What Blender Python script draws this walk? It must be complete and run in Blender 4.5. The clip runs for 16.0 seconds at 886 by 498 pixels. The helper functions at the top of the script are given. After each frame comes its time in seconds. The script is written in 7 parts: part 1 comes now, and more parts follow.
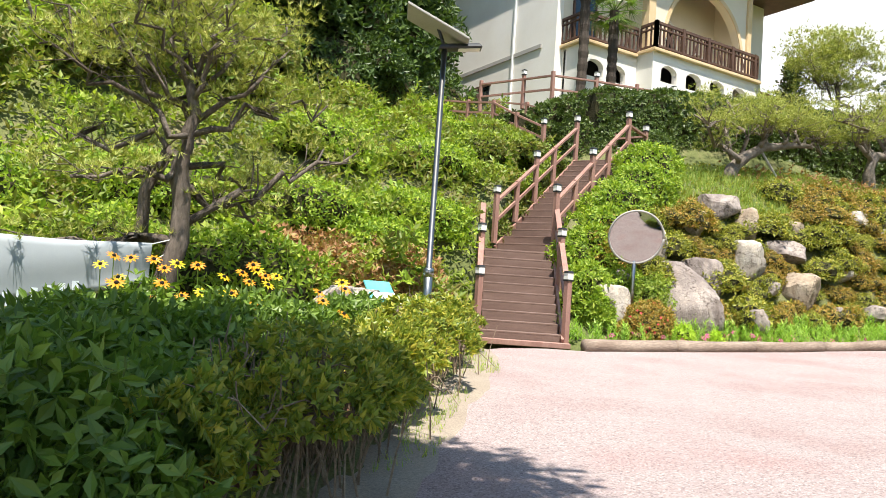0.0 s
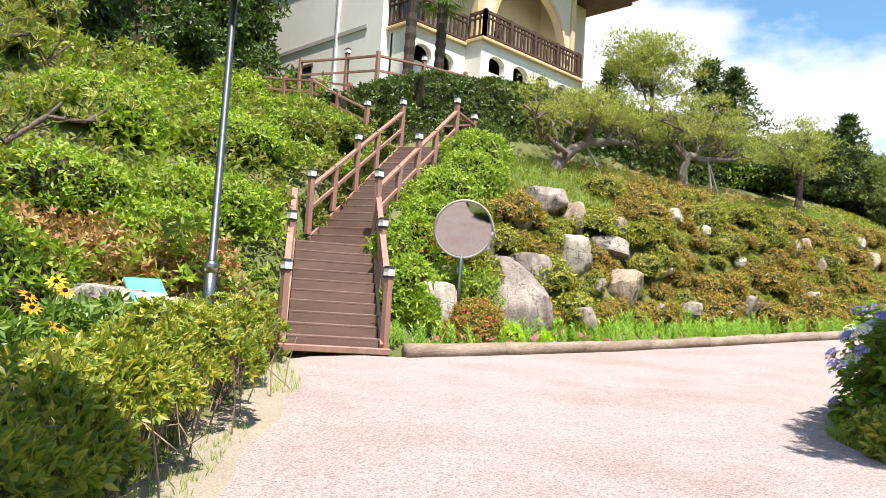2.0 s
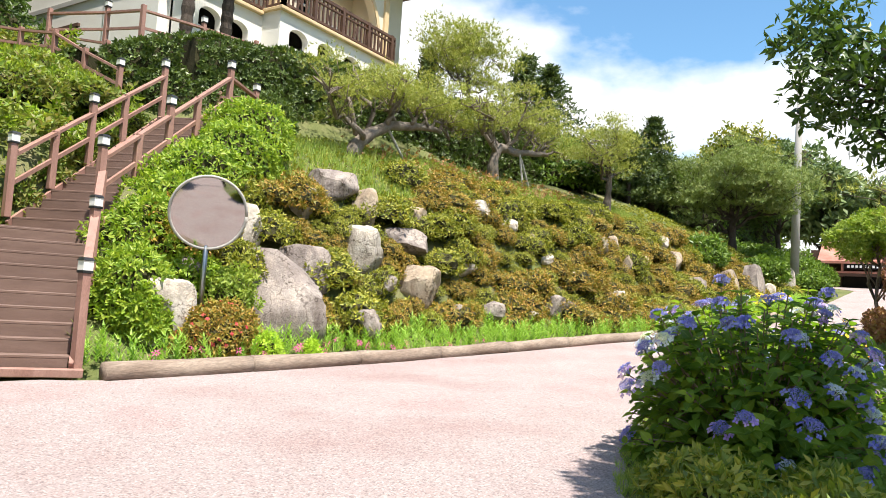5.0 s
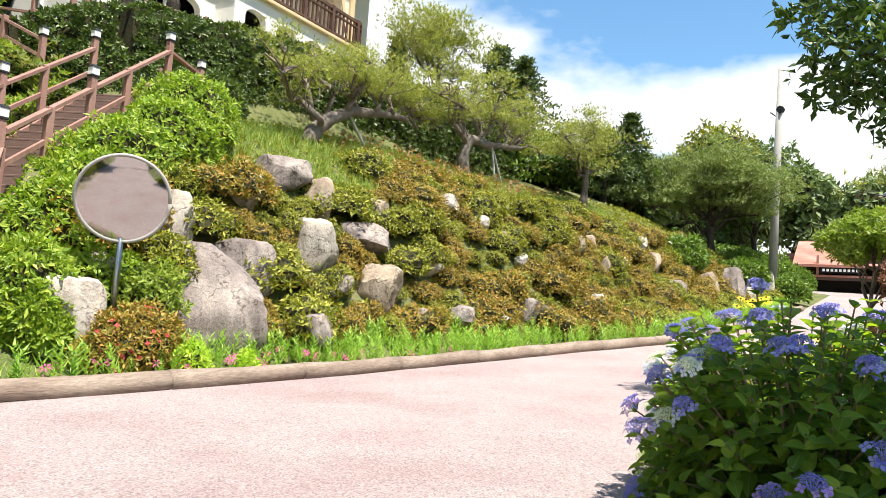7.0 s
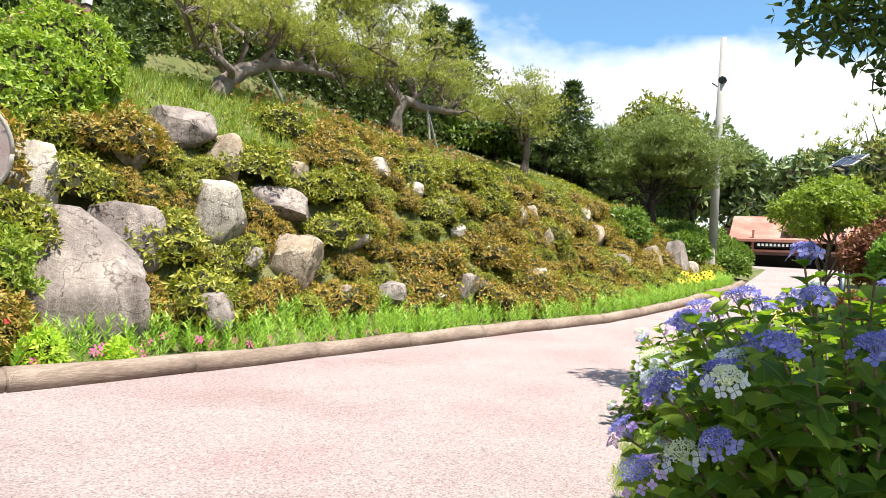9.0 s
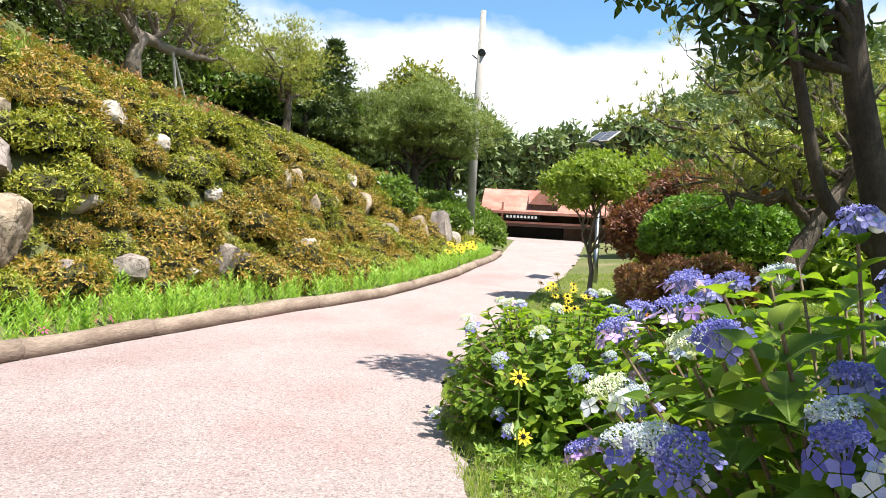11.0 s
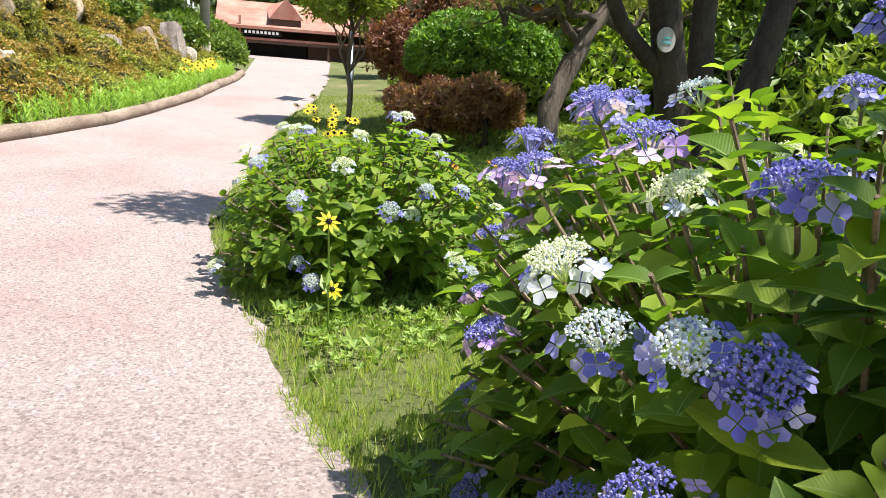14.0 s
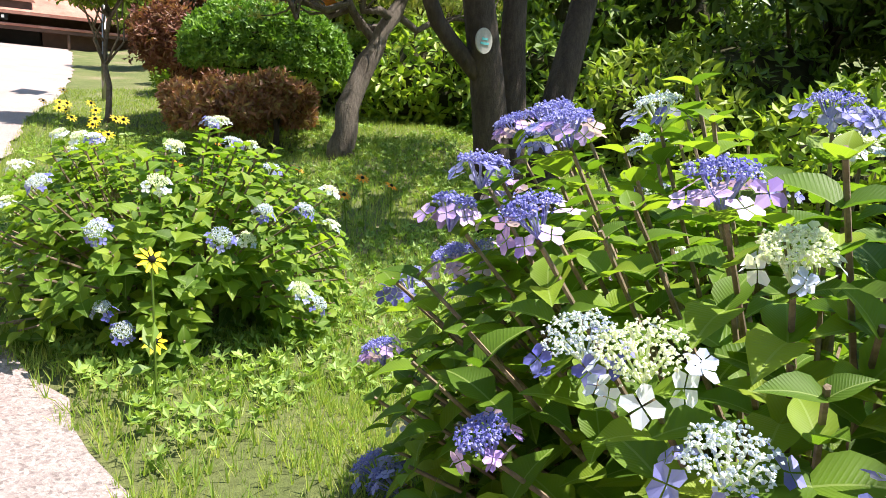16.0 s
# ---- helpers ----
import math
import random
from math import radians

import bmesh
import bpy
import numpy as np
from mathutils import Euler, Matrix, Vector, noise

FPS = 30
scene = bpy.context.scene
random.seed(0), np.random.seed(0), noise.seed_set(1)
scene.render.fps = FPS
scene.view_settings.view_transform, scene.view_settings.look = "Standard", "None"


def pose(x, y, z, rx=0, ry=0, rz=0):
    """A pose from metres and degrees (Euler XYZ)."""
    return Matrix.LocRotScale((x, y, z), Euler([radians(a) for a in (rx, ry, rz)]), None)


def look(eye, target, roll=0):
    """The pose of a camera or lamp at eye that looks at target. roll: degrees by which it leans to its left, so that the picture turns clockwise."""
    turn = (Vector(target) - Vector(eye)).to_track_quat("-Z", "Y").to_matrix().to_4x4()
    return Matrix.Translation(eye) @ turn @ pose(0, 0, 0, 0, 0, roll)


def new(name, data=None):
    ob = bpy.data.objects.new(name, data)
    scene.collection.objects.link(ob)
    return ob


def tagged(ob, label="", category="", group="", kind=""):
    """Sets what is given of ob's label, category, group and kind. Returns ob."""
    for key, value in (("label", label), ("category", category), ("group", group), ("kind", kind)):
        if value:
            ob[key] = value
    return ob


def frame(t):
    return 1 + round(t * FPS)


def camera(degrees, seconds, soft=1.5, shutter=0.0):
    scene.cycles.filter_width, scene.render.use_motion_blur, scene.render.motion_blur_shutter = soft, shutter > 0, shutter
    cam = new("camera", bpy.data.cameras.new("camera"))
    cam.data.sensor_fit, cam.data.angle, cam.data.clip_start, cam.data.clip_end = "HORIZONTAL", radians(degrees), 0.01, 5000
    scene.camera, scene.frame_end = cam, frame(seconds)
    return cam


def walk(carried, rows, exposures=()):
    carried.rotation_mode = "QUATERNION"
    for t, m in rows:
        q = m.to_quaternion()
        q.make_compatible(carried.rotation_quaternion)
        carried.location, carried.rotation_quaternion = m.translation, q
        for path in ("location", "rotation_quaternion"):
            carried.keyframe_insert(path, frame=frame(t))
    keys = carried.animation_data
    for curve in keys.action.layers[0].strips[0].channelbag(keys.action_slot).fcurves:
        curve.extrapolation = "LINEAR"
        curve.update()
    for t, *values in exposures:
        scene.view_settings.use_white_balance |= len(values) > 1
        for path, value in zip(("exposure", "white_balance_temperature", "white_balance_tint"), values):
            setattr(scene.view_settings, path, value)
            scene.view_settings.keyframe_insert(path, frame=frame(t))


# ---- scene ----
cam = camera(62.2, 16.0, soft=0.65)
PATH = [
    (0, (0.155, -0.23, 1.093), (1.193, 1.477, 1.2), 4.0),
    (0.5, (0.399, 0.166, 1.107), (1.545, 1.801, 1.22), 3.9),
    (1, (0.738, 0.52, 1.117), (2.028, 2.044, 1.234), 3.9),
    (1.5, (1.05, 0.797, 1.126), (2.419, 2.25, 1.246), 3.9),
    (2, (1.394, 1.012, 1.162), (2.796, 2.433, 1.287), 3.8),
    (2.5, (1.838, 1.097, 1.185), (3.284, 2.472, 1.315), 3.8),
    (3, (2.225, 1.219, 1.185), (3.724, 2.537, 1.32), 3.7),
    (3.5, (2.674, 1.339, 1.202), (4.224, 2.594, 1.349), 3.7),
    (4, (3.141, 1.4, 1.24), (4.742, 2.588, 1.392), 3.6),
    (4.5, (3.525, 1.552, 1.252), (5.171, 2.678, 1.405), 3.5),
    (5, (3.916, 1.683, 1.255), (5.596, 2.757, 1.408), 3.5),
    (7.5, (5.637, 2.526, 1.341), (7.367, 3.518, 1.486), 3.8),
    (8, (6.033, 2.646, 1.337), (7.779, 3.613, 1.457), 3.6),
    (10.5, (7.783, 3.719, 1.404), (9.735, 4.146, 1.494), 3.6),
    (11, (8.14, 3.879, 1.409), (10.129, 4.081, 1.47), 3.3),
    (11.5, (8.325, 4.061, 1.431), (10.325, 4.048, 1.451), 3.4),
    (12, (8.415, 4.108, 1.41), (10.404, 3.906, 1.355), 3.2),
    (12.5, (8.557, 4.066, 1.377), (10.521, 3.721, 1.221), 3.2),
    (13, (8.723, 4.008, 1.366), (10.661, 3.581, 1.111), 3.1),
    (13.5, (8.825, 4.033, 1.367), (10.742, 3.571, 1.032), 3.3),
    (14, (8.983, 4.188, 1.38), (10.882, 3.684, 1.005), 3.2),
    (14.5, (9.103, 4.251, 1.404), (10.971, 3.651, 1.017), 3.4),
    (15, (9.248, 4.229, 1.395), (11.055, 3.462, 1.01), 3.4),
    (15.5, (9.41, 4.24, 1.404), (11.133, 3.294, 1.034), 3.4),
    (16, (9.618, 4.388, 1.414), (11.27, 3.319, 1.062), 3.5),
]
walk(cam, [(t, look(eye, target, roll)) for t, eye, target, roll in PATH],
     exposures=[(0.0, 1.14), (14.0, 1.14), (15.0, 1.16), (16.0, 1.4)])

# ---- light ----
SUN_AZ = radians(203)      # compass-like angle from +y towards +x, of the side the sun stands on
SUN_EL = radians(67)
sun_dir = Vector((math.sin(SUN_AZ) * math.cos(SUN_EL), math.cos(SUN_AZ) * math.cos(SUN_EL), math.sin(SUN_EL)))
sun = new("sun", bpy.data.lights.new("sun", "SUN"))
sun.data.energy, sun.data.angle, sun.data.color = 5.0, radians(0.55), (1.0, 0.93, 0.84)
sun.matrix_world = look(sun_dir * 60, (0, 0, 0))

world = bpy.data.worlds.new("sky")
scene.world = world
world.use_nodes = True
wn, wl = world.node_tree.nodes, world.node_tree.links
wn.clear()
w_out = wn.new("ShaderNodeOutputWorld")
w_bg = wn.new("ShaderNodeBackground")
w_bg.inputs["Strength"].default_value = 0.08
w_sky = wn.new("ShaderNodeTexSky")
w_sky.sky_type, w_sky.sun_disc = "NISHITA", False
w_sky.air_density, w_sky.dust_density, w_sky.ozone_density = 1.1, 0.25, 2.6
w_sky.sun_elevation, w_sky.sun_rotation = SUN_EL, SUN_AZ
w_co = wn.new("ShaderNodeTexCoord")
w_map = wn.new("ShaderNodeMapping")
w_map.inputs["Scale"].default_value = (1.0, 1.0, 1.9)
w_map.inputs["Location"].default_value = (0.35, 0.62, 0.1)
w_noise = wn.new("ShaderNodeTexNoise")
w_noise.inputs["Scale"].default_value, w_noise.inputs["Detail"].default_value, w_noise.inputs["Roughness"].default_value = 1.9, 9.0, 0.52
w_ramp = wn.new("ShaderNodeValToRGB")
w_ramp.color_ramp.elements[0].position, w_ramp.color_ramp.elements[1].position = 0.47, 0.56
w_mix = wn.new("ShaderNodeMix")
w_mix.data_type = "RGBA"
w_mix.inputs[7].default_value = (7.4, 7.5, 7.7, 1)
wl.new(w_co.outputs["Generated"], w_map.inputs["Vector"])
wl.new(w_map.outputs["Vector"], w_noise.inputs["Vector"])
w_sep = wn.new("ShaderNodeSeparateXYZ")
w_low = wn.new("ShaderNodeMath")
w_low.operation, w_low.inputs[1].default_value, w_low.inputs[2].default_value = "MULTIPLY_ADD", -0.95, 0.33
w_sum = wn.new("ShaderNodeMath")
wl.new(w_co.outputs["Generated"], w_sep.inputs["Vector"])
wl.new(w_sep.outputs["Z"], w_low.inputs[0])
w_floor = wn.new("ShaderNodeMath")
w_floor.operation, w_floor.inputs[1].default_value = "MAXIMUM", -0.06
wl.new(w_low.outputs[0], w_floor.inputs[0])
wl.new(w_floor.outputs[0], w_sum.inputs[0])
wl.new(w_noise.outputs["Fac"], w_sum.inputs[1])
wl.new(w_sum.outputs[0], w_ramp.inputs["Fac"])
wl.new(w_ramp.outputs["Color"], w_mix.inputs[0])
w_tone = wn.new("ShaderNodeMix")
w_tone.data_type, w_tone.blend_type = "RGBA", "MULTIPLY"
w_tone.inputs[0].default_value, w_tone.inputs[7].default_value = 1.0, (0.95, 1.22, 1.26, 1)
wl.new(w_sky.outputs["Color"], w_tone.inputs[6])
wl.new(w_tone.outputs[2], w_mix.inputs[6])
wl.new(w_mix.outputs[2], w_bg.inputs["Color"])
wl.new(w_bg.outputs["Background"], w_out.inputs["Surface"])


# ---- materials ----
def material(name, rough=0.8, metal=0.0, spec=0.3):
    m = bpy.data.materials.new(name)
    m.use_nodes = True
    b = m.node_tree.nodes["Principled BSDF"]
    b.inputs["Roughness"].default_value, b.inputs["Metallic"].default_value = rough, metal
    b.inputs["Specular IOR Level"].default_value = spec
    return m, m.node_tree.nodes, m.node_tree.links, b


def ramp_node(n, stops):
    r = n.new("ShaderNodeValToRGB")
    els = r.color_ramp.elements
    while len(els) < len(stops):
        els.new(0.5)
    for e, (p, c) in zip(els, stops):
        e.position, e.color = p, (*c, 1)
    return r


def noise_node(n, l, scale, detail=6.0, rough=0.6, stretch=None):
    co = n.new("ShaderNodeTexCoord")
    t = n.new("ShaderNodeTexNoise")
    t.inputs["Scale"].default_value, t.inputs["Detail"].default_value, t.inputs["Roughness"].default_value = scale, detail, rough
    if stretch:
        mp = n.new("ShaderNodeMapping")
        mp.inputs["Scale"].default_value = stretch
        l.new(co.outputs["Object"], mp.inputs["Vector"])
        l.new(mp.outputs["Vector"], t.inputs["Vector"])
    else:
        l.new(co.outputs["Object"], t.inputs["Vector"])
    return t


def mix_rgb(n, l, fac, a, b, mode="MIX"):
    m = n.new("ShaderNodeMix")
    m.data_type, m.blend_type = "RGBA", mode
    for sock, v in ((m.inputs[0], fac), (m.inputs[6], a), (m.inputs[7], b)):
        if isinstance(v, (int, float)):
            sock.default_value = v
        elif isinstance(v, tuple):
            sock.default_value = (*v, 1)
        else:
            l.new(v, sock)
    return m.outputs[2]


def bump(n, l, b, height, strength=0.4, dist=0.02):
    bp = n.new("ShaderNodeBump")
    bp.inputs["Strength"].default_value, bp.inputs["Distance"].default_value = strength, dist
    l.new(height, bp.inputs["Height"])
    l.new(bp.outputs["Normal"], b.inputs["Normal"])


def surface(name, c1, c2, scale=3.0, fine=60.0, rough=0.8, bump_s=0.4, dist=0.01, metal=0.0, spec=0.3, stretch=None, fine_amt=0.5, c3=None):
    """Two colours in broad patches, finer grain over them, and relief."""
    m, n, l, b = material(name, rough, metal, spec)
    big = noise_node(n, l, scale, 5, 0.6, stretch)
    small = noise_node(n, l, fine, 6, 0.7, stretch)
    stops = [(0.35, c1), (0.65, c2)] if c3 is None else [(0.3, c1), (0.52, c2), (0.7, c3)]
    rp = ramp_node(n, stops)
    l.new(big.outputs["Fac"], rp.inputs["Fac"])
    g = ramp_node(n, [(0.3, (1 - fine_amt,) * 3), (0.7, (1.0, 1.0, 1.0))])
    l.new(small.outputs["Fac"], g.inputs["Fac"])
    l.new(mix_rgb(n, l, 1.0, rp.outputs["Color"], g.outputs["Color"], "MULTIPLY"), b.inputs["Base Color"])
    bump(n, l, b, small.outputs["Fac"], bump_s, dist)
    return m


def foliage(name, cols, trans=0.35, rough=0.5, patch=None, spec=0.35, patch_scale=0.5):
    """Leaves: each island takes its own shade; patch gives a second set of shades that drifts over metres."""
    m, n, l, b = material(name, rough, 0.0, spec)
    gain = (1.0, 1.0, 1.0) if "petals" in name else (1.36, 1.2, 1.3)
    cols = [tuple(min(0.8, a * c) for a, c in zip(gain, col)) for col in cols]
    geo = n.new("ShaderNodeNewGeometry")
    k = len(cols)
    rp = ramp_node(n, [(i / max(1, k - 1), c) for i, c in enumerate(cols)])
    l.new(geo.outputs["Random Per Island"], rp.inputs["Fac"])
    col = rp.outputs["Color"]
    if patch:
        rp2 = ramp_node(n, [(i / max(1, len(patch) - 1), c) for i, c in enumerate(patch)])
        l.new(geo.outputs["Random Per Island"], rp2.inputs["Fac"])
        big = noise_node(n, l, patch_scale, 4, 0.6)
        st = ramp_node(n, [(0.40, (0, 0, 0)), (0.54, (1, 1, 1))])
        l.new(big.outputs["Fac"], st.inputs["Fac"])
        col = mix_rgb(n, l, st.outputs["Color"], col, rp2.outputs["Color"])
    l.new(col, b.inputs["Base Color"])
    if trans:
        tr = n.new("ShaderNodeBsdfTranslucent")
        bright = mix_rgb(n, l, 1.0, col, (1.5, 1.6, 0.7), "MULTIPLY")
        l.new(bright, tr.inputs["Color"])
        ms = n.new("ShaderNodeMixShader")
        ms.inputs[0].default_value = trans
        l.new(b.outputs[0], ms.inputs[1])
        l.new(tr.outputs[0], ms.inputs[2])
        l.new(ms.outputs[0], n["Material Output"].inputs["Surface"])
    return m


M_ROAD = surface("pink_gravel_asphalt", (0.385, 0.285, 0.27), (0.44, 0.37, 0.355), 0.45, 62, 0.9, 1.0, 0.014, fine_amt=0.45, c3=(0.425, 0.305, 0.29))
rn_, rl_ = M_ROAD.node_tree.nodes, M_ROAD.node_tree.links
stones = rn_.new("ShaderNodeTexVoronoi")
stones.inputs["Scale"].default_value = 75.0
rco = rn_.new("ShaderNodeTexCoord")
rl_.new(rco.outputs["Object"], stones.inputs["Vector"])
grey = rn_.new("ShaderNodeSeparateColor")
rl_.new(stones.outputs["Color"], grey.inputs["Color"])
tone = ramp_node(rn_, [(0.0, (0.62, 0.60, 0.60)), (0.25, (0.92, 0.90, 0.90)), (0.75, (1.04, 1.04, 1.04)), (1.0, (1.28, 1.30, 1.30))])
rl_.new(grey.outputs["Red"], tone.inputs["Fac"])
rb_ = rn_["Principled BSDF"]
rl_.new(mix_rgb(rn_, rl_, 1.0, rb_.inputs["Base Color"].links[0].from_socket, tone.outputs["Color"], "MULTIPLY"), rb_.inputs["Base Color"])
M_BED = surface("reddish_bed_soil", (0.17, 0.075, 0.045), (0.27, 0.13, 0.085), 2.0, 40, 0.95, 0.9, 0.03)
M_GROUND = surface("grassy_ground", (0.10, 0.13, 0.035), (0.16, 0.18, 0.06), 0.7, 30, 0.95, 0.8, 0.03, c3=(0.27, 0.23, 0.13))
M_SAND = surface("sandy_verge", (0.33, 0.275, 0.215), (0.40, 0.34, 0.27), 1.2, 60, 0.95, 0.7, 0.01)
M_LOG = surface("weathered_log", (0.25, 0.185, 0.14), (0.40, 0.32, 0.25), 2.2, 22, 0.9, 0.9, 0.012, stretch=(0.35, 2.5, 2.5), fine_amt=0.5)
M_DECK = surface("brown_deck_board", (0.17, 0.108, 0.085), (0.23, 0.15, 0.12), 1.3, 70, 0.6, 0.4, 0.003, stretch=(1, 1, 6))
M_RAIL = surface("reddish_brown_timber", (0.34, 0.185, 0.145), (0.43, 0.25, 0.20), 2.0, 60, 0.6, 0.35, 0.003, stretch=(4, 4, 0.6))


def granite(name, c1, c2, c3):
    """Weathered stone: broad patches, upright streaks, pits and a few cracks."""
    m = surface(name, c1, c2, 2.2, 18, 0.92, 0.8, 0.03, c3=c3, fine_amt=0.25)
    n, l = m.node_tree.nodes, m.node_tree.links
    b = n["Principled BSDF"]
    streak = noise_node(n, l, 5.0, 6, 0.7, (1, 1, 0.28))
    sr = ramp_node(n, [(0.34, (0.66, 0.62, 0.60)), (0.5, (1.0, 1.0, 1.0)), (0.68, (1.3, 1.27, 1.2))])
    l.new(streak.outputs["Fac"], sr.inputs["Fac"])
    col = mix_rgb(n, l, 1.0, b.inputs["Base Color"].links[0].from_socket, sr.outputs["Color"], "MULTIPLY")
    warp = noise_node(n, l, 2.5, 4, 0.6)
    tc = n.new("ShaderNodeTexCoord")
    vm = n.new("ShaderNodeVectorMath")
    vm.operation = "MULTIPLY_ADD"
    vm.inputs[1].default_value = (0.9, 0.9, 0.9)
    l.new(warp.outputs["Color"], vm.inputs[0])
    l.new(tc.outputs["Object"], vm.inputs[2])
    vor = n.new("ShaderNodeTexVoronoi")
    vor.feature = "DISTANCE_TO_EDGE"
    vor.inputs["Scale"].default_value = 1.5
    l.new(vm.outputs[0], vor.inputs["Vector"])
    cr = ramp_node(n, [(0.0, (0.35, 0.32, 0.30)), (0.022, (1.0, 1.0, 1.0))])
    l.new(vor.outputs["Distance"], cr.inputs["Fac"])
    l.new(mix_rgb(n, l, 1.0, col, cr.outputs["Color"], "MULTIPLY"), b.inputs["Base Color"])
    return m


M_ROCK = granite("grey_granite", (0.20, 0.165, 0.15), (0.29, 0.25, 0.225), (0.42, 0.37, 0.33))
M_ROCKW = granite("pale_granite", (0.40, 0.35, 0.285), (0.50, 0.45, 0.385), (0.61, 0.57, 0.51))
M_ROCKB = granite("brown_granite", (0.28, 0.21, 0.15), (0.38, 0.31, 0.23), (0.48, 0.41, 0.33))
M_BARK = surface("rough_bark", (0.12, 0.095, 0.075), (0.24, 0.20, 0.165), 6, 32, 0.95, 1.0, 0.03, stretch=(1, 1, 0.35))
M_BARKP = surface("pine_bark_pale", (0.20, 0.16, 0.125), (0.32, 0.27, 0.225), 5, 30, 0.95, 1.0, 0.02)
M_BARKD = surface("dark_bark", (0.055, 0.042, 0.034), (0.10, 0.08, 0.062), 5, 34, 0.95, 1.0, 0.02, stretch=(1, 1, 0.4))
M_TWIG = surface("dry_twig", (0.22, 0.165, 0.11), (0.33, 0.255, 0.175), 5, 40, 0.9, 0.3, 0.01)
# dark olive for inner bodies: the shade between leaves is put into the colour
M_INNER = surface("painted_inner_shade", (0.045, 0.045, 0.016), (0.075, 0.07, 0.028), 4, 30, 0.95, 1.0, 0.03)
M_STUCCO = surface("cream_stucco", (0.66, 0.60, 0.48), (0.72, 0.66, 0.54), 0.6, 40, 0.9, 0.3, 0.008, fine_amt=0.12)
M_STUCCOW = surface("white_stucco", (0.74, 0.71, 0.65), (0.80, 0.78, 0.73), 0.6, 40, 0.9, 0.3, 0.008, fine_amt=0.1)
M_TRIM = surface("ochre_trim", (0.62, 0.46, 0.26), (0.70, 0.54, 0.33), 1.2, 40, 0.8, 0.2, 0.004, fine_amt=0.15)
M_WOODD = surface("dark_stained_wood", (0.10, 0.055, 0.04), (0.15, 0.085, 0.06), 2, 50, 0.6, 0.3, 0.004)
M_STEEL = surface("brushed_steel", (0.30, 0.31, 0.31), (0.38, 0.38, 0.37), 2, 60, 0.28, 0.05, 0.002, metal=1.0, spec=0.5, fine_amt=0.15)
M_DARKM = surface("dark_grey_metal", (0.035, 0.037, 0.04), (0.055, 0.058, 0.06), 2, 60, 0.45, 0.05, 0.002, metal=0.6, spec=0.5, fine_amt=0.2)
M_CONC = surface("pale_concrete", (0.36, 0.35, 0.32), (0.45, 0.43, 0.40), 1.0, 50, 0.9, 0.3, 0.004, fine_amt=0.25)
M_WHITE = surface("white_paint", (0.72, 0.72, 0.70), (0.78, 0.78, 0.77), 1.5, 40, 0.5, 0.1, 0.003, fine_amt=0.08)
# white cloth coloured grey: the shade it hangs in is put into the colour
M_BANNER = surface("shade_greyed_banner_cloth", (0.29, 0.325, 0.345), (0.34, 0.375, 0.395), 1.2, 90, 0.8, 0.15, 0.004, fine_amt=0.06)
M_TEAL = surface("teal_print", (0.12, 0.48, 0.50), (0.18, 0.55, 0.56), 3, 60, 0.5, 0.05, 0.002, fine_amt=0.1)
M_ROOF = surface("terracotta_tile", (0.42, 0.15, 0.11), (0.52, 0.24, 0.18), 1.2, 30, 0.8, 0.4, 0.01, c3=(0.60, 0.34, 0.27))
# near-black: painted gloom of openings, also the dark sign board and flower eyes
M_DARK = surface("near_black_shade_and_parts", (0.012, 0.011, 0.010), (0.022, 0.02, 0.018), 1, 20, 0.9, 0.1, 0.005)
M_GOLD = surface("amber_ceramic", (0.55, 0.16, 0.02), (0.70, 0.26, 0.03), 6, 40, 0.35, 0.1, 0.003, fine_amt=0.2)
m, n, l, b = material("convex_mirror_glass", 0.06, 1.0, 0.5)
b.inputs["Base Color"].default_value = (0.47, 0.46, 0.45, 1)
M_MIRROR = m
m, n, l, b = material("dark_window_glass", 0.05, 0.0, 0.6)
b.inputs["Base Color"].default_value = (0.02, 0.025, 0.03, 1)
M_GLASS = m
m, n, l, b = material("frosted_lamp_glass", 0.4, 0.0, 0.5)
b.inputs["Base Color"].default_value = (0.8, 0.79, 0.74, 1)
M_LAMPG = m
m, n, l, b = material("solar_cell_glass", 0.12, 0.0, 0.6)
b.inputs["Base Color"].default_value = (0.012, 0.015, 0.03, 1)
M_SOLAR = m

F_GRASS = foliage("grass_blades", [(0.12, 0.22, 0.035), (0.21, 0.32, 0.06), (0.33, 0.38, 0.10)], 0.35)
F_HILL = foliage("hillside_leaves", [(0.07, 0.14, 0.014), (0.15, 0.26, 0.024), (0.24, 0.355, 0.038), (0.30, 0.38, 0.065)], 0.35, patch=[(0.15, 0.20, 0.035), (0.22, 0.19, 0.06), (0.14, 0.24, 0.03)], patch_scale=0.55)
F_DRY = foliage("dry_russet_leaves", [(0.20, 0.11, 0.05), (0.27, 0.17, 0.07), (0.17, 0.20, 0.04)], 0.2)
F_BUSH = foliage("bright_shrub_leaves", [(0.085, 0.17, 0.017), (0.175, 0.285, 0.028), (0.27, 0.365, 0.046)], 0.35)
F_HEDGE = foliage("hedge_leaves_dark", [(0.035, 0.065, 0.014), (0.06, 0.105, 0.022), (0.09, 0.14, 0.03)], 0.2, rough=0.4)
F_HEDGEY = foliage("euonymus_leaves", [(0.075, 0.13, 0.018), (0.17, 0.23, 0.028), (0.31, 0.31, 0.045)], 0.3, rough=0.4)
F_AZA = foliage("azalea_leaves_olive", [(0.075, 0.11, 0.012), (0.175, 0.215, 0.022), (0.29, 0.30, 0.04)], 0.2)
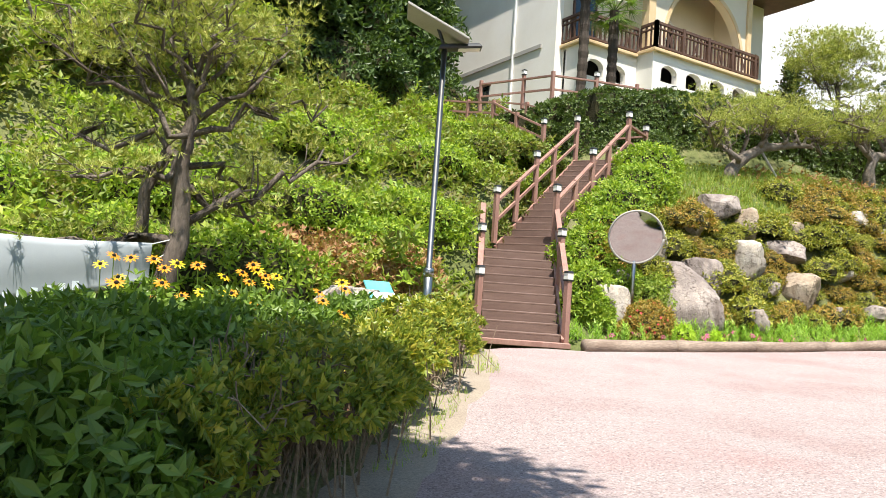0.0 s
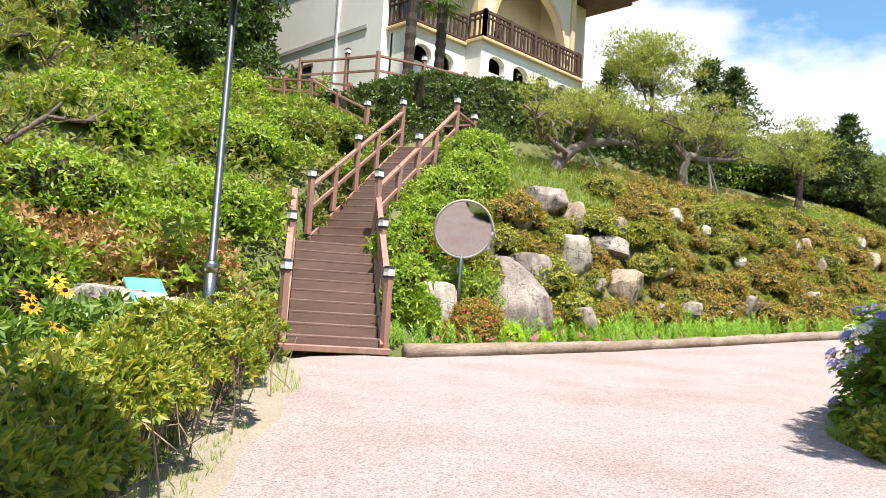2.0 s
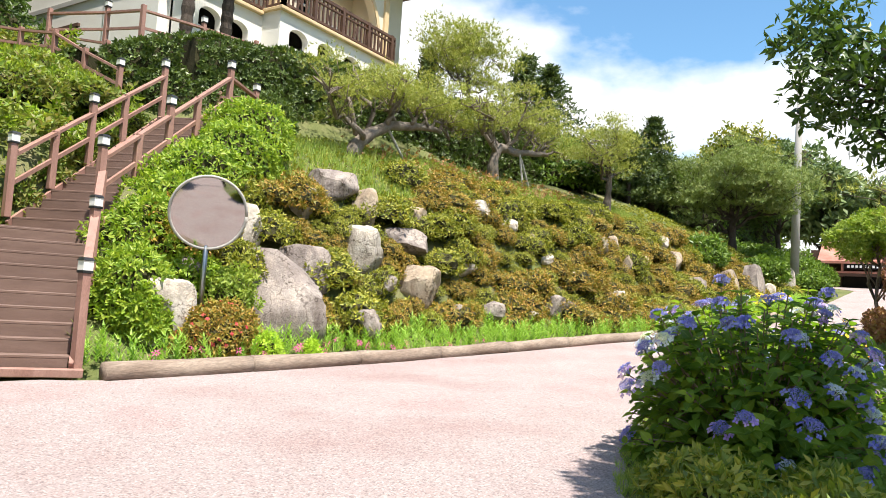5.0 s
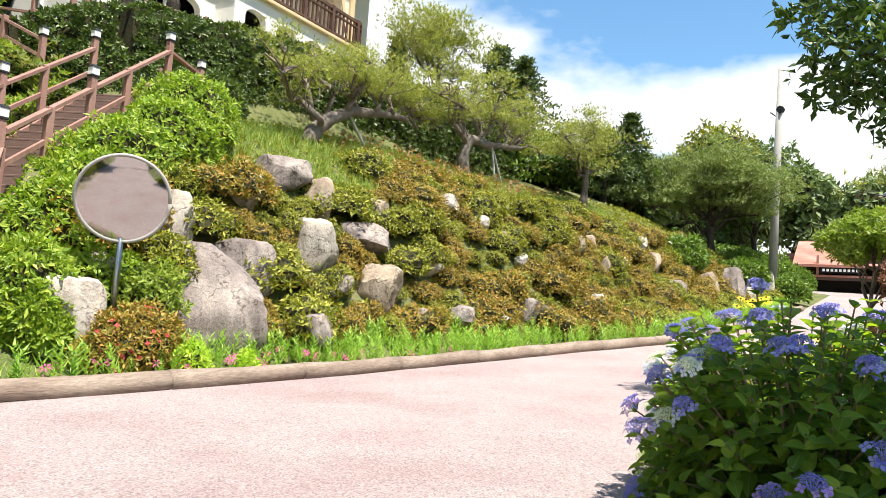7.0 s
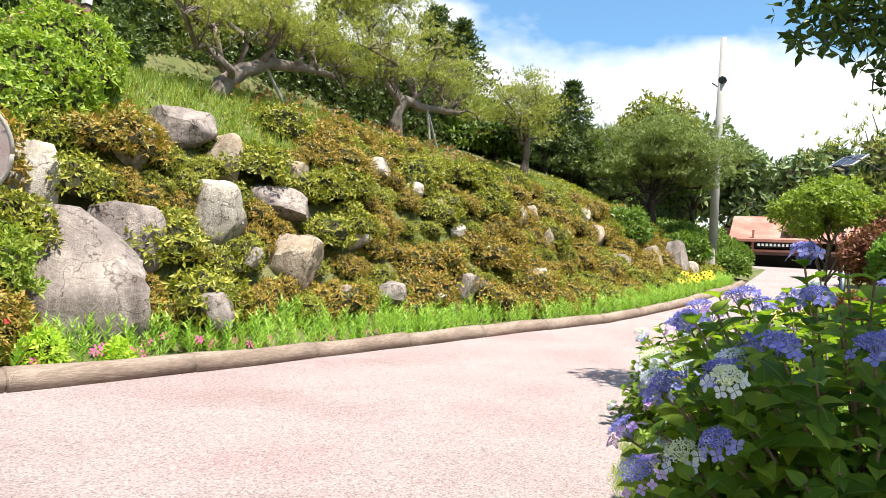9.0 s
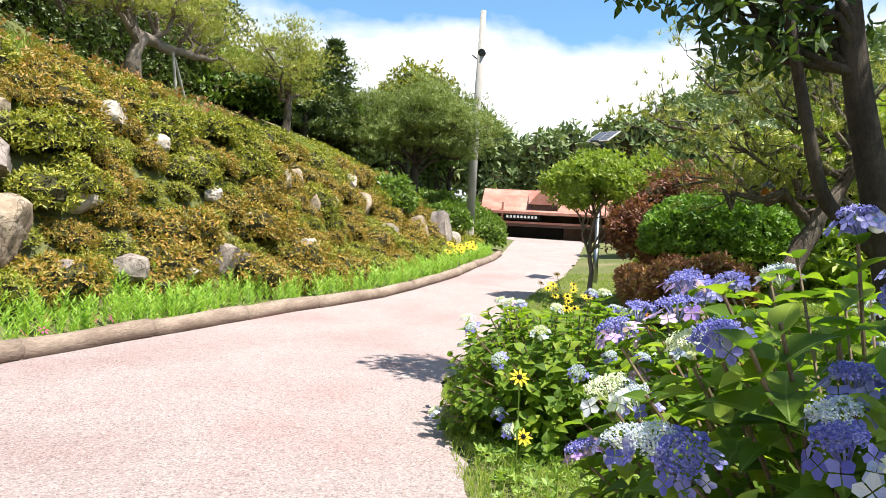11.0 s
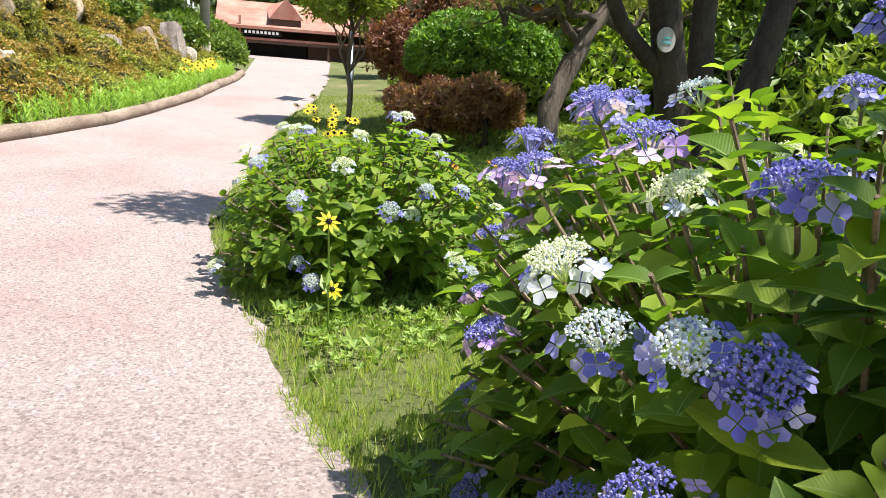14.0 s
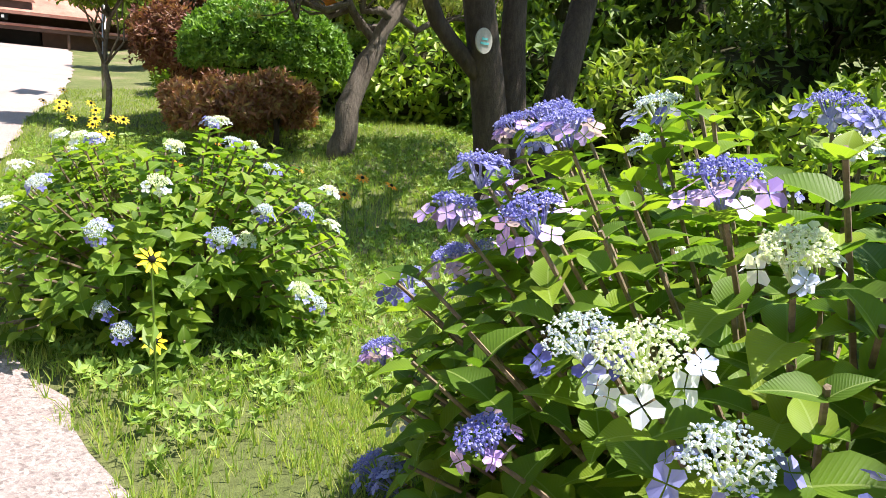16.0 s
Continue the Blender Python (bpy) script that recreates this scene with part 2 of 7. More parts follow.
F_AZAO = foliage("azalea_leaves_russet", [(0.095, 0.11, 0.016), (0.215, 0.195, 0.027), (0.32, 0.20, 0.046)], 0.2)
F_PINE = foliage("pine_needles", [(0.13, 0.19, 0.03), (0.23, 0.29, 0.055), (0.32, 0.34, 0.09)], 0.2, rough=0.5)
F_PINED = foliage("dense_pine_needles", [(0.08, 0.14, 0.035), (0.14, 0.21, 0.05), (0.21, 0.26, 0.08)], 0.2, rough=0.5)
F_CON = foliage("conifer_foliage", [(0.035, 0.065, 0.02), (0.06, 0.10, 0.03), (0.09, 0.13, 0.045)], 0.15)
F_DARK = foliage("dark_tree_leaves", [(0.025, 0.055, 0.012), (0.045, 0.09, 0.018), (0.075, 0.13, 0.025)], 0.25, rough=0.45)
F_TREE = foliage("tree_leaves", [(0.05, 0.10, 0.015), (0.09, 0.17, 0.022), (0.14, 0.23, 0.035)], 0.3, rough=0.4)
F_FAR = foliage("far_woodland", [(0.055, 0.10, 0.035), (0.095, 0.155, 0.05), (0.14, 0.20, 0.07)], 0.15)
F_MAPLE = foliage("green_maple_leaves", [(0.11, 0.19, 0.02), (0.17, 0.26, 0.035), (0.23, 0.30, 0.055)], 0.35)
F_RED = foliage("red_maple_leaves", [(0.10, 0.042, 0.03), (0.155, 0.07, 0.046), (0.19, 0.12, 0.06)], 0.3)
F_LACE = foliage("laceleaf_maple_leaves", [(0.15, 0.08, 0.05), (0.25, 0.135, 0.075), (0.21, 0.18, 0.065)], 0.3)
F_BOX = foliage("clipped_box_leaves", [(0.05, 0.12, 0.016), (0.09, 0.20, 0.024), (0.15, 0.28, 0.04)], 0.3)
F_HYD = foliage("hydrangea_leaves", [(0.05, 0.11, 0.012), (0.10, 0.195, 0.018), (0.19, 0.285, 0.028)], 0.45, rough=0.5, spec=0.2)
# veins on the broad leaves, along their own length
hn, hl_ = F_HYD.node_tree.nodes, F_HYD.node_tree.links
hb = hn["Principled BSDF"]
uvn = hn.new("ShaderNodeUVMap")
uvs = hn.new("ShaderNodeSeparateXYZ")
hl_.new(uvn.outputs["UV"], uvs.inputs["Vector"])


def hmath(op, a, c):
    nd = hn.new("ShaderNodeMath")
    nd.operation = op
    for sock, v in ((nd.inputs[0], a), (nd.inputs[1], c)):
        if isinstance(v, (int, float)):
            sock.default_value = v
        else:
            hl_.new(v, sock)
    return nd.outputs[0]


side_v = hmath("ABSOLUTE", hmath("SUBTRACT", uvs.outputs["Y"], 0.5), 0)
ribs = hmath("SINE", hmath("MULTIPLY", hmath("SUBTRACT", uvs.outputs["X"], hmath("MULTIPLY", side_v, 0.8)), 52.0), 0)
ribs = hmath("POWER", hmath("ABSOLUTE", ribs, 0), 5.0)
mid_v = hmath("LESS_THAN", side_v, 0.014)
vein = hmath("MAXIMUM", hmath("MULTIPLY", hmath("SUBTRACT", 1.0, ribs), 0.55), mid_v)
bump(hn, hl_, hb, hmath("SUBTRACT", 1.0, vein), 0.3, 0.0025)
old = hb.inputs["Base Color"].links[0].from_socket
lit = mix_rgb(hn, hl_, hmath("MULTIPLY", mid_v, 0.55), old, (0.36, 0.46, 0.14))
hl_.new(lit, hb.inputs["Base Color"])
F_COSMOS = foliage("feathery_leaves", [(0.13, 0.26, 0.035), (0.20, 0.36, 0.055), (0.27, 0.42, 0.09)], 0.35)
F_CLOVER = foliage("clover_leaves", [(0.09, 0.17, 0.03), (0.15, 0.26, 0.045), (0.22, 0.33, 0.07)], 0.3)
F_LIME = foliage("lime_shrub", [(0.24, 0.40, 0.03), (0.34, 0.50, 0.05)], 0.35)
P_BLUE = foliage("blue_petals", [(0.13, 0.13, 0.54), (0.23, 0.23, 0.66), (0.38, 0.38, 0.76)], 0.3)
P_PALE = foliage("pale_blue_petals", [(0.40, 0.46, 0.78), (0.60, 0.64, 0.82), (0.76, 0.78, 0.84)], 0.3)
P_VIOLET = foliage("violet_petals", [(0.36, 0.22, 0.68), (0.52, 0.36, 0.76), (0.62, 0.46, 0.78)], 0.3)
P_WHITE = foliage("cream_petals", [(0.66, 0.70, 0.60), (0.76, 0.76, 0.70), (0.62, 0.68, 0.48)], 0.3)
P_YELLOW = foliage("yellow_petals", [(0.80, 0.50, 0.01), (0.85, 0.60, 0.02)], 0.3)
P_ORANGE = foliage("orange_petals", [(0.75, 0.20, 0.008), (0.80, 0.34, 0.015)], 0.3)
P_PINK = foliage("magenta_petals", [(0.55, 0.05, 0.22), (0.70, 0.12, 0.36)], 0.3)
P_REDF = foliage("red_petals", [(0.55, 0.04, 0.06), (0.65, 0.10, 0.12)], 0.3)


# ---- mesh helpers ----
RNG = np.random.default_rng(7)


def np_mesh(name, verts, faces, smooth=False):
    """A mesh from numpy corners and a list of equal-sided face arrays."""
    me = bpy.data.meshes.new(name)
    verts = np.asarray(verts, np.float32)
    faces = [np.asarray(f, np.int32) for f in faces if len(f)]
    me.vertices.add(len(verts))
    me.vertices.foreach_set("co", verts.ravel())
    total = sum(f.size for f in faces)
    me.loops.add(total)
    me.loops.foreach_set("vertex_index", np.concatenate([f.ravel() for f in faces]))
    counts = np.concatenate([np.full(len(f), f.shape[1], np.int32) for f in faces])
    me.polygons.add(len(counts))
    me.polygons.foreach_set("loop_start", np.concatenate([[0], np.cumsum(counts)[:-1]]).astype(np.int32))
    me.update(calc_edges=True)
    me.polygons.foreach_set("use_smooth", np.full(len(counts), bool(smooth)))
    return me


def part(name, data, mat, parent=None, label=""):
    """Links a bmesh or mesh as one object under a thing."""
    if isinstance(data, bmesh.types.BMesh):
        me = bpy.data.meshes.new(name)
        data.to_mesh(me)
        data.free()
        data = me
    if mat is not None and "twiggy" in data:
        data.materials[0] = mat
    elif mat is not None and not data.materials:
        data.materials.append(mat)
    ob = new(name, data)
    if parent is not None:
        ob.parent = parent
    if label:
        ob["label"] = label
    return ob


def thing(name, label, category, place=(0, 0, 0), rz=0.0, group="", kind=""):
    ob = new(name)
    ob.empty_display_size = 0.1
    ob.matrix_world = pose(*place, 0, 0, rz)
    return tagged(ob, label, category, group, kind)


class Geo:
    """Collects corners and faces of one mesh."""
    def __init__(self):
        self.v, self.q, self.t, self.inner, self.n = [], [], [], [], 0

    def add(self, v, quads=None, tris=None, inner=None):
        v = np.asarray(v, float).reshape(-1, 3)
        if quads is not None and len(quads):
            self.q.append(np.asarray(quads) + self.n)
        if tris is not None and len(tris):
            self.t.append(np.asarray(tris) + self.n)
        if inner is not None and len(inner):
            self.inner.append(np.asarray(inner) + self.n)
        self.v.append(v)
        self.n += len(v)
        return self

    def mesh(self, name, smooth=False):
        fs = ([np.concatenate(self.q)] if self.q else []) + ([np.concatenate(self.t)] if self.t else [])
        if not self.inner:
            return np_mesh(name, np.concatenate(self.v), fs, smooth)
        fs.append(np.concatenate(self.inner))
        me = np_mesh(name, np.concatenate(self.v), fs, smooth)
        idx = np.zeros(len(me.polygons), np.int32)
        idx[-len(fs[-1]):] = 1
        # twiggy: the second slot holds the shade-coloured inner body
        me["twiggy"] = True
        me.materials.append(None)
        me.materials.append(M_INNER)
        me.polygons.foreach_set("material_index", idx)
        return me


def tube(g, pts, radii, sides=7):
    pts = np.asarray(pts, float)
    k = len(pts)
    radii = np.broadcast_to(np.asarray(radii, float), (k,))
    d = np.gradient(pts, axis=0)
    d /= np.linalg.norm(d, axis=1, keepdims=True) + 1e-9
    up = np.array([0.0, 0, 1]) if abs(d[0][2]) < 0.9 else np.array([1.0, 0, 0])
    a = np.cross(d, up)
    a /= np.linalg.norm(a, axis=1, keepdims=True) + 1e-9
    b2 = np.cross(d, a)
    th = np.linspace(0, 2 * np.pi, sides, endpoint=False)
    ring = pts[:, None] + radii[:, None, None] * (np.cos(th)[None, :, None] * a[:, None] + np.sin(th)[None, :, None] * b2[:, None])
    i, j = np.meshgrid(np.arange(k - 1), np.arange(sides), indexing="ij")
    j2 = (j + 1) % sides
    quads = np.stack([i * sides + j, i * sides + j2, (i + 1) * sides + j2, (i + 1) * sides + j], -1).reshape(-1, 4)
    v = np.concatenate([ring.reshape(-1, 3), pts[:1], pts[-1:]])
    jj = np.arange(sides)
    t = np.concatenate([np.stack([np.full(sides, k * sides), (jj + 1) % sides, jj], 1),
                        np.stack([np.full(sides, k * sides + 1), (k - 1) * sides + jj, (k - 1) * sides + (jj + 1) % sides], 1)])
    return g.add(v, quads, t)


def box(g, size, m=None, taper=1.0, bevel=0.0):
    """A box with its base centre at the origin of m, its long edges chamfered."""
    sx, sy, sz = size[0] / 2, size[1] / 2, size[2]
    c = min(bevel, sx * 0.45, sy * 0.45, sz * 0.45)
    if c <= 0:
        v = np.array([(x * (taper if z else 1), y * (taper if z else 1), z * sz) for z in (0, 1) for x, y in ((-sx, -sy), (sx, -sy), (sx, sy), (-sx, sy))])
        q = [(3, 2, 1, 0), (4, 5, 6, 7), (0, 1, 5, 4), (1, 2, 6, 5), (2, 3, 7, 6), (3, 0, 4, 7)]
    else:
        rings = []
        for z, inn in ((0, c), (c, 0), (sz - c, 0), (sz, c)):
            f = 1 + (taper - 1) * z / sz
            rings.append([(x * f, y * f, z) for x, y in ((-sx + inn, -sy + inn), (sx - inn, -sy + inn), (sx - inn, sy - inn), (-sx + inn, sy - inn))])
        v = np.array(rings).reshape(-1, 3)
        q = [(3, 2, 1, 0), (12, 13, 14, 15)]
        for r in range(3):
            for j in range(4):
                q.append((r * 4 + j, r * 4 + (j + 1) % 4, r * 4 + 4 + (j + 1) % 4, r * 4 + 4 + j))
    if m is not None:
        m = np.array(m)
        v = v @ m[:3, :3].T + m[:3, 3]
    return g.add(v, q)


def beam(g, a, b3, w, h, bevel=0.008):
    """A board of width w and height h from a to b3 (centre line)."""
    a, b3 = Vector(a), Vector(b3)
    d = b3 - a
    rot = d.to_track_quat("Z", "Y").to_matrix().to_4x4()
    if abs(d.normalized().z) < 0.98:
        zx = d.normalized()
        side = Vector((0, 0, 1)).cross(zx).normalized()
        upv = zx.cross(side)
        rot = Matrix((side, upv, zx)).transposed().to_4x4()
    return box(g, (w, h, d.length), Matrix.Translation(a) @ rot, 1.0, bevel)


def frames(normals, rng, spin=True):
    """Turns that carry z onto each normal, spun at random."""
    nz = normals / (np.linalg.norm(normals, axis=1, keepdims=True) + 1e-9)
    r = rng.normal(size=nz.shape)
    x = np.cross(r, nz)
    x /= np.linalg.norm(x, axis=1, keepdims=True) + 1e-9
    y = np.cross(nz, x)
    return np.stack([x, y, nz], -1)


def scatter(g, tv, tf, origins, rots, scales):
    """Sets a small template (corners, faces) at many places of one mesh."""
    tv = np.asarray(tv, float)
    tf = np.asarray(tf)
    k, n = len(tv), len(origins)
    if n == 0:
        return g
    scales = np.asarray(scales, float)
    sc = scales[:, None, None] if scales.ndim == 1 else scales[:, None, :]
    v = np.einsum("nij,nkj->nki", rots, tv[None] * sc) + np.asarray(origins)[:, None]
    f = (tf[None] + (np.arange(n) * k)[:, None, None]).reshape(-1, tf.shape[1])
    return g.add(v.reshape(-1, 3), f if tf.shape[1] == 4 else None, f if tf.shape[1] == 3 else None)


# templates, about one unit long; leaves lie along +x with their face towards +z
LEAF = ([(0, 0, 0), (0.45, -0.24, 0.06), (1, 0, -0.08), (0.45, 0.24, 0.06)], [(0, 1, 2, 3)])
SPRIG_V, SPRIG_F = [], []
for i_s in range(5):
    a_s = i_s * 2.4
    ca, sa = math.cos(a_s), math.sin(a_s)
    up_s = 0.35 + 0.25 * (i_s % 3)
    for x_s, y_s, z_s in LEAF[0]:
        SPRIG_V.append((x_s * ca - y_s * sa, x_s * sa + y_s * ca, z_s + x_s * up_s))
    SPRIG_F.append(tuple(4 * i_s + k for k in range(4)))
TRIO_V, TRIO_F = SPRIG_V[:12], SPRIG_F[:3]
TUFT_V, TUFT_F = [], []
for i_s in range(12):
    a_s, e_s = i_s * 2.399, 0.15 + 1.25 * ((i_s * 0.618) % 1)
    d_s = Vector((math.cos(a_s) * math.cos(e_s), math.sin(a_s) * math.cos(e_s), math.sin(e_s)))
    s_s = d_s.cross(Vector((0, 0, 1))).normalized() * 0.038
    TUFT_V += [tuple(-s_s), tuple(s_s), tuple(d_s * (0.8 + 0.2 * ((i_s * 0.37) % 1)))]
    TUFT_F.append((3 * i_s, 3 * i_s + 1, 3 * i_s + 2))
BLADE_V, BLADE_F = [], []
for i_s in range(4):
    a_s = i_s * 1.7
    o_s = Vector((math.cos(a_s), math.sin(a_s), 0)) * 0.12
    w_s = Vector((-math.sin(a_s), math.cos(a_s), 0)) * 0.035
    BLADE_V += [tuple(o_s * 0.3 - w_s), tuple(o_s * 0.3 + w_s), tuple(o_s * (1.5 + i_s * 0.6) + Vector((0, 0, 0.75 + 0.08 * i_s)))]
    BLADE_F.append((3 * i_s, 3 * i_s + 1, 3 * i_s + 2))
FEATHER_V, FEATHER_F = [], []
for i_s in range(18):
    h_s = 0.15 + 0.85 * (i_s / 18)
    a_s = i_s * 2.4
    d_s = Vector((math.cos(a_s), math.sin(a_s), 0.9)).normalized() * 0.34 * (1.15 - 0.6 * h_s)
    s_s = d_s.cross(Vector((0, 0, 1))).normalized() * 0.028
    p_s = Vector((0, 0, h_s * 0.8))
    FEATHER_V += [tuple(p_s - s_s), tuple(p_s + s_s), tuple(p_s + d_s)]
    FEATHER_F.append((3 * i_s, 3 * i_s + 1, 3 * i_s + 2))


def fbm(p, scale, seed=0.0):
    """Cheap smooth noise of points, about -1 to 1."""
    p = np.asarray(p, float) * scale + seed
    v = np.zeros(len(p))
    for k, (f, a) in enumerate(((1.0, 0.5), (2.1, 0.28), (4.3, 0.15), (8.7, 0.08))):
        q = p * f
        v += a * (np.sin(q[:, 0] * 1.7 + 1.3 * np.sin(q[:, 1] * 1.1 + k)) + np.sin(q[:, 1] * 1.9 + 1.1 * np.sin(q[:, 2] * 1.3 + 2 * k)) + np.sin(q[:, 2] * 1.6 + 1.2 * np.sin(q[:, 0] * 1.2 + 3 * k))) / 1.8
    return v


def ball_points(n, rng, lower=-0.35):
    """Directions spread over a ball, from a lower cap upwards."""
    z = rng.uniform(lower, 1, n)
    a = rng.uniform(0, 2 * np.pi, n)
    r = np.sqrt(1 - z * z)
    return np.stack([r * np.cos(a), r * np.sin(a), z], 1)


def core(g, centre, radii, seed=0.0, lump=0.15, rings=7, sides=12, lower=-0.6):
    """A lumpy inner body, painted shade-dark in plants, so that a thick plant is not seen through."""
    zs = np.linspace(math.asin(lower), math.pi / 2 - 0.05, rings)
    th = np.linspace(0, 2 * np.pi, sides, endpoint=False)
    d = np.array([(math.cos(e) * math.cos(a), math.cos(e) * math.sin(a), math.sin(e)) for e in zs for a in th])
    r = 1 + lump * fbm(d, 2.2, seed)
    v = d * r[:, None] * np.asarray(radii) + np.asarray(centre)
    i, j = np.meshgrid(np.arange(rings - 1), np.arange(sides), indexing="ij")
    j2 = (j + 1) % sides
    q = np.stack([i * sides + j, i * sides + j2, (i + 1) * sides + j2, (i + 1) * sides + j], -1).reshape(-1, 4)
    return g.add(v, inner=q)


def cloud_of_leaves(g, centre, radii, count, size, rng, template=(SPRIG_V, SPRIG_F), lower=-0.4, lump=0.22, depth=0.25, tilt=0.7, seed=None, with_core=0.8):
    """A lumpy mass of leaves on an inner body."""
    seed = rng.uniform(0, 50) if seed is None else seed
    radii = np.asarray(radii, float)
    d = ball_points(count, rng, lower)
    r = 1 + lump * fbm(d, 2.2, seed) + 0.5 * lump * fbm(d, 6.0, seed)
    r = r * (1 - depth * rng.random(count) ** 2)
    p = d * r[:, None] * radii + np.asarray(centre)
    nrm = d / radii + tilt * rng.normal(size=d.shape) / radii.mean()
    scatter(g, template[0], template[1], p, frames(nrm, rng), size * rng.uniform(0.65, 1.25, count))
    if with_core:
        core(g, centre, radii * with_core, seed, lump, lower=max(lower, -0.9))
    return g


# ---- the lie of the land ----
NORTH = [(-60, -60), (-3, -3.4), (0, 0.6), (2.33, 3.56), (3.06, 4.47), (3.98, 5.51), (5.85, 7.71), (6.65, 8.8), (7.3, 9.95), (8.4, 9.75), (8.83, 9.37), (10.92, 9.01), (12.85, 8.74),
         (16.13, 8.27), (19.44, 7.54), (22.38, 6.54), (27.2, 5.54), (32.6, 4.72), (36, 4.5), (47, 4.1), (50, 6.0), (400, 6.0)]
SOUTH = [(-60, -90), (3, -4), (5, -0.6), (6.5, 1.2), (7.8, 2.5), (8.65, 3.19), (9.53, 3.53), (11.3, 3.9), (12.2, 4.05), (13.8, 4.34), (15.4, 4.5), (19.1, 4.14), (24.7, 3.5),
         (28.7, 2.57), (35, 1.7), (47.8, 0.34), (400, 0)]
NX, NY = np.array(NORTH).T
SX, SY = np.array(SOUTH).T
STEP_A, STEP_B, STEP_C = np.array((8.24, 10.22)), np.array((9.76, 12.49)), np.array((13.85, 14.45))
Z_A, Z_B, Z_C = 0.24, 2.02, 4.8


def sstep(a, b2, x):
    t = np.clip((x - a) / (b2 - a), 0, 1)
    return t * t * (3 - 2 * t)


def road_z(x, y):
    x = np.asarray(x, float)
    z = -0.2 + 0.0293 * np.clip(x, -40, 60) + 0.012 * np.clip(np.asarray(y, float), -10, 20)
    return z + 0.0026 * (np.clip(x, 12, 30) - 12) ** 2 + 0.07 * (np.clip(x, 30, 52) - 30)


def seg_dist(x, y, a, b2):
    d = b2 - a
    t = np.clip(((x - a[0]) * d[0] + (y - a[1]) * d[1]) / (d @ d), 0, 1)
    return np.hypot(x - a[0] - t * d[0], y - a[1] - t * d[1]), t


def land(x, y):
    """The ground's height."""
    x, y = np.asarray(x, float), np.asarray(y, float)
    base = road_z(x, y)
    yn, ys = np.interp(x, NX, NY), np.interp(x, SX, SY)
    d = y - yn
    d = np.where((d > 0) & (x > 19), d * np.interp(x, [19, 25, 30, 40], [1, 0.79, 0.7, 0.65]), d)
    right = np.interp(d, [0, 0.9, 1.3, 2.0, 2.6, 3.2, 4.5, 5.4, 6.6, 8.0, 9.0, 30, 80, 400], [0, 0.12, 0.45, 1.3, 2.1, 2.9, 3.8, 4.3, 4.7, 6.3, 6.75, 7.0, 12, 90])
    right = right * (1 - 0.3 * sstep(32, 44, x))
    left_z = np.interp(y, [-50, 7.5, 9.5, 11, 12.5, 15, 19, 25, 60, 400], [0.1, 0.35, 0.65, 1.35, 2.2, 3.9, 6.1, 7.6, 20, 110])
    left_z = np.where(d > 0, np.maximum(base + 0.06 * np.clip(d, 0, 1.5), left_z * sstep(0.2, 2.5, d) + base * (1 - sstep(0.2, 2.5, d))), base)
    left_z = left_z + 1.5 * sstep(13, 18, y) * sstep(7.5, 2, x)
    sh = 4.2 * sstep(12.5, 15.5, y)
    w = sstep(8.3 + sh, 10.8 + sh, x)
    zn = left_z * (1 - w) + (base + np.where(d > 0, right, 0)) * w
    e = ys - y
    zs = base + 0.7 * sstep(0.3, 6, e) * sstep(12, 19, x) + 0.06 * np.clip(e - 20, 0, 40) + 0.3 * np.clip(e - 60, 0, 300) * sstep(10, 40, x)
    z = np.where(d > 0, zn, np.where(e > 0, zs, base))
    d1, t1 = seg_dist(x, y, STEP_A, STEP_B)
    d2, t2 = seg_dist(x, y, STEP_B, STEP_C)
    s1 = Z_A + t1 * (Z_B - Z_A) - 0.25
    s2 = Z_B + t2 * (Z_C - Z_B) - 0.25
    z = np.where(d1 < 1.0, np.minimum(z, s1) * (d1 < 0.85) + z * (d1 >= 0.85), z)
    z = np.where(d2 < 0.95, np.minimum(z, s2) * (d2 < 0.85) + z * (d2 >= 0.85), z)
    rough = 0.05 * fbm(np.stack([x.ravel(), y.ravel(), 0 * x.ravel()], 1), 1.1).reshape(x.shape)
    return z + rough * np.where((d > 0.6) | (e > 0.4), 1, 0)


def land1(x, y):
    return float(land(np.array([x]), np.array([y]))[0])


def sheet(name, xs, ys, zf, mat):
    gx, gy = np.meshgrid(xs, ys, indexing="ij")
    z = zf(gx, gy)
    v = np.stack([gx, gy, z], -1).reshape(-1, 3)
    i, j = np.meshgrid(np.arange(len(xs) - 1), np.arange(len(ys) - 1), indexing="ij")
    k = len(ys)
    q = np.stack([i * k + j, (i + 1) * k + j, (i + 1) * k + j + 1, i * k + j + 1], -1).reshape(-1, 4)
    return part(name, np_mesh(name, v, [q], True), mat)


far = np.array([60, 80, 110, 150, 220, 320, 460, 800, 1500])
gxs = np.concatenate([-far[::-1] + 40, np.arange(-12, 56, 0.35), far])
gys = np.concatenate([-far[::-1] + 30, np.arange(-22, 34, 0.35), far - 10])
gxs, gys = np.unique(np.round(gxs, 3)), np.unique(np.round(gys, 3))
ground = tagged(sheet("ground", gxs, gys, lambda x, y: land(x, y) - np.where((y < np.interp(x, NX, NY) - 0.05) & (y > np.interp(x, SX, SY) + 0.05), 0.05, 0.0), M_GROUND),
                "grassy ground rising into planted banks", "ground", kind="structure")

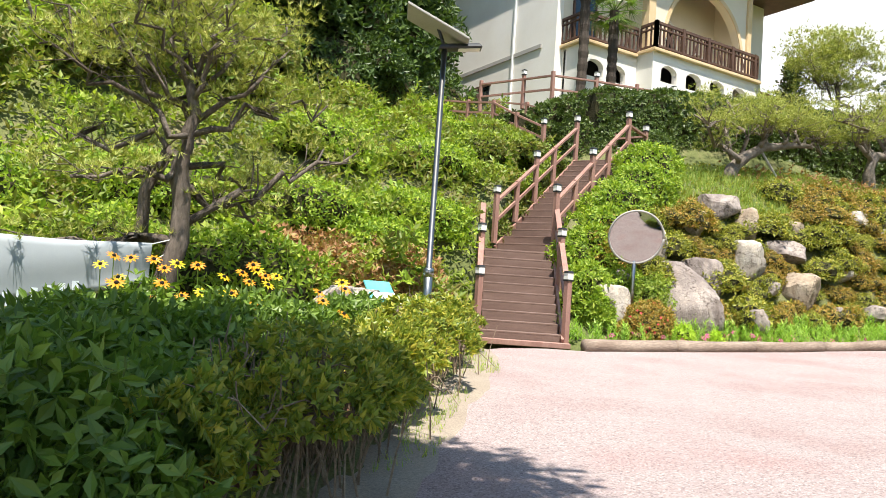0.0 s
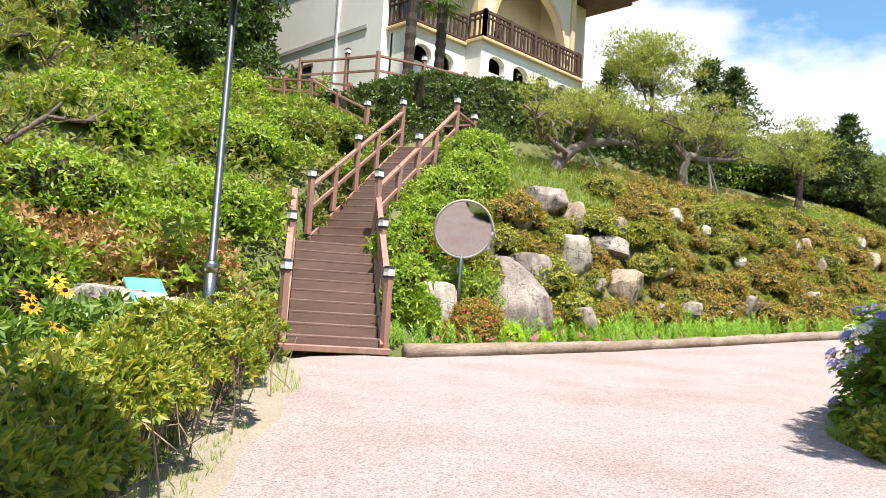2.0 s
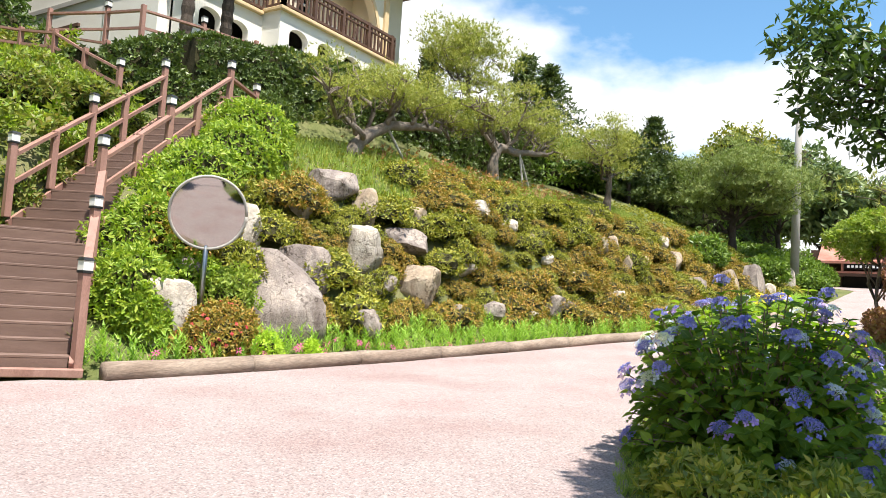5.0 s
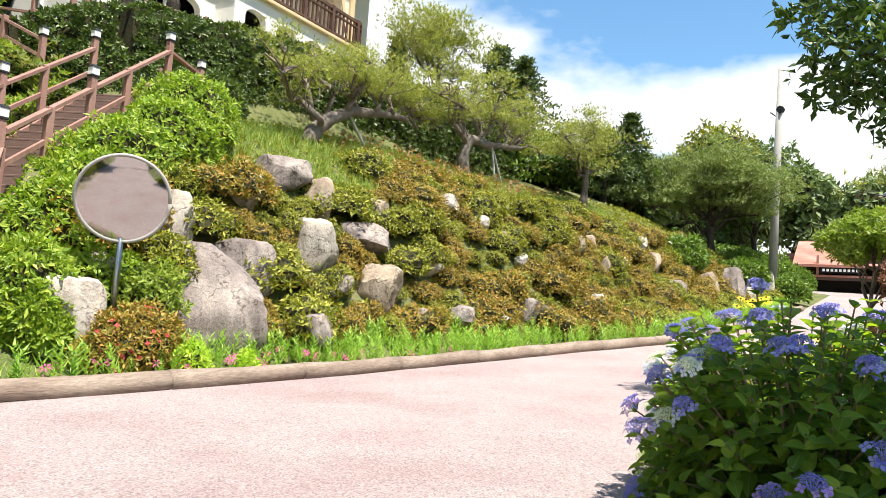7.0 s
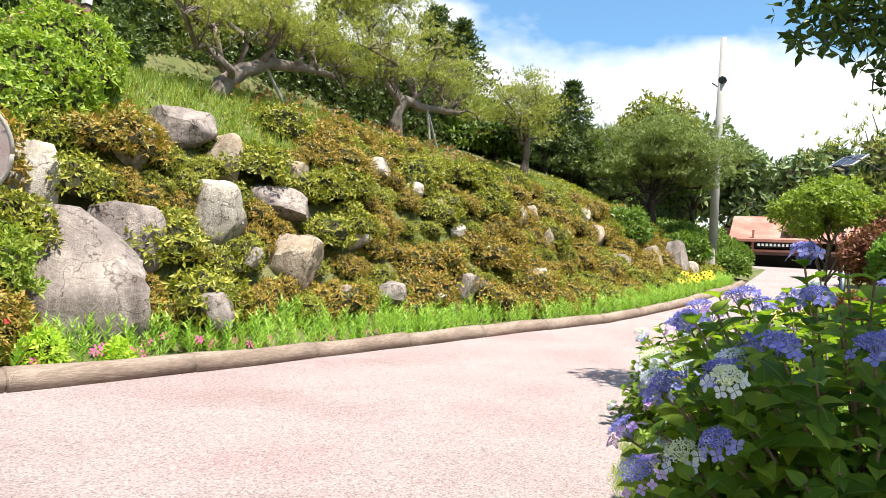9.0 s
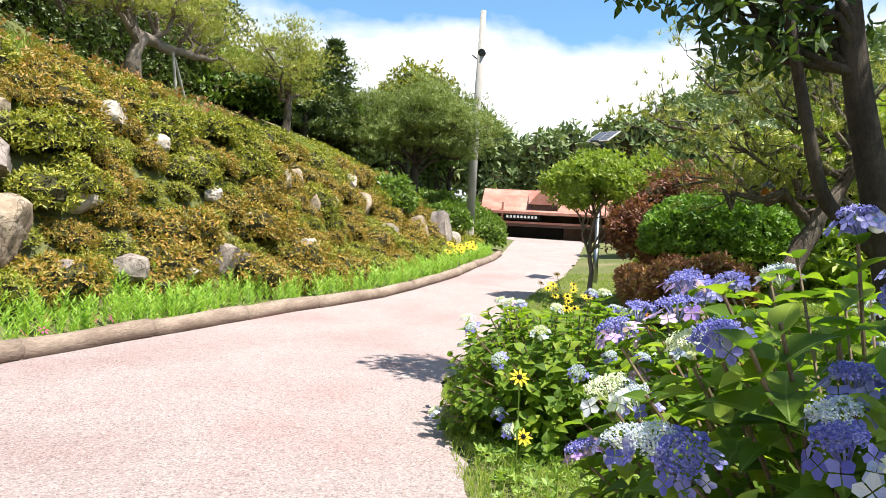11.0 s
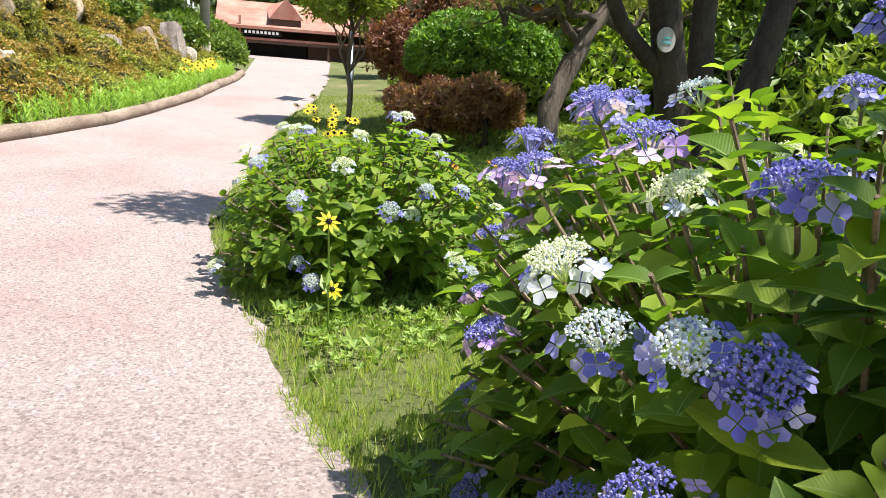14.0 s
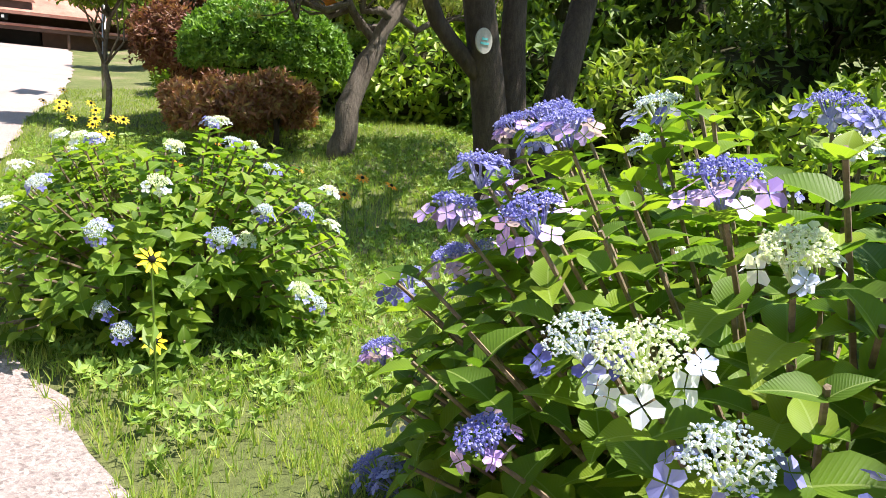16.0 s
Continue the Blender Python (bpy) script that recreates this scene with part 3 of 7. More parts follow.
# the lane: a strip between its two edges
rx = np.concatenate([np.arange(-14, 8.2, 0.4), np.arange(8.2, 20, 0.25), np.arange(20, 51, 0.5)])
ru = np.linspace(0, 1, 25)
lo = np.interp(rx, SX, SY) + 0.10 * fbm(np.stack([rx, 0 * rx, 0 * rx], 1), 2.3, 4)
hi = np.interp(rx, NX, NY) - 0.02 + np.where(rx < 7.2, 0.12, 0.0) * fbm(np.stack([rx, 0 * rx, 0 * rx], 1), 2.6, 9)
lo = np.maximum(lo, -14)
hi = np.maximum(hi, lo + 0.3)
ry = lo[:, None] + (hi - lo)[:, None] * ru[None]
rxx = np.repeat(rx[:, None], len(ru), 1)
rz_ = road_z(rxx, ry) + 0.012 + 0.006 * fbm(np.stack([rxx.ravel(), ry.ravel(), 0 * ry.ravel()], 1), 1.5).reshape(ry.shape)
ri, rj = np.meshgrid(np.arange(len(rx) - 1), np.arange(len(ru) - 1), indexing="ij")
rk = len(ru)
rq = np.stack([ri * rk + rj, (ri + 1) * rk + rj, (ri + 1) * rk + rj + 1, ri * rk + rj + 1], -1).reshape(-1, 4)
road = tagged(part("road", np_mesh("road", np.stack([rxx, ry, rz_], -1).reshape(-1, 3), [rq], True), M_ROAD), "sunlit pinkish gravel-topped lane", "road", kind="structure")

# sandy strip along the lane's edge in front of the clipped hedge
vx = np.arange(1.6, 7.3, 0.15)
vo = np.interp(vx, NX, NY)
vt = np.linspace(-0.16, 0.56, 7)
wob = 0.16 * fbm(np.stack([vx, 0 * vx, 0 * vx], 1), 3.1, 2)
vv = np.stack([np.repeat(vx[:, None], 7, 1), vo[:, None] + vt[None] * 1.3 + wob[:, None], 0 * vo[:, None] + vt[None] * 0], -1)
vv[..., 2] = np.maximum(land(vv[..., 0], vv[..., 1]), road_z(vv[..., 0], vv[..., 1])) + 0.022
vv[:, 0, 2] -= 0.03
vv[:, -1, 2] -= 0.05
vi, vj = np.meshgrid(np.arange(len(vx) - 1), np.arange(6), indexing="ij")
verge = tagged(part("verge", np_mesh("verge", vv.reshape(-1, 3), [np.stack([vi * 7 + vj, (vi + 1) * 7 + vj, (vi + 1) * 7 + vj + 1, vi * 7 + vj + 1], -1).reshape(-1, 4)], True), M_SAND),
               "pale sandy strip along the lane's edge", "verge", kind="structure")


# bare reddish soil of the flower bed behind the low hedge
bx_ = np.arange(-3.0, 3.6, 0.2)
bt_ = np.linspace(0.9, 3.2, 9)
bv_ = np.stack([np.repeat(bx_[:, None], 9, 1), np.interp(bx_, NX, NY)[:, None] + bt_[None] + 0.15 * fbm(np.stack([bx_, 0 * bx_, 0 * bx_], 1), 2.7, 5)[:, None], np.zeros((len(bx_), 9))], -1)
bv_[..., 2] = land(bv_[..., 0], bv_[..., 1]) + 0.03 + 0.02 * fbm(bv_.reshape(-1, 3), 6.0, 1).reshape(bv_.shape[:2])
bv_[:, (0, -1), 2] -= 0.08
bv_[(0, -1), :, 2] -= 0.08
bi_, bj_ = np.meshgrid(np.arange(len(bx_) - 1), np.arange(8), indexing="ij")
tagged(part("flower_bed", np_mesh("flower_bed", bv_.reshape(-1, 3), [np.stack([bi_ * 9 + bj_, (bi_ + 1) * 9 + bj_, (bi_ + 1) * 9 + bj_ + 1, bi_ * 9 + bj_ + 1], -1).reshape(-1, 4)], True), M_BED),
       "bare reddish soil of a flower bed", "soil", kind="structure")


# ---- log kerb along the bank ----
kerb_x = [8.95, 10.85, 12.75, 14.6, 16.5, 18.4, 20.3, 22.2, 24.1, 26.0, 27.9, 29.8, 31.7, 33.6, 35.2]
for i in range(len(kerb_x) - 1):
    xs = np.linspace(kerb_x[i] + 0.012, kerb_x[i + 1] - 0.012, 9)
    ysk = np.interp(xs, NX, NY) + 0.0
    zk = road_z(xs, ysk) + 0.09 + 0.008 * np.sin(xs * 3 + i)
    g = Geo()
    tube(g, np.stack([xs, ysk, zk], 1), 0.118 + 0.008 * np.sin(np.linspace(0, 3, 9) + i * 1.3), 12)
    tagged(part("kerb_log", g.mesh("kerb_log", True), M_LOG), "weathered round timber kerb log beside the lane", "kerb log", "kerb logs along the lane")


# ---- timber staircase ----
def post_lamp(parent, x, y, z, h, lamp=True, w=0.1):
    g = Geo()
    box(g, (w, w, h), Matrix.Translation((x, y, z)), 1.0, 0.008)
    p = part("post", g.mesh("post"), M_RAIL, parent)
    if lamp:
        g = Geo()
        box(g, (w * 1.22, w * 1.22, 0.13), Matrix.Translation((x, y, z + h + 0.02)), 1.0, 0.01)
        lp = part("lamp_glass", g.mesh("lamp_glass"), M_LAMPG, p, "frosted lamp glass on the post")
        g = Geo()
        box(g, (w * 1.3, w * 1.3, 0.03), Matrix.Translation((x, y, z + h - 0.004)), 1.0, 0.004)
        part("lamp_base", g.mesh("lamp_base"), M_DARKM, p, "black metal lamp base")
        g = Geo()
        box(g, (w * 1.45, w * 1.45, 0.04), Matrix.Translation((x, y, z + h + 0.14)), 0.7, 0.004)
        part("lamp_cap", g.mesh("lamp_cap"), M_DARKM, p, "black metal lamp cap")
    return p


def flight(parent, a, b2, za, zb, n, width):
    a, b2 = np.asarray(a), np.asarray(b2)
    u = (b2 - a) / np.linalg.norm(b2 - a)
    r = np.array((u[1], -u[0]))
    run, rise = np.linalg.norm(b2 - a) / n, (zb - za) / n
    ang = math.degrees(math.atan2(u[1], u[0])) - 90
    half = run / 2
    for i in range(n):
        c = a + u * (i + 0.5) * run
        for k in range(2):
            g = Geo()
            box(g, (width, half - 0.006, 0.034), pose(*(c + u * (k - 0.5) * half), za + (i + 1) * rise - 0.034, 0, 0, ang), 1.0, 0.005)
            part("tread_board", g.mesh("tread_board"), M_DECK, parent)
        g = Geo()
        box(g, (width - 0.02, 0.022, rise - 0.035), pose(*(c - u * (half - 0.016)), za + i * rise, 0, 0, ang))
        part("riser_board", g.mesh("riser_board"), M_DECK, parent)
    for s in (-1, 1):
        g = Geo()
        e = r * s * (width / 2 + 0.03)
        beam(g, (*(a + e), za - 0.02), (*(b2 + e), zb - 0.06), 0.05, 0.3)
        part("stringer", g.mesh("stringer"), M_RAIL, parent)
    return u, r


stairs = thing("wooden_staircase", "brown timber garden staircase with lamp posts and handrails climbing the bank", "staircase")
W1, W2 = 1.42, 1.36
u1, r1 = flight(stairs, STEP_A, STEP_B - np.array((0.12, 0.18)), Z_A, Z_B - 0.03, 10, W1)
u2, r2 = flight(stairs, STEP_B + np.array((0.3, 0.14)), STEP_C, Z_B, Z_C, 15, W2)
g = Geo()
lc = [STEP_B - u1 * 0.25 - r1 * 0.74, STEP_B - u1 * 0.25 + r1 * 0.74, STEP_B + u2 * 0.36 + r2 * 0.7, STEP_B + u2 * 0.36 - r2 * 0.7]
lv = [(*p, z) for z in (Z_B - 0.22, Z_B) for p in lc]
g.add(lv, [(3, 2, 1, 0), (4, 5, 6, 7), (0, 1, 5, 4), (1, 2, 6, 5), (2, 3, 7, 6), (3, 0, 4, 7)])
part("landing", g.mesh("landing"), M_DECK, stairs)
g = Geo()
box(g, (1.75, 0.14, 0.1), pose(*(STEP_A - u1 * 0.1), Z_A - 0.06, 0, 0, math.degrees(math.atan2(u1[1], u1[0])) - 90), 1.0, 0.01)
part("kick_board", g.mesh("kick_board"), M_RAIL, stairs, "reddish timber board at the foot of the stairs")
# top landing
g = Geo()
ang2 = math.degrees(math.atan2(u2[1], u2[0])) - 90
tl = STEP_C + u2 * 0.8
for k in range(7):
    box(g, (W2 + 0.3, 0.19, 0.035), pose(*(STEP_C + u2 * (0.12 + 0.2 * k)), Z_C, 0, 0, ang2), 1.0, 0.005)
part("landing", g.mesh("top_landing"), M_DECK, stairs)


def rail_line(parent, pts, heights=(0.9, 0.5), w=0.05, h=0.09):
    for i in range(len(pts) - 1):
        for hh in heights:
            g = Geo()
            a, b2 = Vector(pts[i]), Vector(pts[i + 1])
            top = hh == heights[0]
            beam(g, a + Vector((0, 0, hh)), b2 + Vector((0, 0, hh)), 0.1 if top else w, 0.05 if top else h * 0.7)
            part("handrail" if top else "mid_rail", g.mesh("rail"), M_RAIL, parent)


def along(a, b2, za, zb, s, t):
    """A spot beside a flight: t along it, s to its right."""
    u = (b2 - a) / np.linalg.norm(b2 - a)
    r = np.array((u[1], -u[0]))
    p = a + (b2 - a) * t + r * s
    return (p[0], p[1], za + (zb - za) * t)


for s in (-0.79, 0.79):
    spots = [along(STEP_A, STEP_B, Z_A, Z_B, s, t) for t in (0.0, 0.5, 0.97)]
    for k, p in enumerate(spots):
        post_lamp(stairs, *p, 1.14 if k < 2 else 1.0, k < 2)
    rail_line(stairs, spots, (1.02, 0.55))
    ts = (0.06, 0.27, 0.48, 0.70, 1.0)
    spots = [along(STEP_B, STEP_C, Z_B, Z_C, s * 0.93, t) for t in ts]
    for k, p in enumerate(spots):
        post_lamp(stairs, *p, 1.14 if k % 2 == 0 else 0.98, k % 2 == 0)
    rail_line(stairs, spots, (0.95, 0.5))
# rail round the top landing
corner = [along(STEP_B, STEP_C, Z_B, Z_C, 0.73, 1.0), along(STEP_B, STEP_C, Z_B, Z_C, 0.73, 1.32), along(STEP_B, STEP_C, Z_B, Z_C, -0.2, 1.34), along(STEP_B, STEP_C, Z_B, Z_C, -1.3, 1.30)]
corner = [(x, y, Z_C) for x, y, z in corner]
for p in corner[1:]:
    post_lamp(stairs, *p, 1.1, p is corner[1])
rail_line(stairs, corner, (0.95, 0.5))

# upper flight that turns back towards the house, and the rail round the terrace
upper = thing("wooden_fence", "reddish timber post-and-rail fence with lamps on a slope", "fence")
up_pts = [(13.0, 15.9, Z_C + 0.1), (12.85, 17.0, 5.4), (12.75, 18.1, 5.95), (12.6, 19.3, 6.15), (12.3, 20.4, 6.35)]
for k, p in enumerate(up_pts):
    post_lamp(upper, *p, 1.0, k == 0)
rail_line(upper, up_pts, (0.92, 0.6, 0.3))
up2 = [(14.2, 16.4, 5.5), (13.95, 18.0, 6.1), (13.8, 19.4, 6.4)]
for p in up2:
    post_lamp(upper, *p, 1.0, False)
rail_line(upper, up2, (0.92, 0.6, 0.3))
terrace = thing("terrace_fence", "reddish timber terrace fence above a clipped hedge", "fence")
tp = [(13.9, 20.6, 7.2), (14.4, 18.85, 7.12), (14.35, 17.3, 6.9), (16.05, 17.2, 7.05), (17.75, 17.1, 7.15), (19.45, 17.05, 7.25), (21.2, 17.0, 7.3), (23.0, 16.95, 7.4), (24.8, 16.9, 7.5), (26.6, 16.8, 7.55)]
for k, p in enumerate(tp):
    post_lamp(terrace, *p, 1.12, k % 2 == 1)
rail_line(terrace, tp, (0.98, 0.55))


# ---- the house on the terrace ----
def solid(parent, name, mat, x0, x1, y0, y1, z0, z1, label="", bevel=0.0):
    g = Geo()
    box(g, (x1 - x0, y1 - y0, z1 - z0), Matrix.Translation(((x0 + x1) / 2, (y0 + y1) / 2, z0)), 1.0, bevel)
    return part(name, g.mesh(name), mat, parent, label)


def arch_wall(parent, name, mat, x0, x1, y0, y1, z0, z1, holes):
    """A wall along x with arched openings (centre x, half width, sill, springing, rise) cut right through it: piers, sills and arch heads."""
    holes = sorted(holes)
    edges = [x0] + [v for h in holes for v in (h[0] - h[1], h[0] + h[1])] + [x1]
    for i in range(0, len(edges), 2):
        if edges[i + 1] - edges[i] > 0.01:
            solid(parent, name, mat, edges[i], edges[i + 1], y0, y1, z0, z1)
    for cx, hw, sill, spring, rise in holes:
        if sill - z0 > 0.01:
            solid(parent, name, mat, cx - hw, cx + hw, y0, y1, z0, sill)
        k = 16
        th = np.linspace(math.pi, 0, k + 1)
        ax, az = cx + hw * np.cos(th), spring + rise * np.sin(th)
        v, q = [], []
        for i in range(k + 1):
            v += [(ax[i], y0, az[i]), (ax[i], y0, z1), (ax[i], y1, az[i]), (ax[i], y1, z1)]
        for i in range(k):
            a, b2 = 4 * i, 4 * i + 4
            q += [(a, b2, b2 + 1, a + 1), (a + 2, a + 3, b2 + 3, b2 + 2), (a, a + 2, b2 + 2, b2), (a + 1, b2 + 1, b2 + 3, a + 3)]
        part("arch_head", Geo().add(v, q).mesh("arch_head"), mat, parent)


def balustrade(parent, a, b2, z, h=0.95, step=0.2):
    a, b2 = Vector((*a, z)), Vector((*b2, z))
    d = b2 - a
    n = max(2, int(d.length / step))
    for hh, hgt in ((h, 0.1), (0.1, 0.07), (h - 0.2, 0.05)):
        g = Geo()
        beam(g, a + Vector((0, 0, hh)), b2 + Vector((0, 0, hh)), 0.09, hgt)
        part("rail", g.mesh("rail"), M_WOODD, parent)
    for i in range(n + 1):
        p = a + d * (i / n)
        big = i % 7 == 0
        g = Geo()
        box(g, (0.13, 0.13, h + 0.08) if big else (0.06, 0.05, h - 0.12), Matrix.Translation(p + Vector((0, 0, 0.0 if big else 0.1))), 1.0, 0.008)
        if not big and i % 7 in (3, 4):
            s = 1 if i % 7 == 3 else -1
            tube(g, [p + d.normalized() * s * (0.07 * math.sin(t * math.pi)) + Vector((0, 0, 0.12 + t * (h - 0.35))) for t in np.linspace(0, 1, 7)], 0.025, 5)
        part("newel" if big else "baluster", g.mesh("baluster"), M_WOODD, parent)


villa = thing("villa", "cream stucco villa with arched loggia and dark timber balconies", "house")
ZT = 6.6
solid(villa, "wall", M_STUCCOW, 16.95, 17.25, 20.5, 30, ZT, 14.6)
solid(villa, "wall", M_STUCCO, 17.25, 20.6, 20.5, 20.8, 10.4, 14.6)
solid(villa, "wall", M_STUCCO, 26.0, 28.6, 20.3, 20.6, ZT, 14.6)
solid(villa, "back_wall", M_STUCCO, 16.95, 28.6, 29.7, 30, ZT, 14.6)
solid(villa, "wall", M_STUCCO, 28.3, 28.6, 20.6, 29.7, ZT, 14.6)
arch_wall(villa, "loggia_wall", M_STUCCO, 20.6, 26.0, 19.2, 19.5, 10.4, 14.6, [(23.45, 2.2, 10.4, 11.2, 2.35)])
solid(villa, "loggia_side", M_STUCCO, 20.6, 20.9, 19.5, 20.8, 10.4, 14.6)
solid(villa, "loggia_side", M_STUCCO, 25.7, 26.0, 19.5, 20.8, 10.4, 14.6)
arch_wall(villa, "loggia_back", M_STUCCO, 20.9, 25.7, 20.6, 20.8, 10.4, 14.6, [(22.6, 0.72, 10.45, 12.0, 0.72), (24.7, 0.5, 10.45, 11.2, 0.5)])
for cx, hw, spring in ((22.6, 0.72, 12.0), (24.7, 0.5, 11.2)):
    win = solid(villa, "window", M_GLASS, cx - hw - 0.1, cx + hw + 0.1, 20.84, 20.87, 10.4, spring + hw + 0.1)
    g = Geo()
    tube(g, [(cx + hw * math.cos(t), 20.58, spring + hw * math.sin(t)) for t in np.linspace(0, math.pi, 17)], 0.05, 6)
    beam(g, (cx - hw, 20.7, spring), (cx + hw, 20.7, spring), 0.06, 0.08)
    beam(g, (cx, 20.7, 10.45), (cx, 20.7, spring), 0.06, 0.06)
    for sx2 in (-1, 1):
        beam(g, (cx + sx2 * hw, 20.58, 10.45), (cx + sx2 * hw, 20.58, spring), 0.09, 0.09)
    part("frame", g.mesh("window_frame"), M_WHITE, win, "white arched window frame")
# raised band round the great arch
g = Geo()
for k in range(24):
    t0, t1 = math.pi * k / 24, math.pi * (k + 1) / 24
    beam(g, (23.45 + 2.3 * math.cos(t0), 19.19, 11.2 + 2.45 * math.sin(t0)), (23.45 + 2.3 * math.cos(t1), 19.19, 11.2 + 2.45 * math.sin(t1)), 0.07, 0.16, 0.0)
part("arch_moulding", g.mesh("arch_moulding"), M_TRIM, villa, "ochre moulding round the arch")
# storey below with small arched openings
arch_wall(villa, "arcade_wall", M_STUCCOW, 20.0, 26.0, 18.6, 18.85, ZT, 10.28, [(20.87 + 1.36 * k, 0.43, 9.25, 9.62, 0.27) for k in range(4)])
# near-black panel paints the gloom behind the small arches
solid(villa, "arcade_shade_panel", M_DARK, 19.9, 26.0, 19.5, 19.6, ZT, 10.2)
solid(villa, "arcade_side", M_STUCCOW, 25.75, 26.0, 18.85, 20.3, ZT, 10.28)
solid(villa, "arcade_side", M_STUCCOW, 20.0, 20.25, 18.85, 19.5, ZT, 10.28)
arch_wall(villa, "arcade_wall", M_STUCCOW, 17.3, 20.0, 19.4, 19.65, ZT, 10.18, [(17.95, 0.4, 9.05, 9.42, 0.27), (19.05, 0.4, 9.05, 9.42, 0.27)])
# second panel, the dimness of the left arches in its colour
solid(villa, "arcade_shade_panel", M_DARK, 17.3, 20.0, 20.3, 20.4, ZT, 10.1)
solid(villa, "arcade_side", M_STUCCOW, 17.3, 17.55, 19.65, 20.5, ZT, 10.18)
solid(villa, "wall", M_STUCCOW, 17.25, 17.5, 20.5, 20.8, ZT, 10.4)
solid(villa, "balcony_floor", M_TRIM, 19.9, 26.1, 18.45, 20.6, 10.28, 10.4, "ochre edged balcony floor", 0.02)
solid(villa, "balcony_floor", M_TRIM, 17.15, 19.9, 19.25, 20.5, 10.18, 10.3, "ochre edged balcony floor", 0.02)
rail1 = part("balcony_railing", Geo().add([(20.05, 18.52, 10.4), (20.1, 18.52, 10.4), (20.1, 18.56, 10.42)], None, [(0, 1, 2)]).mesh("seat"), M_WOODD, villa, "dark timber balcony railing")
balustrade(rail1, (20.05, 18.55), (25.95, 18.55), 10.4)
balustrade(rail1, (20.05, 18.55), (20.05, 19.3), 10.4)
rail2 = part("balcony_railing", Geo().add([(17.3, 19.32, 10.3), (17.35, 19.32, 10.3), (17.35, 19.36, 10.32)], None, [(0, 1, 2)]).mesh("seat"), M_WOODD, villa, "dark timber balcony railing")
balustrade(rail2, (17.25, 19.35), (19.95, 19.35), 10.3)
balustrade(rail2, (17.25, 19.35), (17.25, 20.5), 10.3)
# columns, door and details
solid(villa, "pilaster", M_TRIM, 20.25, 20.6, 19.15, 19.5, 10.4, 14.6)
solid(villa, "pilaster", M_TRIM, 25.95, 26.2, 19.1, 19.5, 10.4, 14.6)
dw = solid(villa, "balcony_door", M_GLASS, 17.75, 18.75, 20.44, 20.49, 10.3, 12.5, "glazed balcony door")
solid(dw, "frame", M_WOODD, 17.68, 17.75, 20.42, 20.5, 10.3, 12.55)
solid(dw, "frame", M_WOODD, 18.75, 18.82, 20.42, 20.5, 10.3, 12.55)
solid(villa, "drain_pipe", M_WHITE, 16.86, 16.94, 23.0, 23.08, 8.0, 14.4)
solid(villa, "wall_band", M_CONC, 16.9, 16.948, 21.3, 28.0, 10.35, 10.5, "grey string course")
sw = solid(villa, "side_window", M_GLASS, 16.9, 16.945, 24.6, 26.2, 8.8, 9.55, "small window with dark frame")
solid(sw, "frame", M_WOODD, 16.87, 16.95, 24.5, 26.3, 9.55, 9.66)
solid(sw, "frame", M_WOODD, 16.87, 16.95, 25.35, 25.45, 8.8, 9.55)
solid(villa, "eave", M_WOODD, 16.7, 29.4, 18.4, 30.8, 14.6, 14.85, "dark timber eaves", 0.03)
g = Geo()
g.add([(16.55, 18.2, 14.85), (29.6, 18.2, 14.85), (29.6, 31, 14.85), (16.55, 31, 14.85), (20, 24.6, 17.2), (25.6, 24.6, 17.2)], [(0, 1, 5, 4), (2, 3, 4, 5), (3, 2, 1, 0)], [(1, 2, 5), (3, 0, 4)])
part("roof", g.mesh("roof"), M_ROOF, villa, "tiled hipped roof")
for k in range(14):
    solid(villa, "rafter_end", M_WOODD, 20.6 + k * 0.42, 20.72 + k * 0.42, 18.55, 19.2, 14.35, 14.6)
# low wing
solid(villa, "wing_wall", M_STUCCOW, 28.6, 33.0, 21.0, 28, ZT, 10.9)
g = Geo()
g.add([(28.4, 20.4, 10.9), (33.5, 20.4, 10.9), (33.5, 28.4, 10.9), (28.4, 28.4, 10.9), (28.4, 24.4, 12.4), (32.0, 24.4, 12.4)], [(0, 1, 5, 4), (2, 3, 4, 5), (3, 2, 1, 0)], [(1, 2, 5), (3, 0, 4)])
part("wing_roof", g.mesh("wing_roof"), M_ROOF, villa, "low tiled wing roof")


# ---- palms before the house ----
def palm(x, y, z, h, seed):
    rng = np.random.default_rng(seed)
    p = thing("palm_tree", "dark shaggy-trunked fan palm in front of the villa", "palm tree", (x, y, z), group="palms by the villa")
    g = Geo()
    hs = np.linspace(0, h, 26)
    tube(g, np.stack([0.08 * np.sin(hs * 0.6), 0 * hs, hs], 1), 0.15 + 0.03 * (np.arange(26) % 2), 9)
    part("trunk", g.mesh("trunk"), M_BARKD, p)
    g = Geo()
    for k in range(34):
        a, e = k * 2.4, rng.uniform(-0.7, 1.2)
        d = np.array((math.cos(a) * math.cos(e), math.sin(a) * math.cos(e), math.sin(e)))
        root = np.array((0.08 * math.sin(h * 0.6), 0, h))
        hub = root + d * 0.55
        tube(g, [root, hub], 0.014, 4)
        side = np.cross(d, (0, 0, 1.0))
        side /= np.linalg.norm(side)
        for j in range(13):
            b2 = (j - 6) / 6 * 1.25
            dd = d * math.cos(b2) + side * math.sin(b2) + np.array((0, 0, -0.25 * abs(b2)))
            w = np.cross(dd, np.cross(d, side)) * 0.02
            g.add([hub - w, hub + w, hub + dd * 0.62 + np.array((0, 0, -0.08))], None, [(0, 1, 2)])
    part("fronds", g.mesh("fronds"), F_TREE, p)


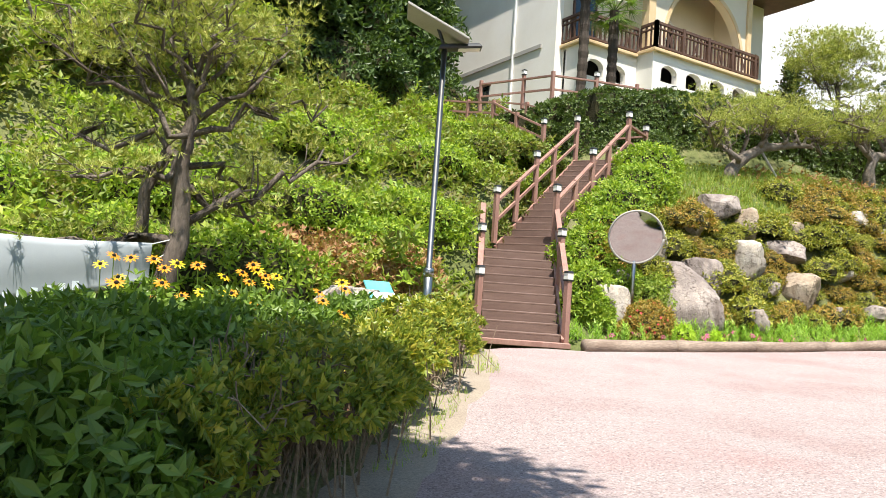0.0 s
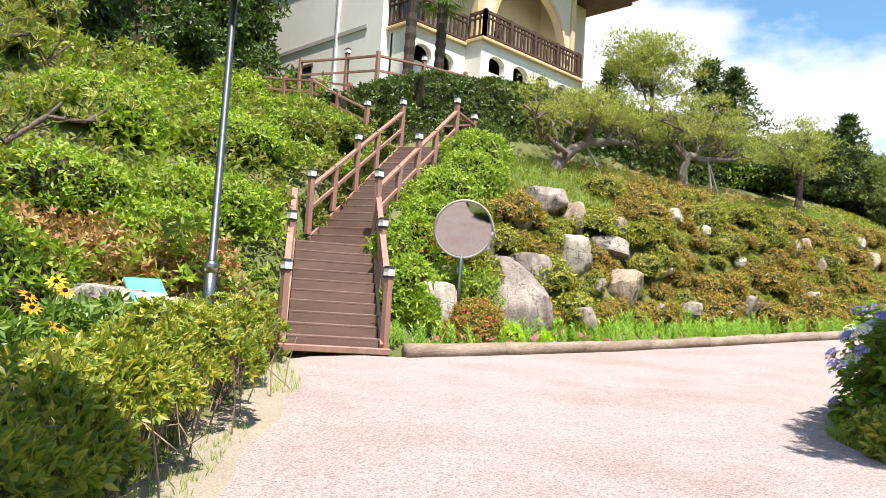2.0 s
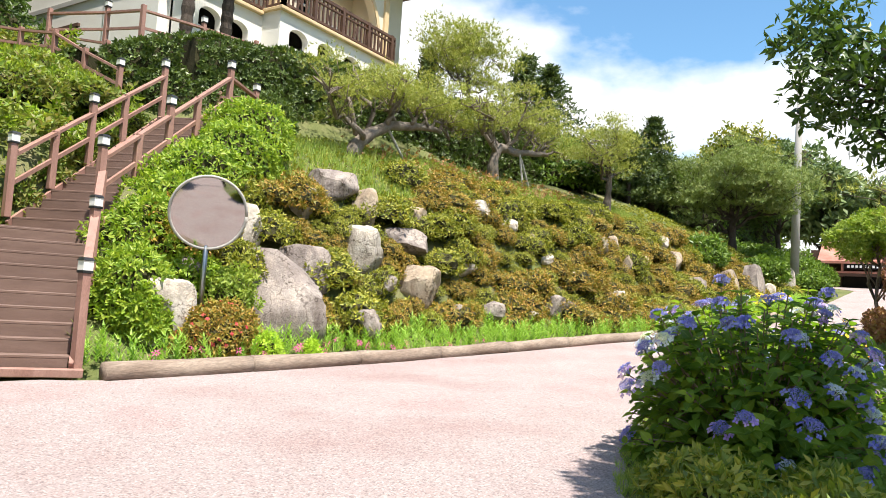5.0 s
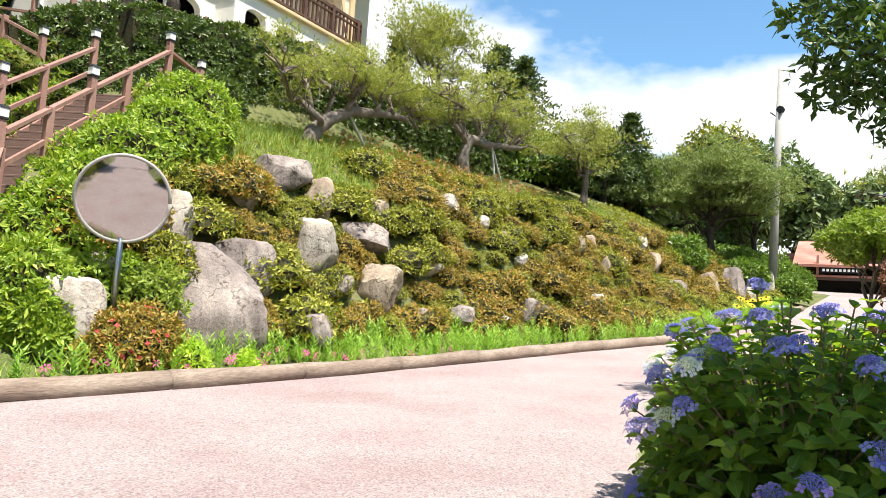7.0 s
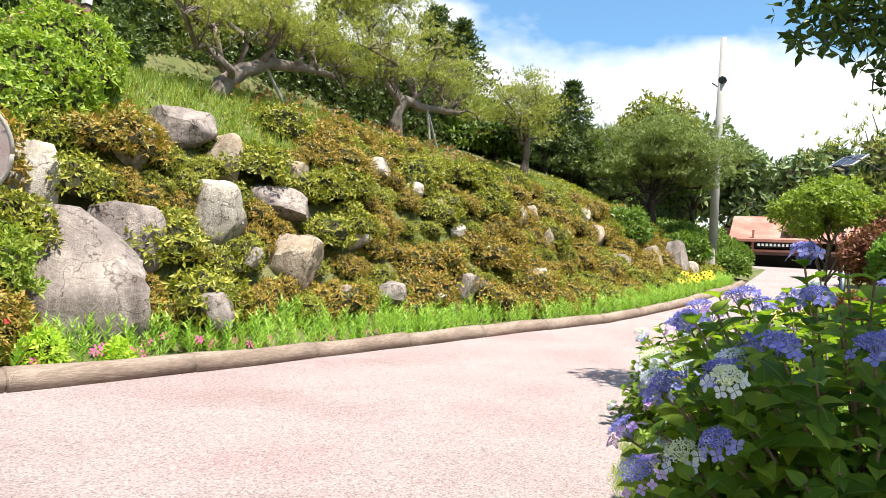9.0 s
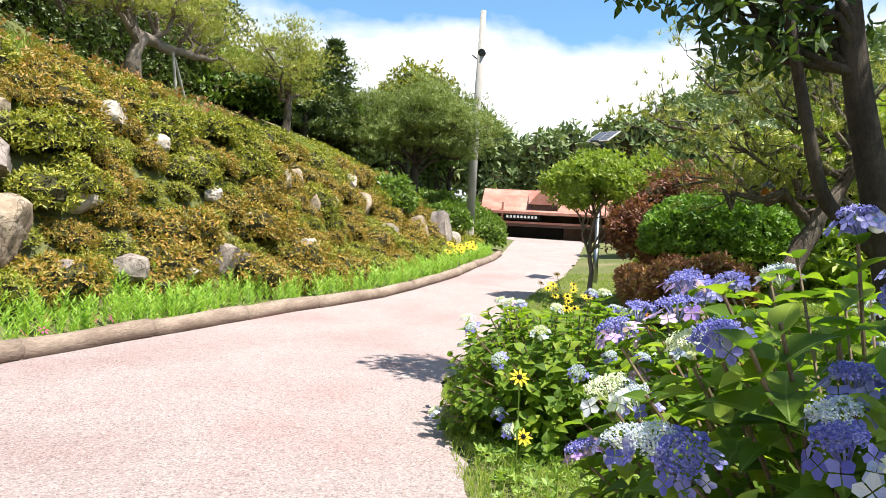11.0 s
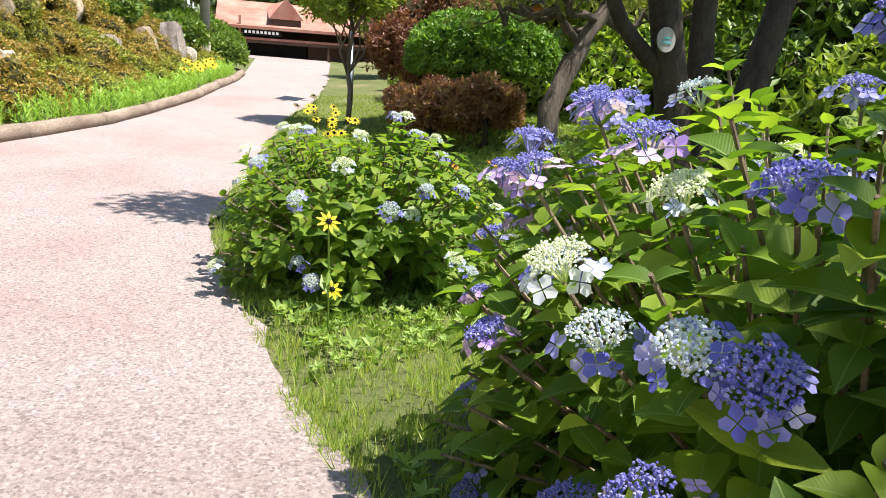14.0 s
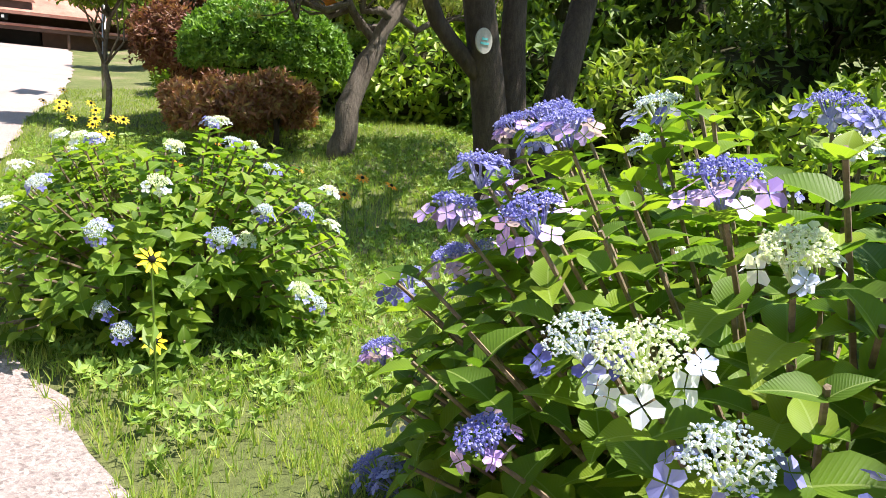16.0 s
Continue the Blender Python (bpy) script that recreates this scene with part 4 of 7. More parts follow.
palm(16.0, 17.95, 6.7, 5.6, 1)
palm(17.35, 18.0, 6.8, 4.1, 2)


# ---- convex mirror ----
MZ = 2.36 - land1(10.85, 10.1)
mir = thing("convex_traffic_mirror", "round convex road mirror with a pale rim on a grey post", "traffic mirror", (10.85, 10.1, land1(10.85, 10.1)))
g = Geo()
tube(g, [(0.11, 0.13, -0.2), (0.11, 0.13, MZ + 0.1)], 0.04, 12)
part("post", g.mesh("post", True), M_STEEL, mir, "grey steel post")
face = pose(0, 0, MZ, 107, 0, -38)
g = Geo()
R, DEP = 0.52, 0.042
v, q, t = [], [], []
for i in range(9):
    rr = R * i / 8
    zz = DEP * (1 - (i / 8) ** 2)
    for j in range(40):
        a = j * math.pi / 20
        v.append(face @ Vector((rr * math.cos(a), rr * math.sin(a), zz)))
for i in range(8):
    for j in range(40):
        q.append((i * 40 + j, (i + 1) * 40 + j, (i + 1) * 40 + (j + 1) % 40, i * 40 + (j + 1) % 40))
g.add([tuple(p) for p in v], q)
part("mirror_face", g.mesh("mirror_face", True), M_MIRROR, mir, "convex mirror face")
g = Geo()
tube(g, [tuple(face @ Vector((R * 1.01 * math.cos(a), R * 1.01 * math.sin(a), 0.0))) for a in np.linspace(0, 2 * math.pi, 41)], 0.022, 8)
part("rim", g.mesh("rim", True), M_CONC, mir, "pale grey rim")
g = Geo()
v, q = [], []
for i in range(6):
    rr = R * (1 - (i / 6) ** 2 * 0.9)
    for j in range(32):
        a = j * math.pi / 16
        v.append(tuple(face @ Vector((rr * math.cos(a), rr * math.sin(a), -0.012 - 0.06 * i / 6))))
for i in range(5):
    for j in range(32):
        q.append((i * 32 + j, i * 32 + (j + 1) % 32, (i + 1) * 32 + (j + 1) % 32, (i + 1) * 32 + j))
q.append(tuple(160 + j for j in (0, 8, 16, 24)))
g.add(v, q)
part("back_shell", g.mesh("back_shell", True), M_CONC, mir)
g = Geo()
box(g, (0.1, 0.1, 0.14), Matrix.Translation((0.085, 0.1, MZ - 0.05)), 1.0, 0.01)
part("bracket", g.mesh("bracket"), M_DARKM, mir)


# ---- street lamps and poles ----
def solar_lamp(x, y, z, h, rz, pole_r, label):
    lampx = thing("street_lamp", label, "street lamp", (x, y, z), rz)
    g = Geo()
    tube(g, [(0, 0, -0.1), (0, 0, 1.0), (0, 0, 1.005), (0, 0, h)], [pole_r * 1.5, pole_r * 1.5, pole_r, pole_r * 0.9], 14)
    part("pole", g.mesh("pole", True), M_STEEL, lampx, "shiny steel pole")
    g = Geo()
    tube(g, [(0, 0, 0.94), (0, 0, 0.99), (0, 0, 1.04), (0, 0, 1.07)], [pole_r * 1.6, pole_r * 1.9, pole_r * 1.8, pole_r], 14)
    part("collar", g.mesh("collar", True), M_STEEL, lampx)
    g = Geo()
    box(g, (0.62, 0.2, 0.07), pose(0.22, 0, h - 0.02, 0, -6, 0), 0.85, 0.02)
    part("lamp_head", g.mesh("lamp_head"), M_DARKM, lampx, "dark grey lamp head")
    g = Geo()
    box(g, (0.3, 0.13, 0.015), pose(0.34, 0, h - 0.015, 0, -6, 0))
    part("lens", g.mesh("lens"), M_LAMPG, lampx)
    g = Geo()
    box(g, (0.95, 0.62, 0.035), pose(-0.12, 0, h + 0.24, 0, 26, 0), 1.0, 0.008)
    pn = part("solar_panel", g.mesh("solar_panel"), M_CONC, lampx, "tilted solar panel with pale frame")
    for k in range(4):
        for j in range(2):
            g = Geo()
            box(g, (0.2, 0.26, 0.006), pose(-0.12, 0, h + 0.24, 0, 26, 0) @ pose(-0.33 + 0.22 * k, -0.14 + 0.28 * j, 0.036))
            part("solar_cell", g.mesh("solar_cell"), M_SOLAR, pn)
    g = Geo()
    tube(g, [(0, 0, h), (-0.1, 0, h + 0.25)], 0.025, 8)
    part("bracket", g.mesh("bracket"), M_DARKM, lampx)
    return lampx


solar_lamp(5.17, 8.35, 0.3, 4.1, -28, 0.042, "slim steel solar street lamp with tilted panel beside the hedge")
solar_lamp(28.0, 1.8, land1(28.0, 1.8), 3.7, 150, 0.05, "solar street lamp with pale tilted panel among trees")

pole = thing("utility_pole", "tall pale concrete utility pole with brackets", "utility pole", (39.1, 5.95, 2.4))
g = Geo()
tube(g, [(0, 0, 0), (0, -0.02, 5), (0, -0.08, 10.2)], [0.19, 0.165, 0.12], 14)
part("shaft", g.mesh("shaft", True), M_CONC, pole)
g = Geo()
tube(g, [(0.02, 0.3, 8.3), (0, -0.06, 8.0), (0.05, -0.1, 8.6)], 0.035, 6)
tube(g, [(-0.2, -0.1, 8.35), (0.1, -0.12, 8.4)], 0.16, 8)
part("bracket", g.mesh("bracket"), M_DARKM, pole)
g = Geo()
tube(g, [(-0.15, -0.1, 5.6), (0.15, -0.12, 5.62)], 0.1, 8)
part("clamp", g.mesh("clamp"), M_DARKM, pole)
g = Geo()
beam(g, (0.16, 0.04, 0.5), (0.16, 0.02, 3.8), 0.05, 0.05)
part("cable_guard", g.mesh("cable_guard"), M_DARKM, pole)


# ---- the low building at the lane's end ----
inn = thing("red_roofed_building", "low timber building with red tiled roof and dark sign", "building", (50, 0, 3.6))
solid(inn, "wall", M_WOODD, 1.6, 1.9, -4.0, 6.6, -0.4, 2.2)
# solid block in the opening's place, its shade painted near-black
solid(inn, "doorway_shade_block", M_DARK, 0.9, 1.58, 1.4, 4.9, -0.1, 0.75, "dark open front under the canopy")
for a, b2 in ((4.95, 6.2), (-3.0, 1.3)):
    solid(inn, "front_wall", M_WOODD, 0.9, 1.5, a, b2, -0.4, 1.0)
solid(inn, "canopy", M_ROOF, -0.1, 1.6, -3.0, 5.2, 0.78, 0.9, "reddish canopy edge", 0.02)
solid(inn, "canopy_beam", M_WOODD, -0.06, 0.1, -3.0, 5.2, 0.62, 0.775)
sg = solid(inn, "sign_board", M_DARK, -0.16, -0.12, 2.75, 4.75, 1.0, 1.3, "dark sign board with pale lettering")
for k in range(9):
    solid(sg, "lettering_bar", M_WHITE, -0.18, -0.165, 2.9 + k * 0.2, 3.02 + k * 0.2, 1.08, 1.22)
solid(inn, "sign_post", M_ROOF, -0.1, 0.0, 4.8, 4.92, 0.9, 1.95)
for y in (-2.6, 0.2, 5.05):
    solid(inn, "canopy_post", M_WOODD, -0.02, 0.1, y, y + 0.12, -0.4, 0.62)
g = Geo()
g.add([(-0.2, -4.2, 1.45), (-0.2, 6.1, 1.45), (3.5, 6.1, 3.1), (3.5, -4.2, 3.1), (7, 6.1, 1.4), (7, -4.2, 1.4), (-0.2, -4.2, 1.3), (-0.2, 6.1, 1.3)], [(0, 3, 2, 1), (3, 5, 4, 2), (6, 0, 1, 7)])
roof = part("roof", g.mesh("roof"), M_ROOF, inn, "red tiled pitched roof")
g = Geo()
box(g, (0.5, 0.34, 0.05), pose(0, 0, 0, 0, -24, 0), 1.0, 0.012)
tile_me = g.mesh("tile")
tile_me.materials.append(M_ROOF)
for i in range(8):
    for j in range(29):
        s = (i + 0.35) / 8
        ob = new("tile", tile_me)
        ob.parent = roof
        ob.matrix_world = Matrix.Translation((49.8 + 3.7 * s, -4.0 + 0.345 * j + 0.17 * (i % 2), 3.6 + 1.47 + 1.65 * s + 0.012 * ((i * 7 + j * 3) % 4)))
# little gable
g = Geo()
g.add([(0.0, 1.6, 1.9), (0.0, 3.4, 1.9), (0.0, 2.5, 3.0), (3.2, 1.6, 2.9), (3.2, 3.4, 2.9), (3.2, 2.5, 3.25)], [(0, 3, 5, 2), (1, 2, 5, 4)], [(0, 2, 1)])
part("gable", g.mesh("gable"), M_ROOF, inn, "small tiled gable over the entrance")
solid(inn, "gable_wall", M_WOODD, 0.1, 0.25, 1.8, 3.2, 1.3, 2.2)


# ---- rocks ----
def boulder(x, y, z, sx, sy, sz, rz, seed, mat, label):
    rng = np.random.default_rng(seed)
    bm = bmesh.new()
    bmesh.ops.create_icosphere(bm, subdivisions=4, radius=1)
    co = np.array([v.co for v in bm.verts])
    big = sx > 0.8
    pw = 2.6 if big else 4.5
    co /= (np.sum(np.abs(co) ** pw, axis=1) ** (1 / pw))[:, None]
    for k in range(9):
        nrm = rng.normal(size=3) * (1, 1, 0.8)
        nrm /= np.linalg.norm(nrm)
        lim = rng.uniform(0.72, 0.98)
        over = co @ nrm - lim
        co -= np.outer(np.clip(over, 0, None), nrm)
    if big:
        for nrm, lim in (((0.72, -0.1, 0.68), 0.78), ((-0.85, -0.2, 0.5), 0.88), ((-0.1, -0.8, 0.5), 0.72)):
            nrm = np.array(nrm) / np.linalg.norm(nrm)
            co -= np.outer(np.clip(co @ nrm - lim, 0, None), nrm)
    co *= (1.05 + 0.05 * fbm(co, 2.4, seed) - 0.06 * np.abs(fbm(co, 4.3, seed)) - 0.035 * np.abs(fbm(co, 9, seed)))[:, None]
    co *= np.array((sx, sy, sz))
    for v, c in zip(bm.verts, co):
        v.co = c
    ob = part("boulder", bm, mat)
    ob.data.polygons.foreach_set("use_smooth", np.ones(len(ob.data.polygons), bool))
    ob.data.set_sharp_from_angle(angle=radians(28))
    ob.matrix_world = pose(x + (0.1 if x > 17 else 0.0), y + (0.1 if x > 17 else 0.0), z - (0.12 if x > 17 and sz < 0.5 else 0.06) * sz, rng.normal() * 5, rng.normal() * 7, rz + rng.normal() * 8)
    return tagged(ob, label, "boulder", "boulders in the bank")


ROCKS = [
    (12.46, 10.52, 1.12, 1.16, 0.6, 0.9, -40, 0), (13.36, 10.63, 1.73, 0.48, 0.32, 0.44, -43, 0), (12.46, 11.22, 2.36, 0.35, 0.23, 0.43, -37, 1), (15.2, 11.66, 3.54, 0.51, 0.35, 0.35, -46, 0), (14.17, 11.41, 3.08, 0.27, 0.2, 0.33, -43, 1),
    (15.0, 10.68, 2.22, 0.46, 0.31, 0.5, -48, 1), (16.49, 10.63, 2.53, 0.53, 0.36, 0.31, -53, 0), (16.01, 9.96, 1.62, 0.44, 0.3, 0.42, -54, 2), (13.73, 9.32, 0.89, 0.2, 0.2, 0.24, -49, 0), (15.72, 11.19, 3.12, 0.28, 0.2, 0.46, -49, 2),
    (16.96, 10.8, 3.04, 0.26, 0.2, 0.37, -53, 2), (19.47, 10.67, 3.71, 0.37, 0.25, 0.19, -59, 1), (20.15, 10.2, 3.4, 0.3, 0.2, 0.21, -62, 1), (17.68, 9.9, 2.15, 0.3, 0.2, 0.2, -58, 1), (18.3, 9.83, 2.24, 0.16, 0.2, 0.28, -60, 1),
    (15.11, 10.02, 1.62, 0.14, 0.2, 0.15, -51, 0), (19.96, 8.66, 1.42, 0.45, 0.3, 0.29, -67, 0), (22.32, 7.95, 1.56, 0.35, 0.24, 0.38, -72, 1), (17.68, 9.07, 1.23, 0.22, 0.2, 0.2, -61, 0), (16.6, 9.33, 1.18, 0.12, 0.2, 0.12, -58, 0),
    (20.61, 9.73, 2.98, 0.15, 0.2, 0.23, -64, 2), (23.99, 9.15, 3.27, 0.28, 0.2, 0.23, -70, 1), (24.85, 9.09, 3.38, 0.2, 0.2, 0.26, -71, 2), (24.56, 8.56, 2.75, 0.2, 0.2, 0.33, -72, 2), (25.69, 8.44, 2.82, 0.22, 0.2, 0.31, -74, 2),
    (28.37, 8.2, 3.21, 0.27, 0.2, 0.31, -76, 2), (31.51, 8.19, 3.85, 0.24, 0.2, 0.37, -78, 1), (31.1, 7.68, 3.33, 0.22, 0.2, 0.28, -79, 1), (21.37, 8.8, 2.19, 0.2, 0.2, 0.13, -68, 1), (28.06, 7.35, 2.41, 0.3, 0.2, 0.26, -78, 0),
    (28.6, 8.7, 3.79, 0.24, 0.2, 0.27, -75, 1), (20.89, 9.34, 2.59, 0.16, 0.2, 0.15, -66, 1), (10.42, 10.29, 0.93, 0.38, 0.25, 0.48, -37, 1), (11.08, 10.68, 1.53, 0.21, 0.2, 0.23, -39, 0), (32.0, 6.35, 2.6, 0.42, 0.3, 0.84, -85, 0),
    (30.63, 6.81, 2.45, 0.3, 0.2, 0.67, -83, 2), (36.8, 5.85, 2.95, 0.4, 0.3, 0.7, -87, 1), (17.59, 9.12, 1.23, 0.31, 0.21, 0.17, -61, 0), (18.6, 8.63, 1.17, 0.16, 0.2, 0.1, -66, 1),
    (4.2, 8.95, 0.65, 0.6, 0.4, 0.4, 0, 1), (5.5, 9.15, 0.65, 0.4, 0.3, 0.3, 0, 1), (33.2, 6.05, 2.3, 0.34, 0.3, 0.5, 0, 1),
]
for i, (x, y, z, sx, sy, sz, rz, white) in enumerate(ROCKS):
    boulder(x, y, z, sx, sy, sz, rz, 100 + i, (M_ROCK, M_ROCKW, M_ROCKB)[white], ("grey weathered granite boulder set in the bank", "pale weathered granite boulder set in the bank", "brownish blocky granite boulder set in the bank")[white])


# ---- planting on the banks ----
def on_land(n, x0, x1, y0, y1, rng, keep=None):
    x, y = rng.uniform(x0, x1, n), rng.uniform(y0, y1, n)
    if keep is not None:
        k = keep(x, y)
        x, y = x[k], y[k]
    return np.stack([x, y, land(x, y)], 1)


def clear_of_stairs(x, y, r=0.95):
    return (seg_dist(x, y, STEP_A, STEP_B)[0] > r) & (seg_dist(x, y, STEP_B, STEP_C + u2 * 1.2)[0] > r)


def carpet(name, mat, pts, size, rng, template=(SPRIG_V, SPRIG_F), lift=0.0, tilt=0.5, label="", category="undergrowth", up=1.0):
    g = Geo()
    nrm = np.tile((0, 0, up), (len(pts), 1)) + tilt * rng.normal(size=(len(pts), 3))
    p = pts + np.stack([0 * pts[:, 0], 0 * pts[:, 0], lift * rng.random(len(pts))], 1)
    scatter(g, template[0], template[1], p, frames(nrm, rng), size * rng.uniform(0.6, 1.3, len(pts)))
    return tagged(part(name, g.mesh(name), mat), label, category, kind="stuff")


rng = np.random.default_rng(21)


def mound_lift(p, s=0.75, h=0.45, seed=0.0):
    """Heaps up a carpet into bushes."""
    f = fbm(np.stack([p[:, 0], p[:, 1], 0 * p[:, 0]], 1), s * 1.9, seed)
    p = p.copy()
    p[:, 2] += h * np.clip(f + 0.55, 0, 1.4)
    return p


# left bank: dense shrubs from the lamp up to the trees
pts = on_land(40000, -9, 13.4, 9.3, 22, rng, lambda x, y: clear_of_stairs(x, y, 0.8) & (y < 10.2 + 12 * sstep(-9, 3, x) + 4) & ((x < 9.4) | (y > 12.6 + (x - 9.4) * 0.46)) & ~((x > 6.9) & (y < 11.0)))
pts = mound_lift(pts, 0.8, 0.85, 3)
pts[:, 2] += 0.22 * rng.random(len(pts)) ** 2 - 0.1
carpet("hillside_shrubs", F_HILL, pts, 0.135, rng, (TRIO_V, TRIO_F), tilt=0.6, label="dense bright green shrubs and weeds covering the hillside")
# russet strip at the foot
pts = on_land(2600, 3.6, 6.9, 9.5, 11.2, rng, lambda x, y: clear_of_stairs(x, y, 1.1))
pts[:, 2] += 0.55 * rng.random(len(pts))
carpet("russet_shrubs", F_DRY, pts, 0.085, rng, tilt=0.9, label="low russet twiggy shrubs at the foot of the hill")


def shrub(name, mat, x, y, z, radii, count, size, seed, label, category="shrub", group="", lower=-0.3, lump=0.2, template=(TRIO_V, TRIO_F), with_core=0.82, depth=0.25):
    ob = thing(name, label, category, (x, y, z), group=group)
    rng = np.random.default_rng(seed)
    form = rng.uniform(0, 50)
    g = Geo()
    cloud_of_leaves(g, (0, 0, radii[2] * 0.3), radii, count, size, rng, template, lower, lump, depth=depth, seed=form, with_core=0)
    part("foliage", g.mesh("foliage"), mat, ob)
    # solid core, coloured like the shade between the leaves
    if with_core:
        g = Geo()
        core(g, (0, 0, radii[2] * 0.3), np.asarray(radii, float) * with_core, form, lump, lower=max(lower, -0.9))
        part("shade_core", g.mesh("shade_core"), M_INNER, ob, "dark twigs inside the leaves")
    return ob


# rounded bright mounds on the left
for i, (x, y, z, rx_, ry_, rz2) in enumerate([(3.05, 9.9, 0.6, 1.35, 0.9, 0.85), (1.6, 10.6, 0.8, 1.0, 0.8, 0.8), (4.7, 12.2, 1.9, 1.4, 1.0, 0.7), (7.2, 12.6, 2.1, 1.1, 0.9, 0.7), (2.4, 12.6, 2.0, 1.5, 1.0, 0.8), (8.9, 15.0, 3.8, 1.2, 1.0, 0.6),
                                               (-0.6, 12.0, 1.6, 1.4, 1.0, 0.9), (-3.5, 11.5, 1.4, 1.7, 1.1, 1.0), (6.0, 14.8, 3.7, 1.4, 1.0, 0.7), (5.9, 11.6, 1.6, 0.9, 0.7, 0.5)]):
    shrub("mound_shrub", F_BUSH, x, y, z, (rx_, ry_, rz2), 1500, 0.1, 300 + i, "rounded bright green leafy shrub on the hillside", group="rounded shrubs on the hillside")
# bright bushes right of the stairs
for i, (x, y, z, rx_, ry_, rz2) in enumerate([(10.2, 10.7, 0.8, 0.65, 0.6, 0.75), (10.9, 11.4, 1.6, 0.8, 0.7, 0.8), (12.2, 12.0, 2.7, 1.0, 0.75, 0.85), (13.9, 12.7, 4.0, 0.95, 0.7, 0.8), (13.0, 12.2, 3.3, 0.9, 0.7, 0.8), (11.6, 11.8, 2.2, 0.8, 0.7, 0.8), (10.15, 10.35, 0.6, 0.35, 0.35, 0.5)]):
    shrub("leafy_shrub", F_BUSH, x, y, z, (rx_, ry_, rz2), 1400, 0.095, 330 + i, "bright green leafy shrub beside the staircase", group="shrubs beside the stairs")

# leafy shrubs close against both rails of the upper flight
for i in range(9):
    s_, t_ = ((-1.25, 0.02), (-1.2, 0.2), (-1.2, 0.38), (-1.2, 0.55), (-1.25, 0.72), (-1.25, 0.9), (1.25, 0.35), (1.25, 0.6), (1.3, 0.85))[i]
    x, y, z = along(STEP_B, STEP_C, Z_B, Z_C, s_, t_)
    shrub("leafy_shrub", F_HILL, x, y, z - 0.35, (0.55, 0.55, 0.5), 700, 0.1, 360 + i, "leafy green shrub close against the stair rail", group="shrubs beside the stairs")
for i in range(5):
    x, y, z = along(STEP_A, STEP_B, Z_A, Z_B, -1.4, 0.2 + 0.2 * i)
    shrub("leafy_shrub", F_HILL, x, y, z - 0.3, (0.5, 0.5, 0.5), 700, 0.09, 370 + i, "leafy green shrub close against the stair rail", group="shrubs beside the stairs")

for i, (x, y, z, r) in enumerate([(12.1, 15.9, 4.7, 0.75), (11.5, 16.8, 5.1, 0.8), (12.3, 17.2, 5.3, 0.7), (10.9, 15.8, 4.5, 0.75)]):
    shrub("leafy_shrub", F_HILL, x, y, z, (r * 1.1, r, r * 0.8), 900, 0.12, 380 + i, "leafy green shrub below the upper fence", group="shrubs below the fence")
for i, (x, y, z, r) in enumerate([(15.5, 15.7, 5.0, 0.8), (14.5, 16.0, 5.0, 0.8), (16.0, 15.1, 5.0, 0.7), (15.9, 14.3, 4.8, 0.6)]):
    shrub("evergreen_shrub", F_HEDGE, x, y, z, (r * 1.1, r * 0.8, r * 1.3), 1100, 0.11, 390 + i, "dark evergreen shrub behind the stair landing", group="evergreens behind the landing")

# azaleas over the rock bank: a few shapes, set many times
aza = []
for i in range(6):
    g = Geo()
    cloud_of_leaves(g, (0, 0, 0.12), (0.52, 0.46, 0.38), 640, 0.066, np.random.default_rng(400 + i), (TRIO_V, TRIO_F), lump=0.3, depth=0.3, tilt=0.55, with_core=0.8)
    me = g.mesh("azalea")
    aza.append(me)
rng = np.random.default_rng(31)
placed = []
rock_xy = np.array([(r[0] - 0.34, r[1] - 0.34, max(r[3], r[4])) for r in ROCKS])
tries = 0
while len(placed) < 205 and tries < 9000:
    tries += 1
    x = 11.3 + 26 * rng.random() ** 1.15
    d = rng.uniform(1.1, 3.05 if x < 18 else 4.2)
    y = np.interp(x, NX, NY) + d
    if np.any(np.hypot(rock_xy[:, 0] - x, rock_xy[:, 1] - y) < rock_xy[:, 2] * 0.85 + 0.3) or not clear_of_stairs(x, y, 1.6):
        continue
    if x < 14.5 and d > 3.3 or (x < 13.6 and d < 2.2):
        continue
    if any((x - a) ** 2 + (y - c) ** 2 < (0.6 if x < 16.5 else 0.52) ** 2 for a, c in placed):
        continue
    placed.append((x, y))
    me = aza[len(placed) % 6]
    rus = fbm(np.array([(x, y, 0.0)]), 0.7, 5)[0] + rng.normal() * 0.3 > -0.04
    me2 = bpy.data.meshes.get(me.name + ("_r" if rus else "_o"))
    if me2 is None:
        me2 = me.copy()
        me2.name = me.name + ("_r" if rus else "_o")
        me2.materials[0] = F_AZAO if rus else F_AZA
    ob = new("azalea_shrub", me2)
    sc = rng.uniform(0.85, 1.4) if x < 16.5 else rng.uniform(0.75, 1.15)
    ob.matrix_world = pose(x, y, land1(x, y) - 0.02, rng.normal() * 8, rng.normal() * 8, rng.uniform(0, 360)) @ Matrix.Diagonal((sc * 1.15, sc, sc, 1))
    tagged(ob, "low azalea shrub with russet new leaves between boulders" if rus else "low olive green azalea shrub between boulders", "shrub", "azaleas on the bank")
extra = []
tries = 0
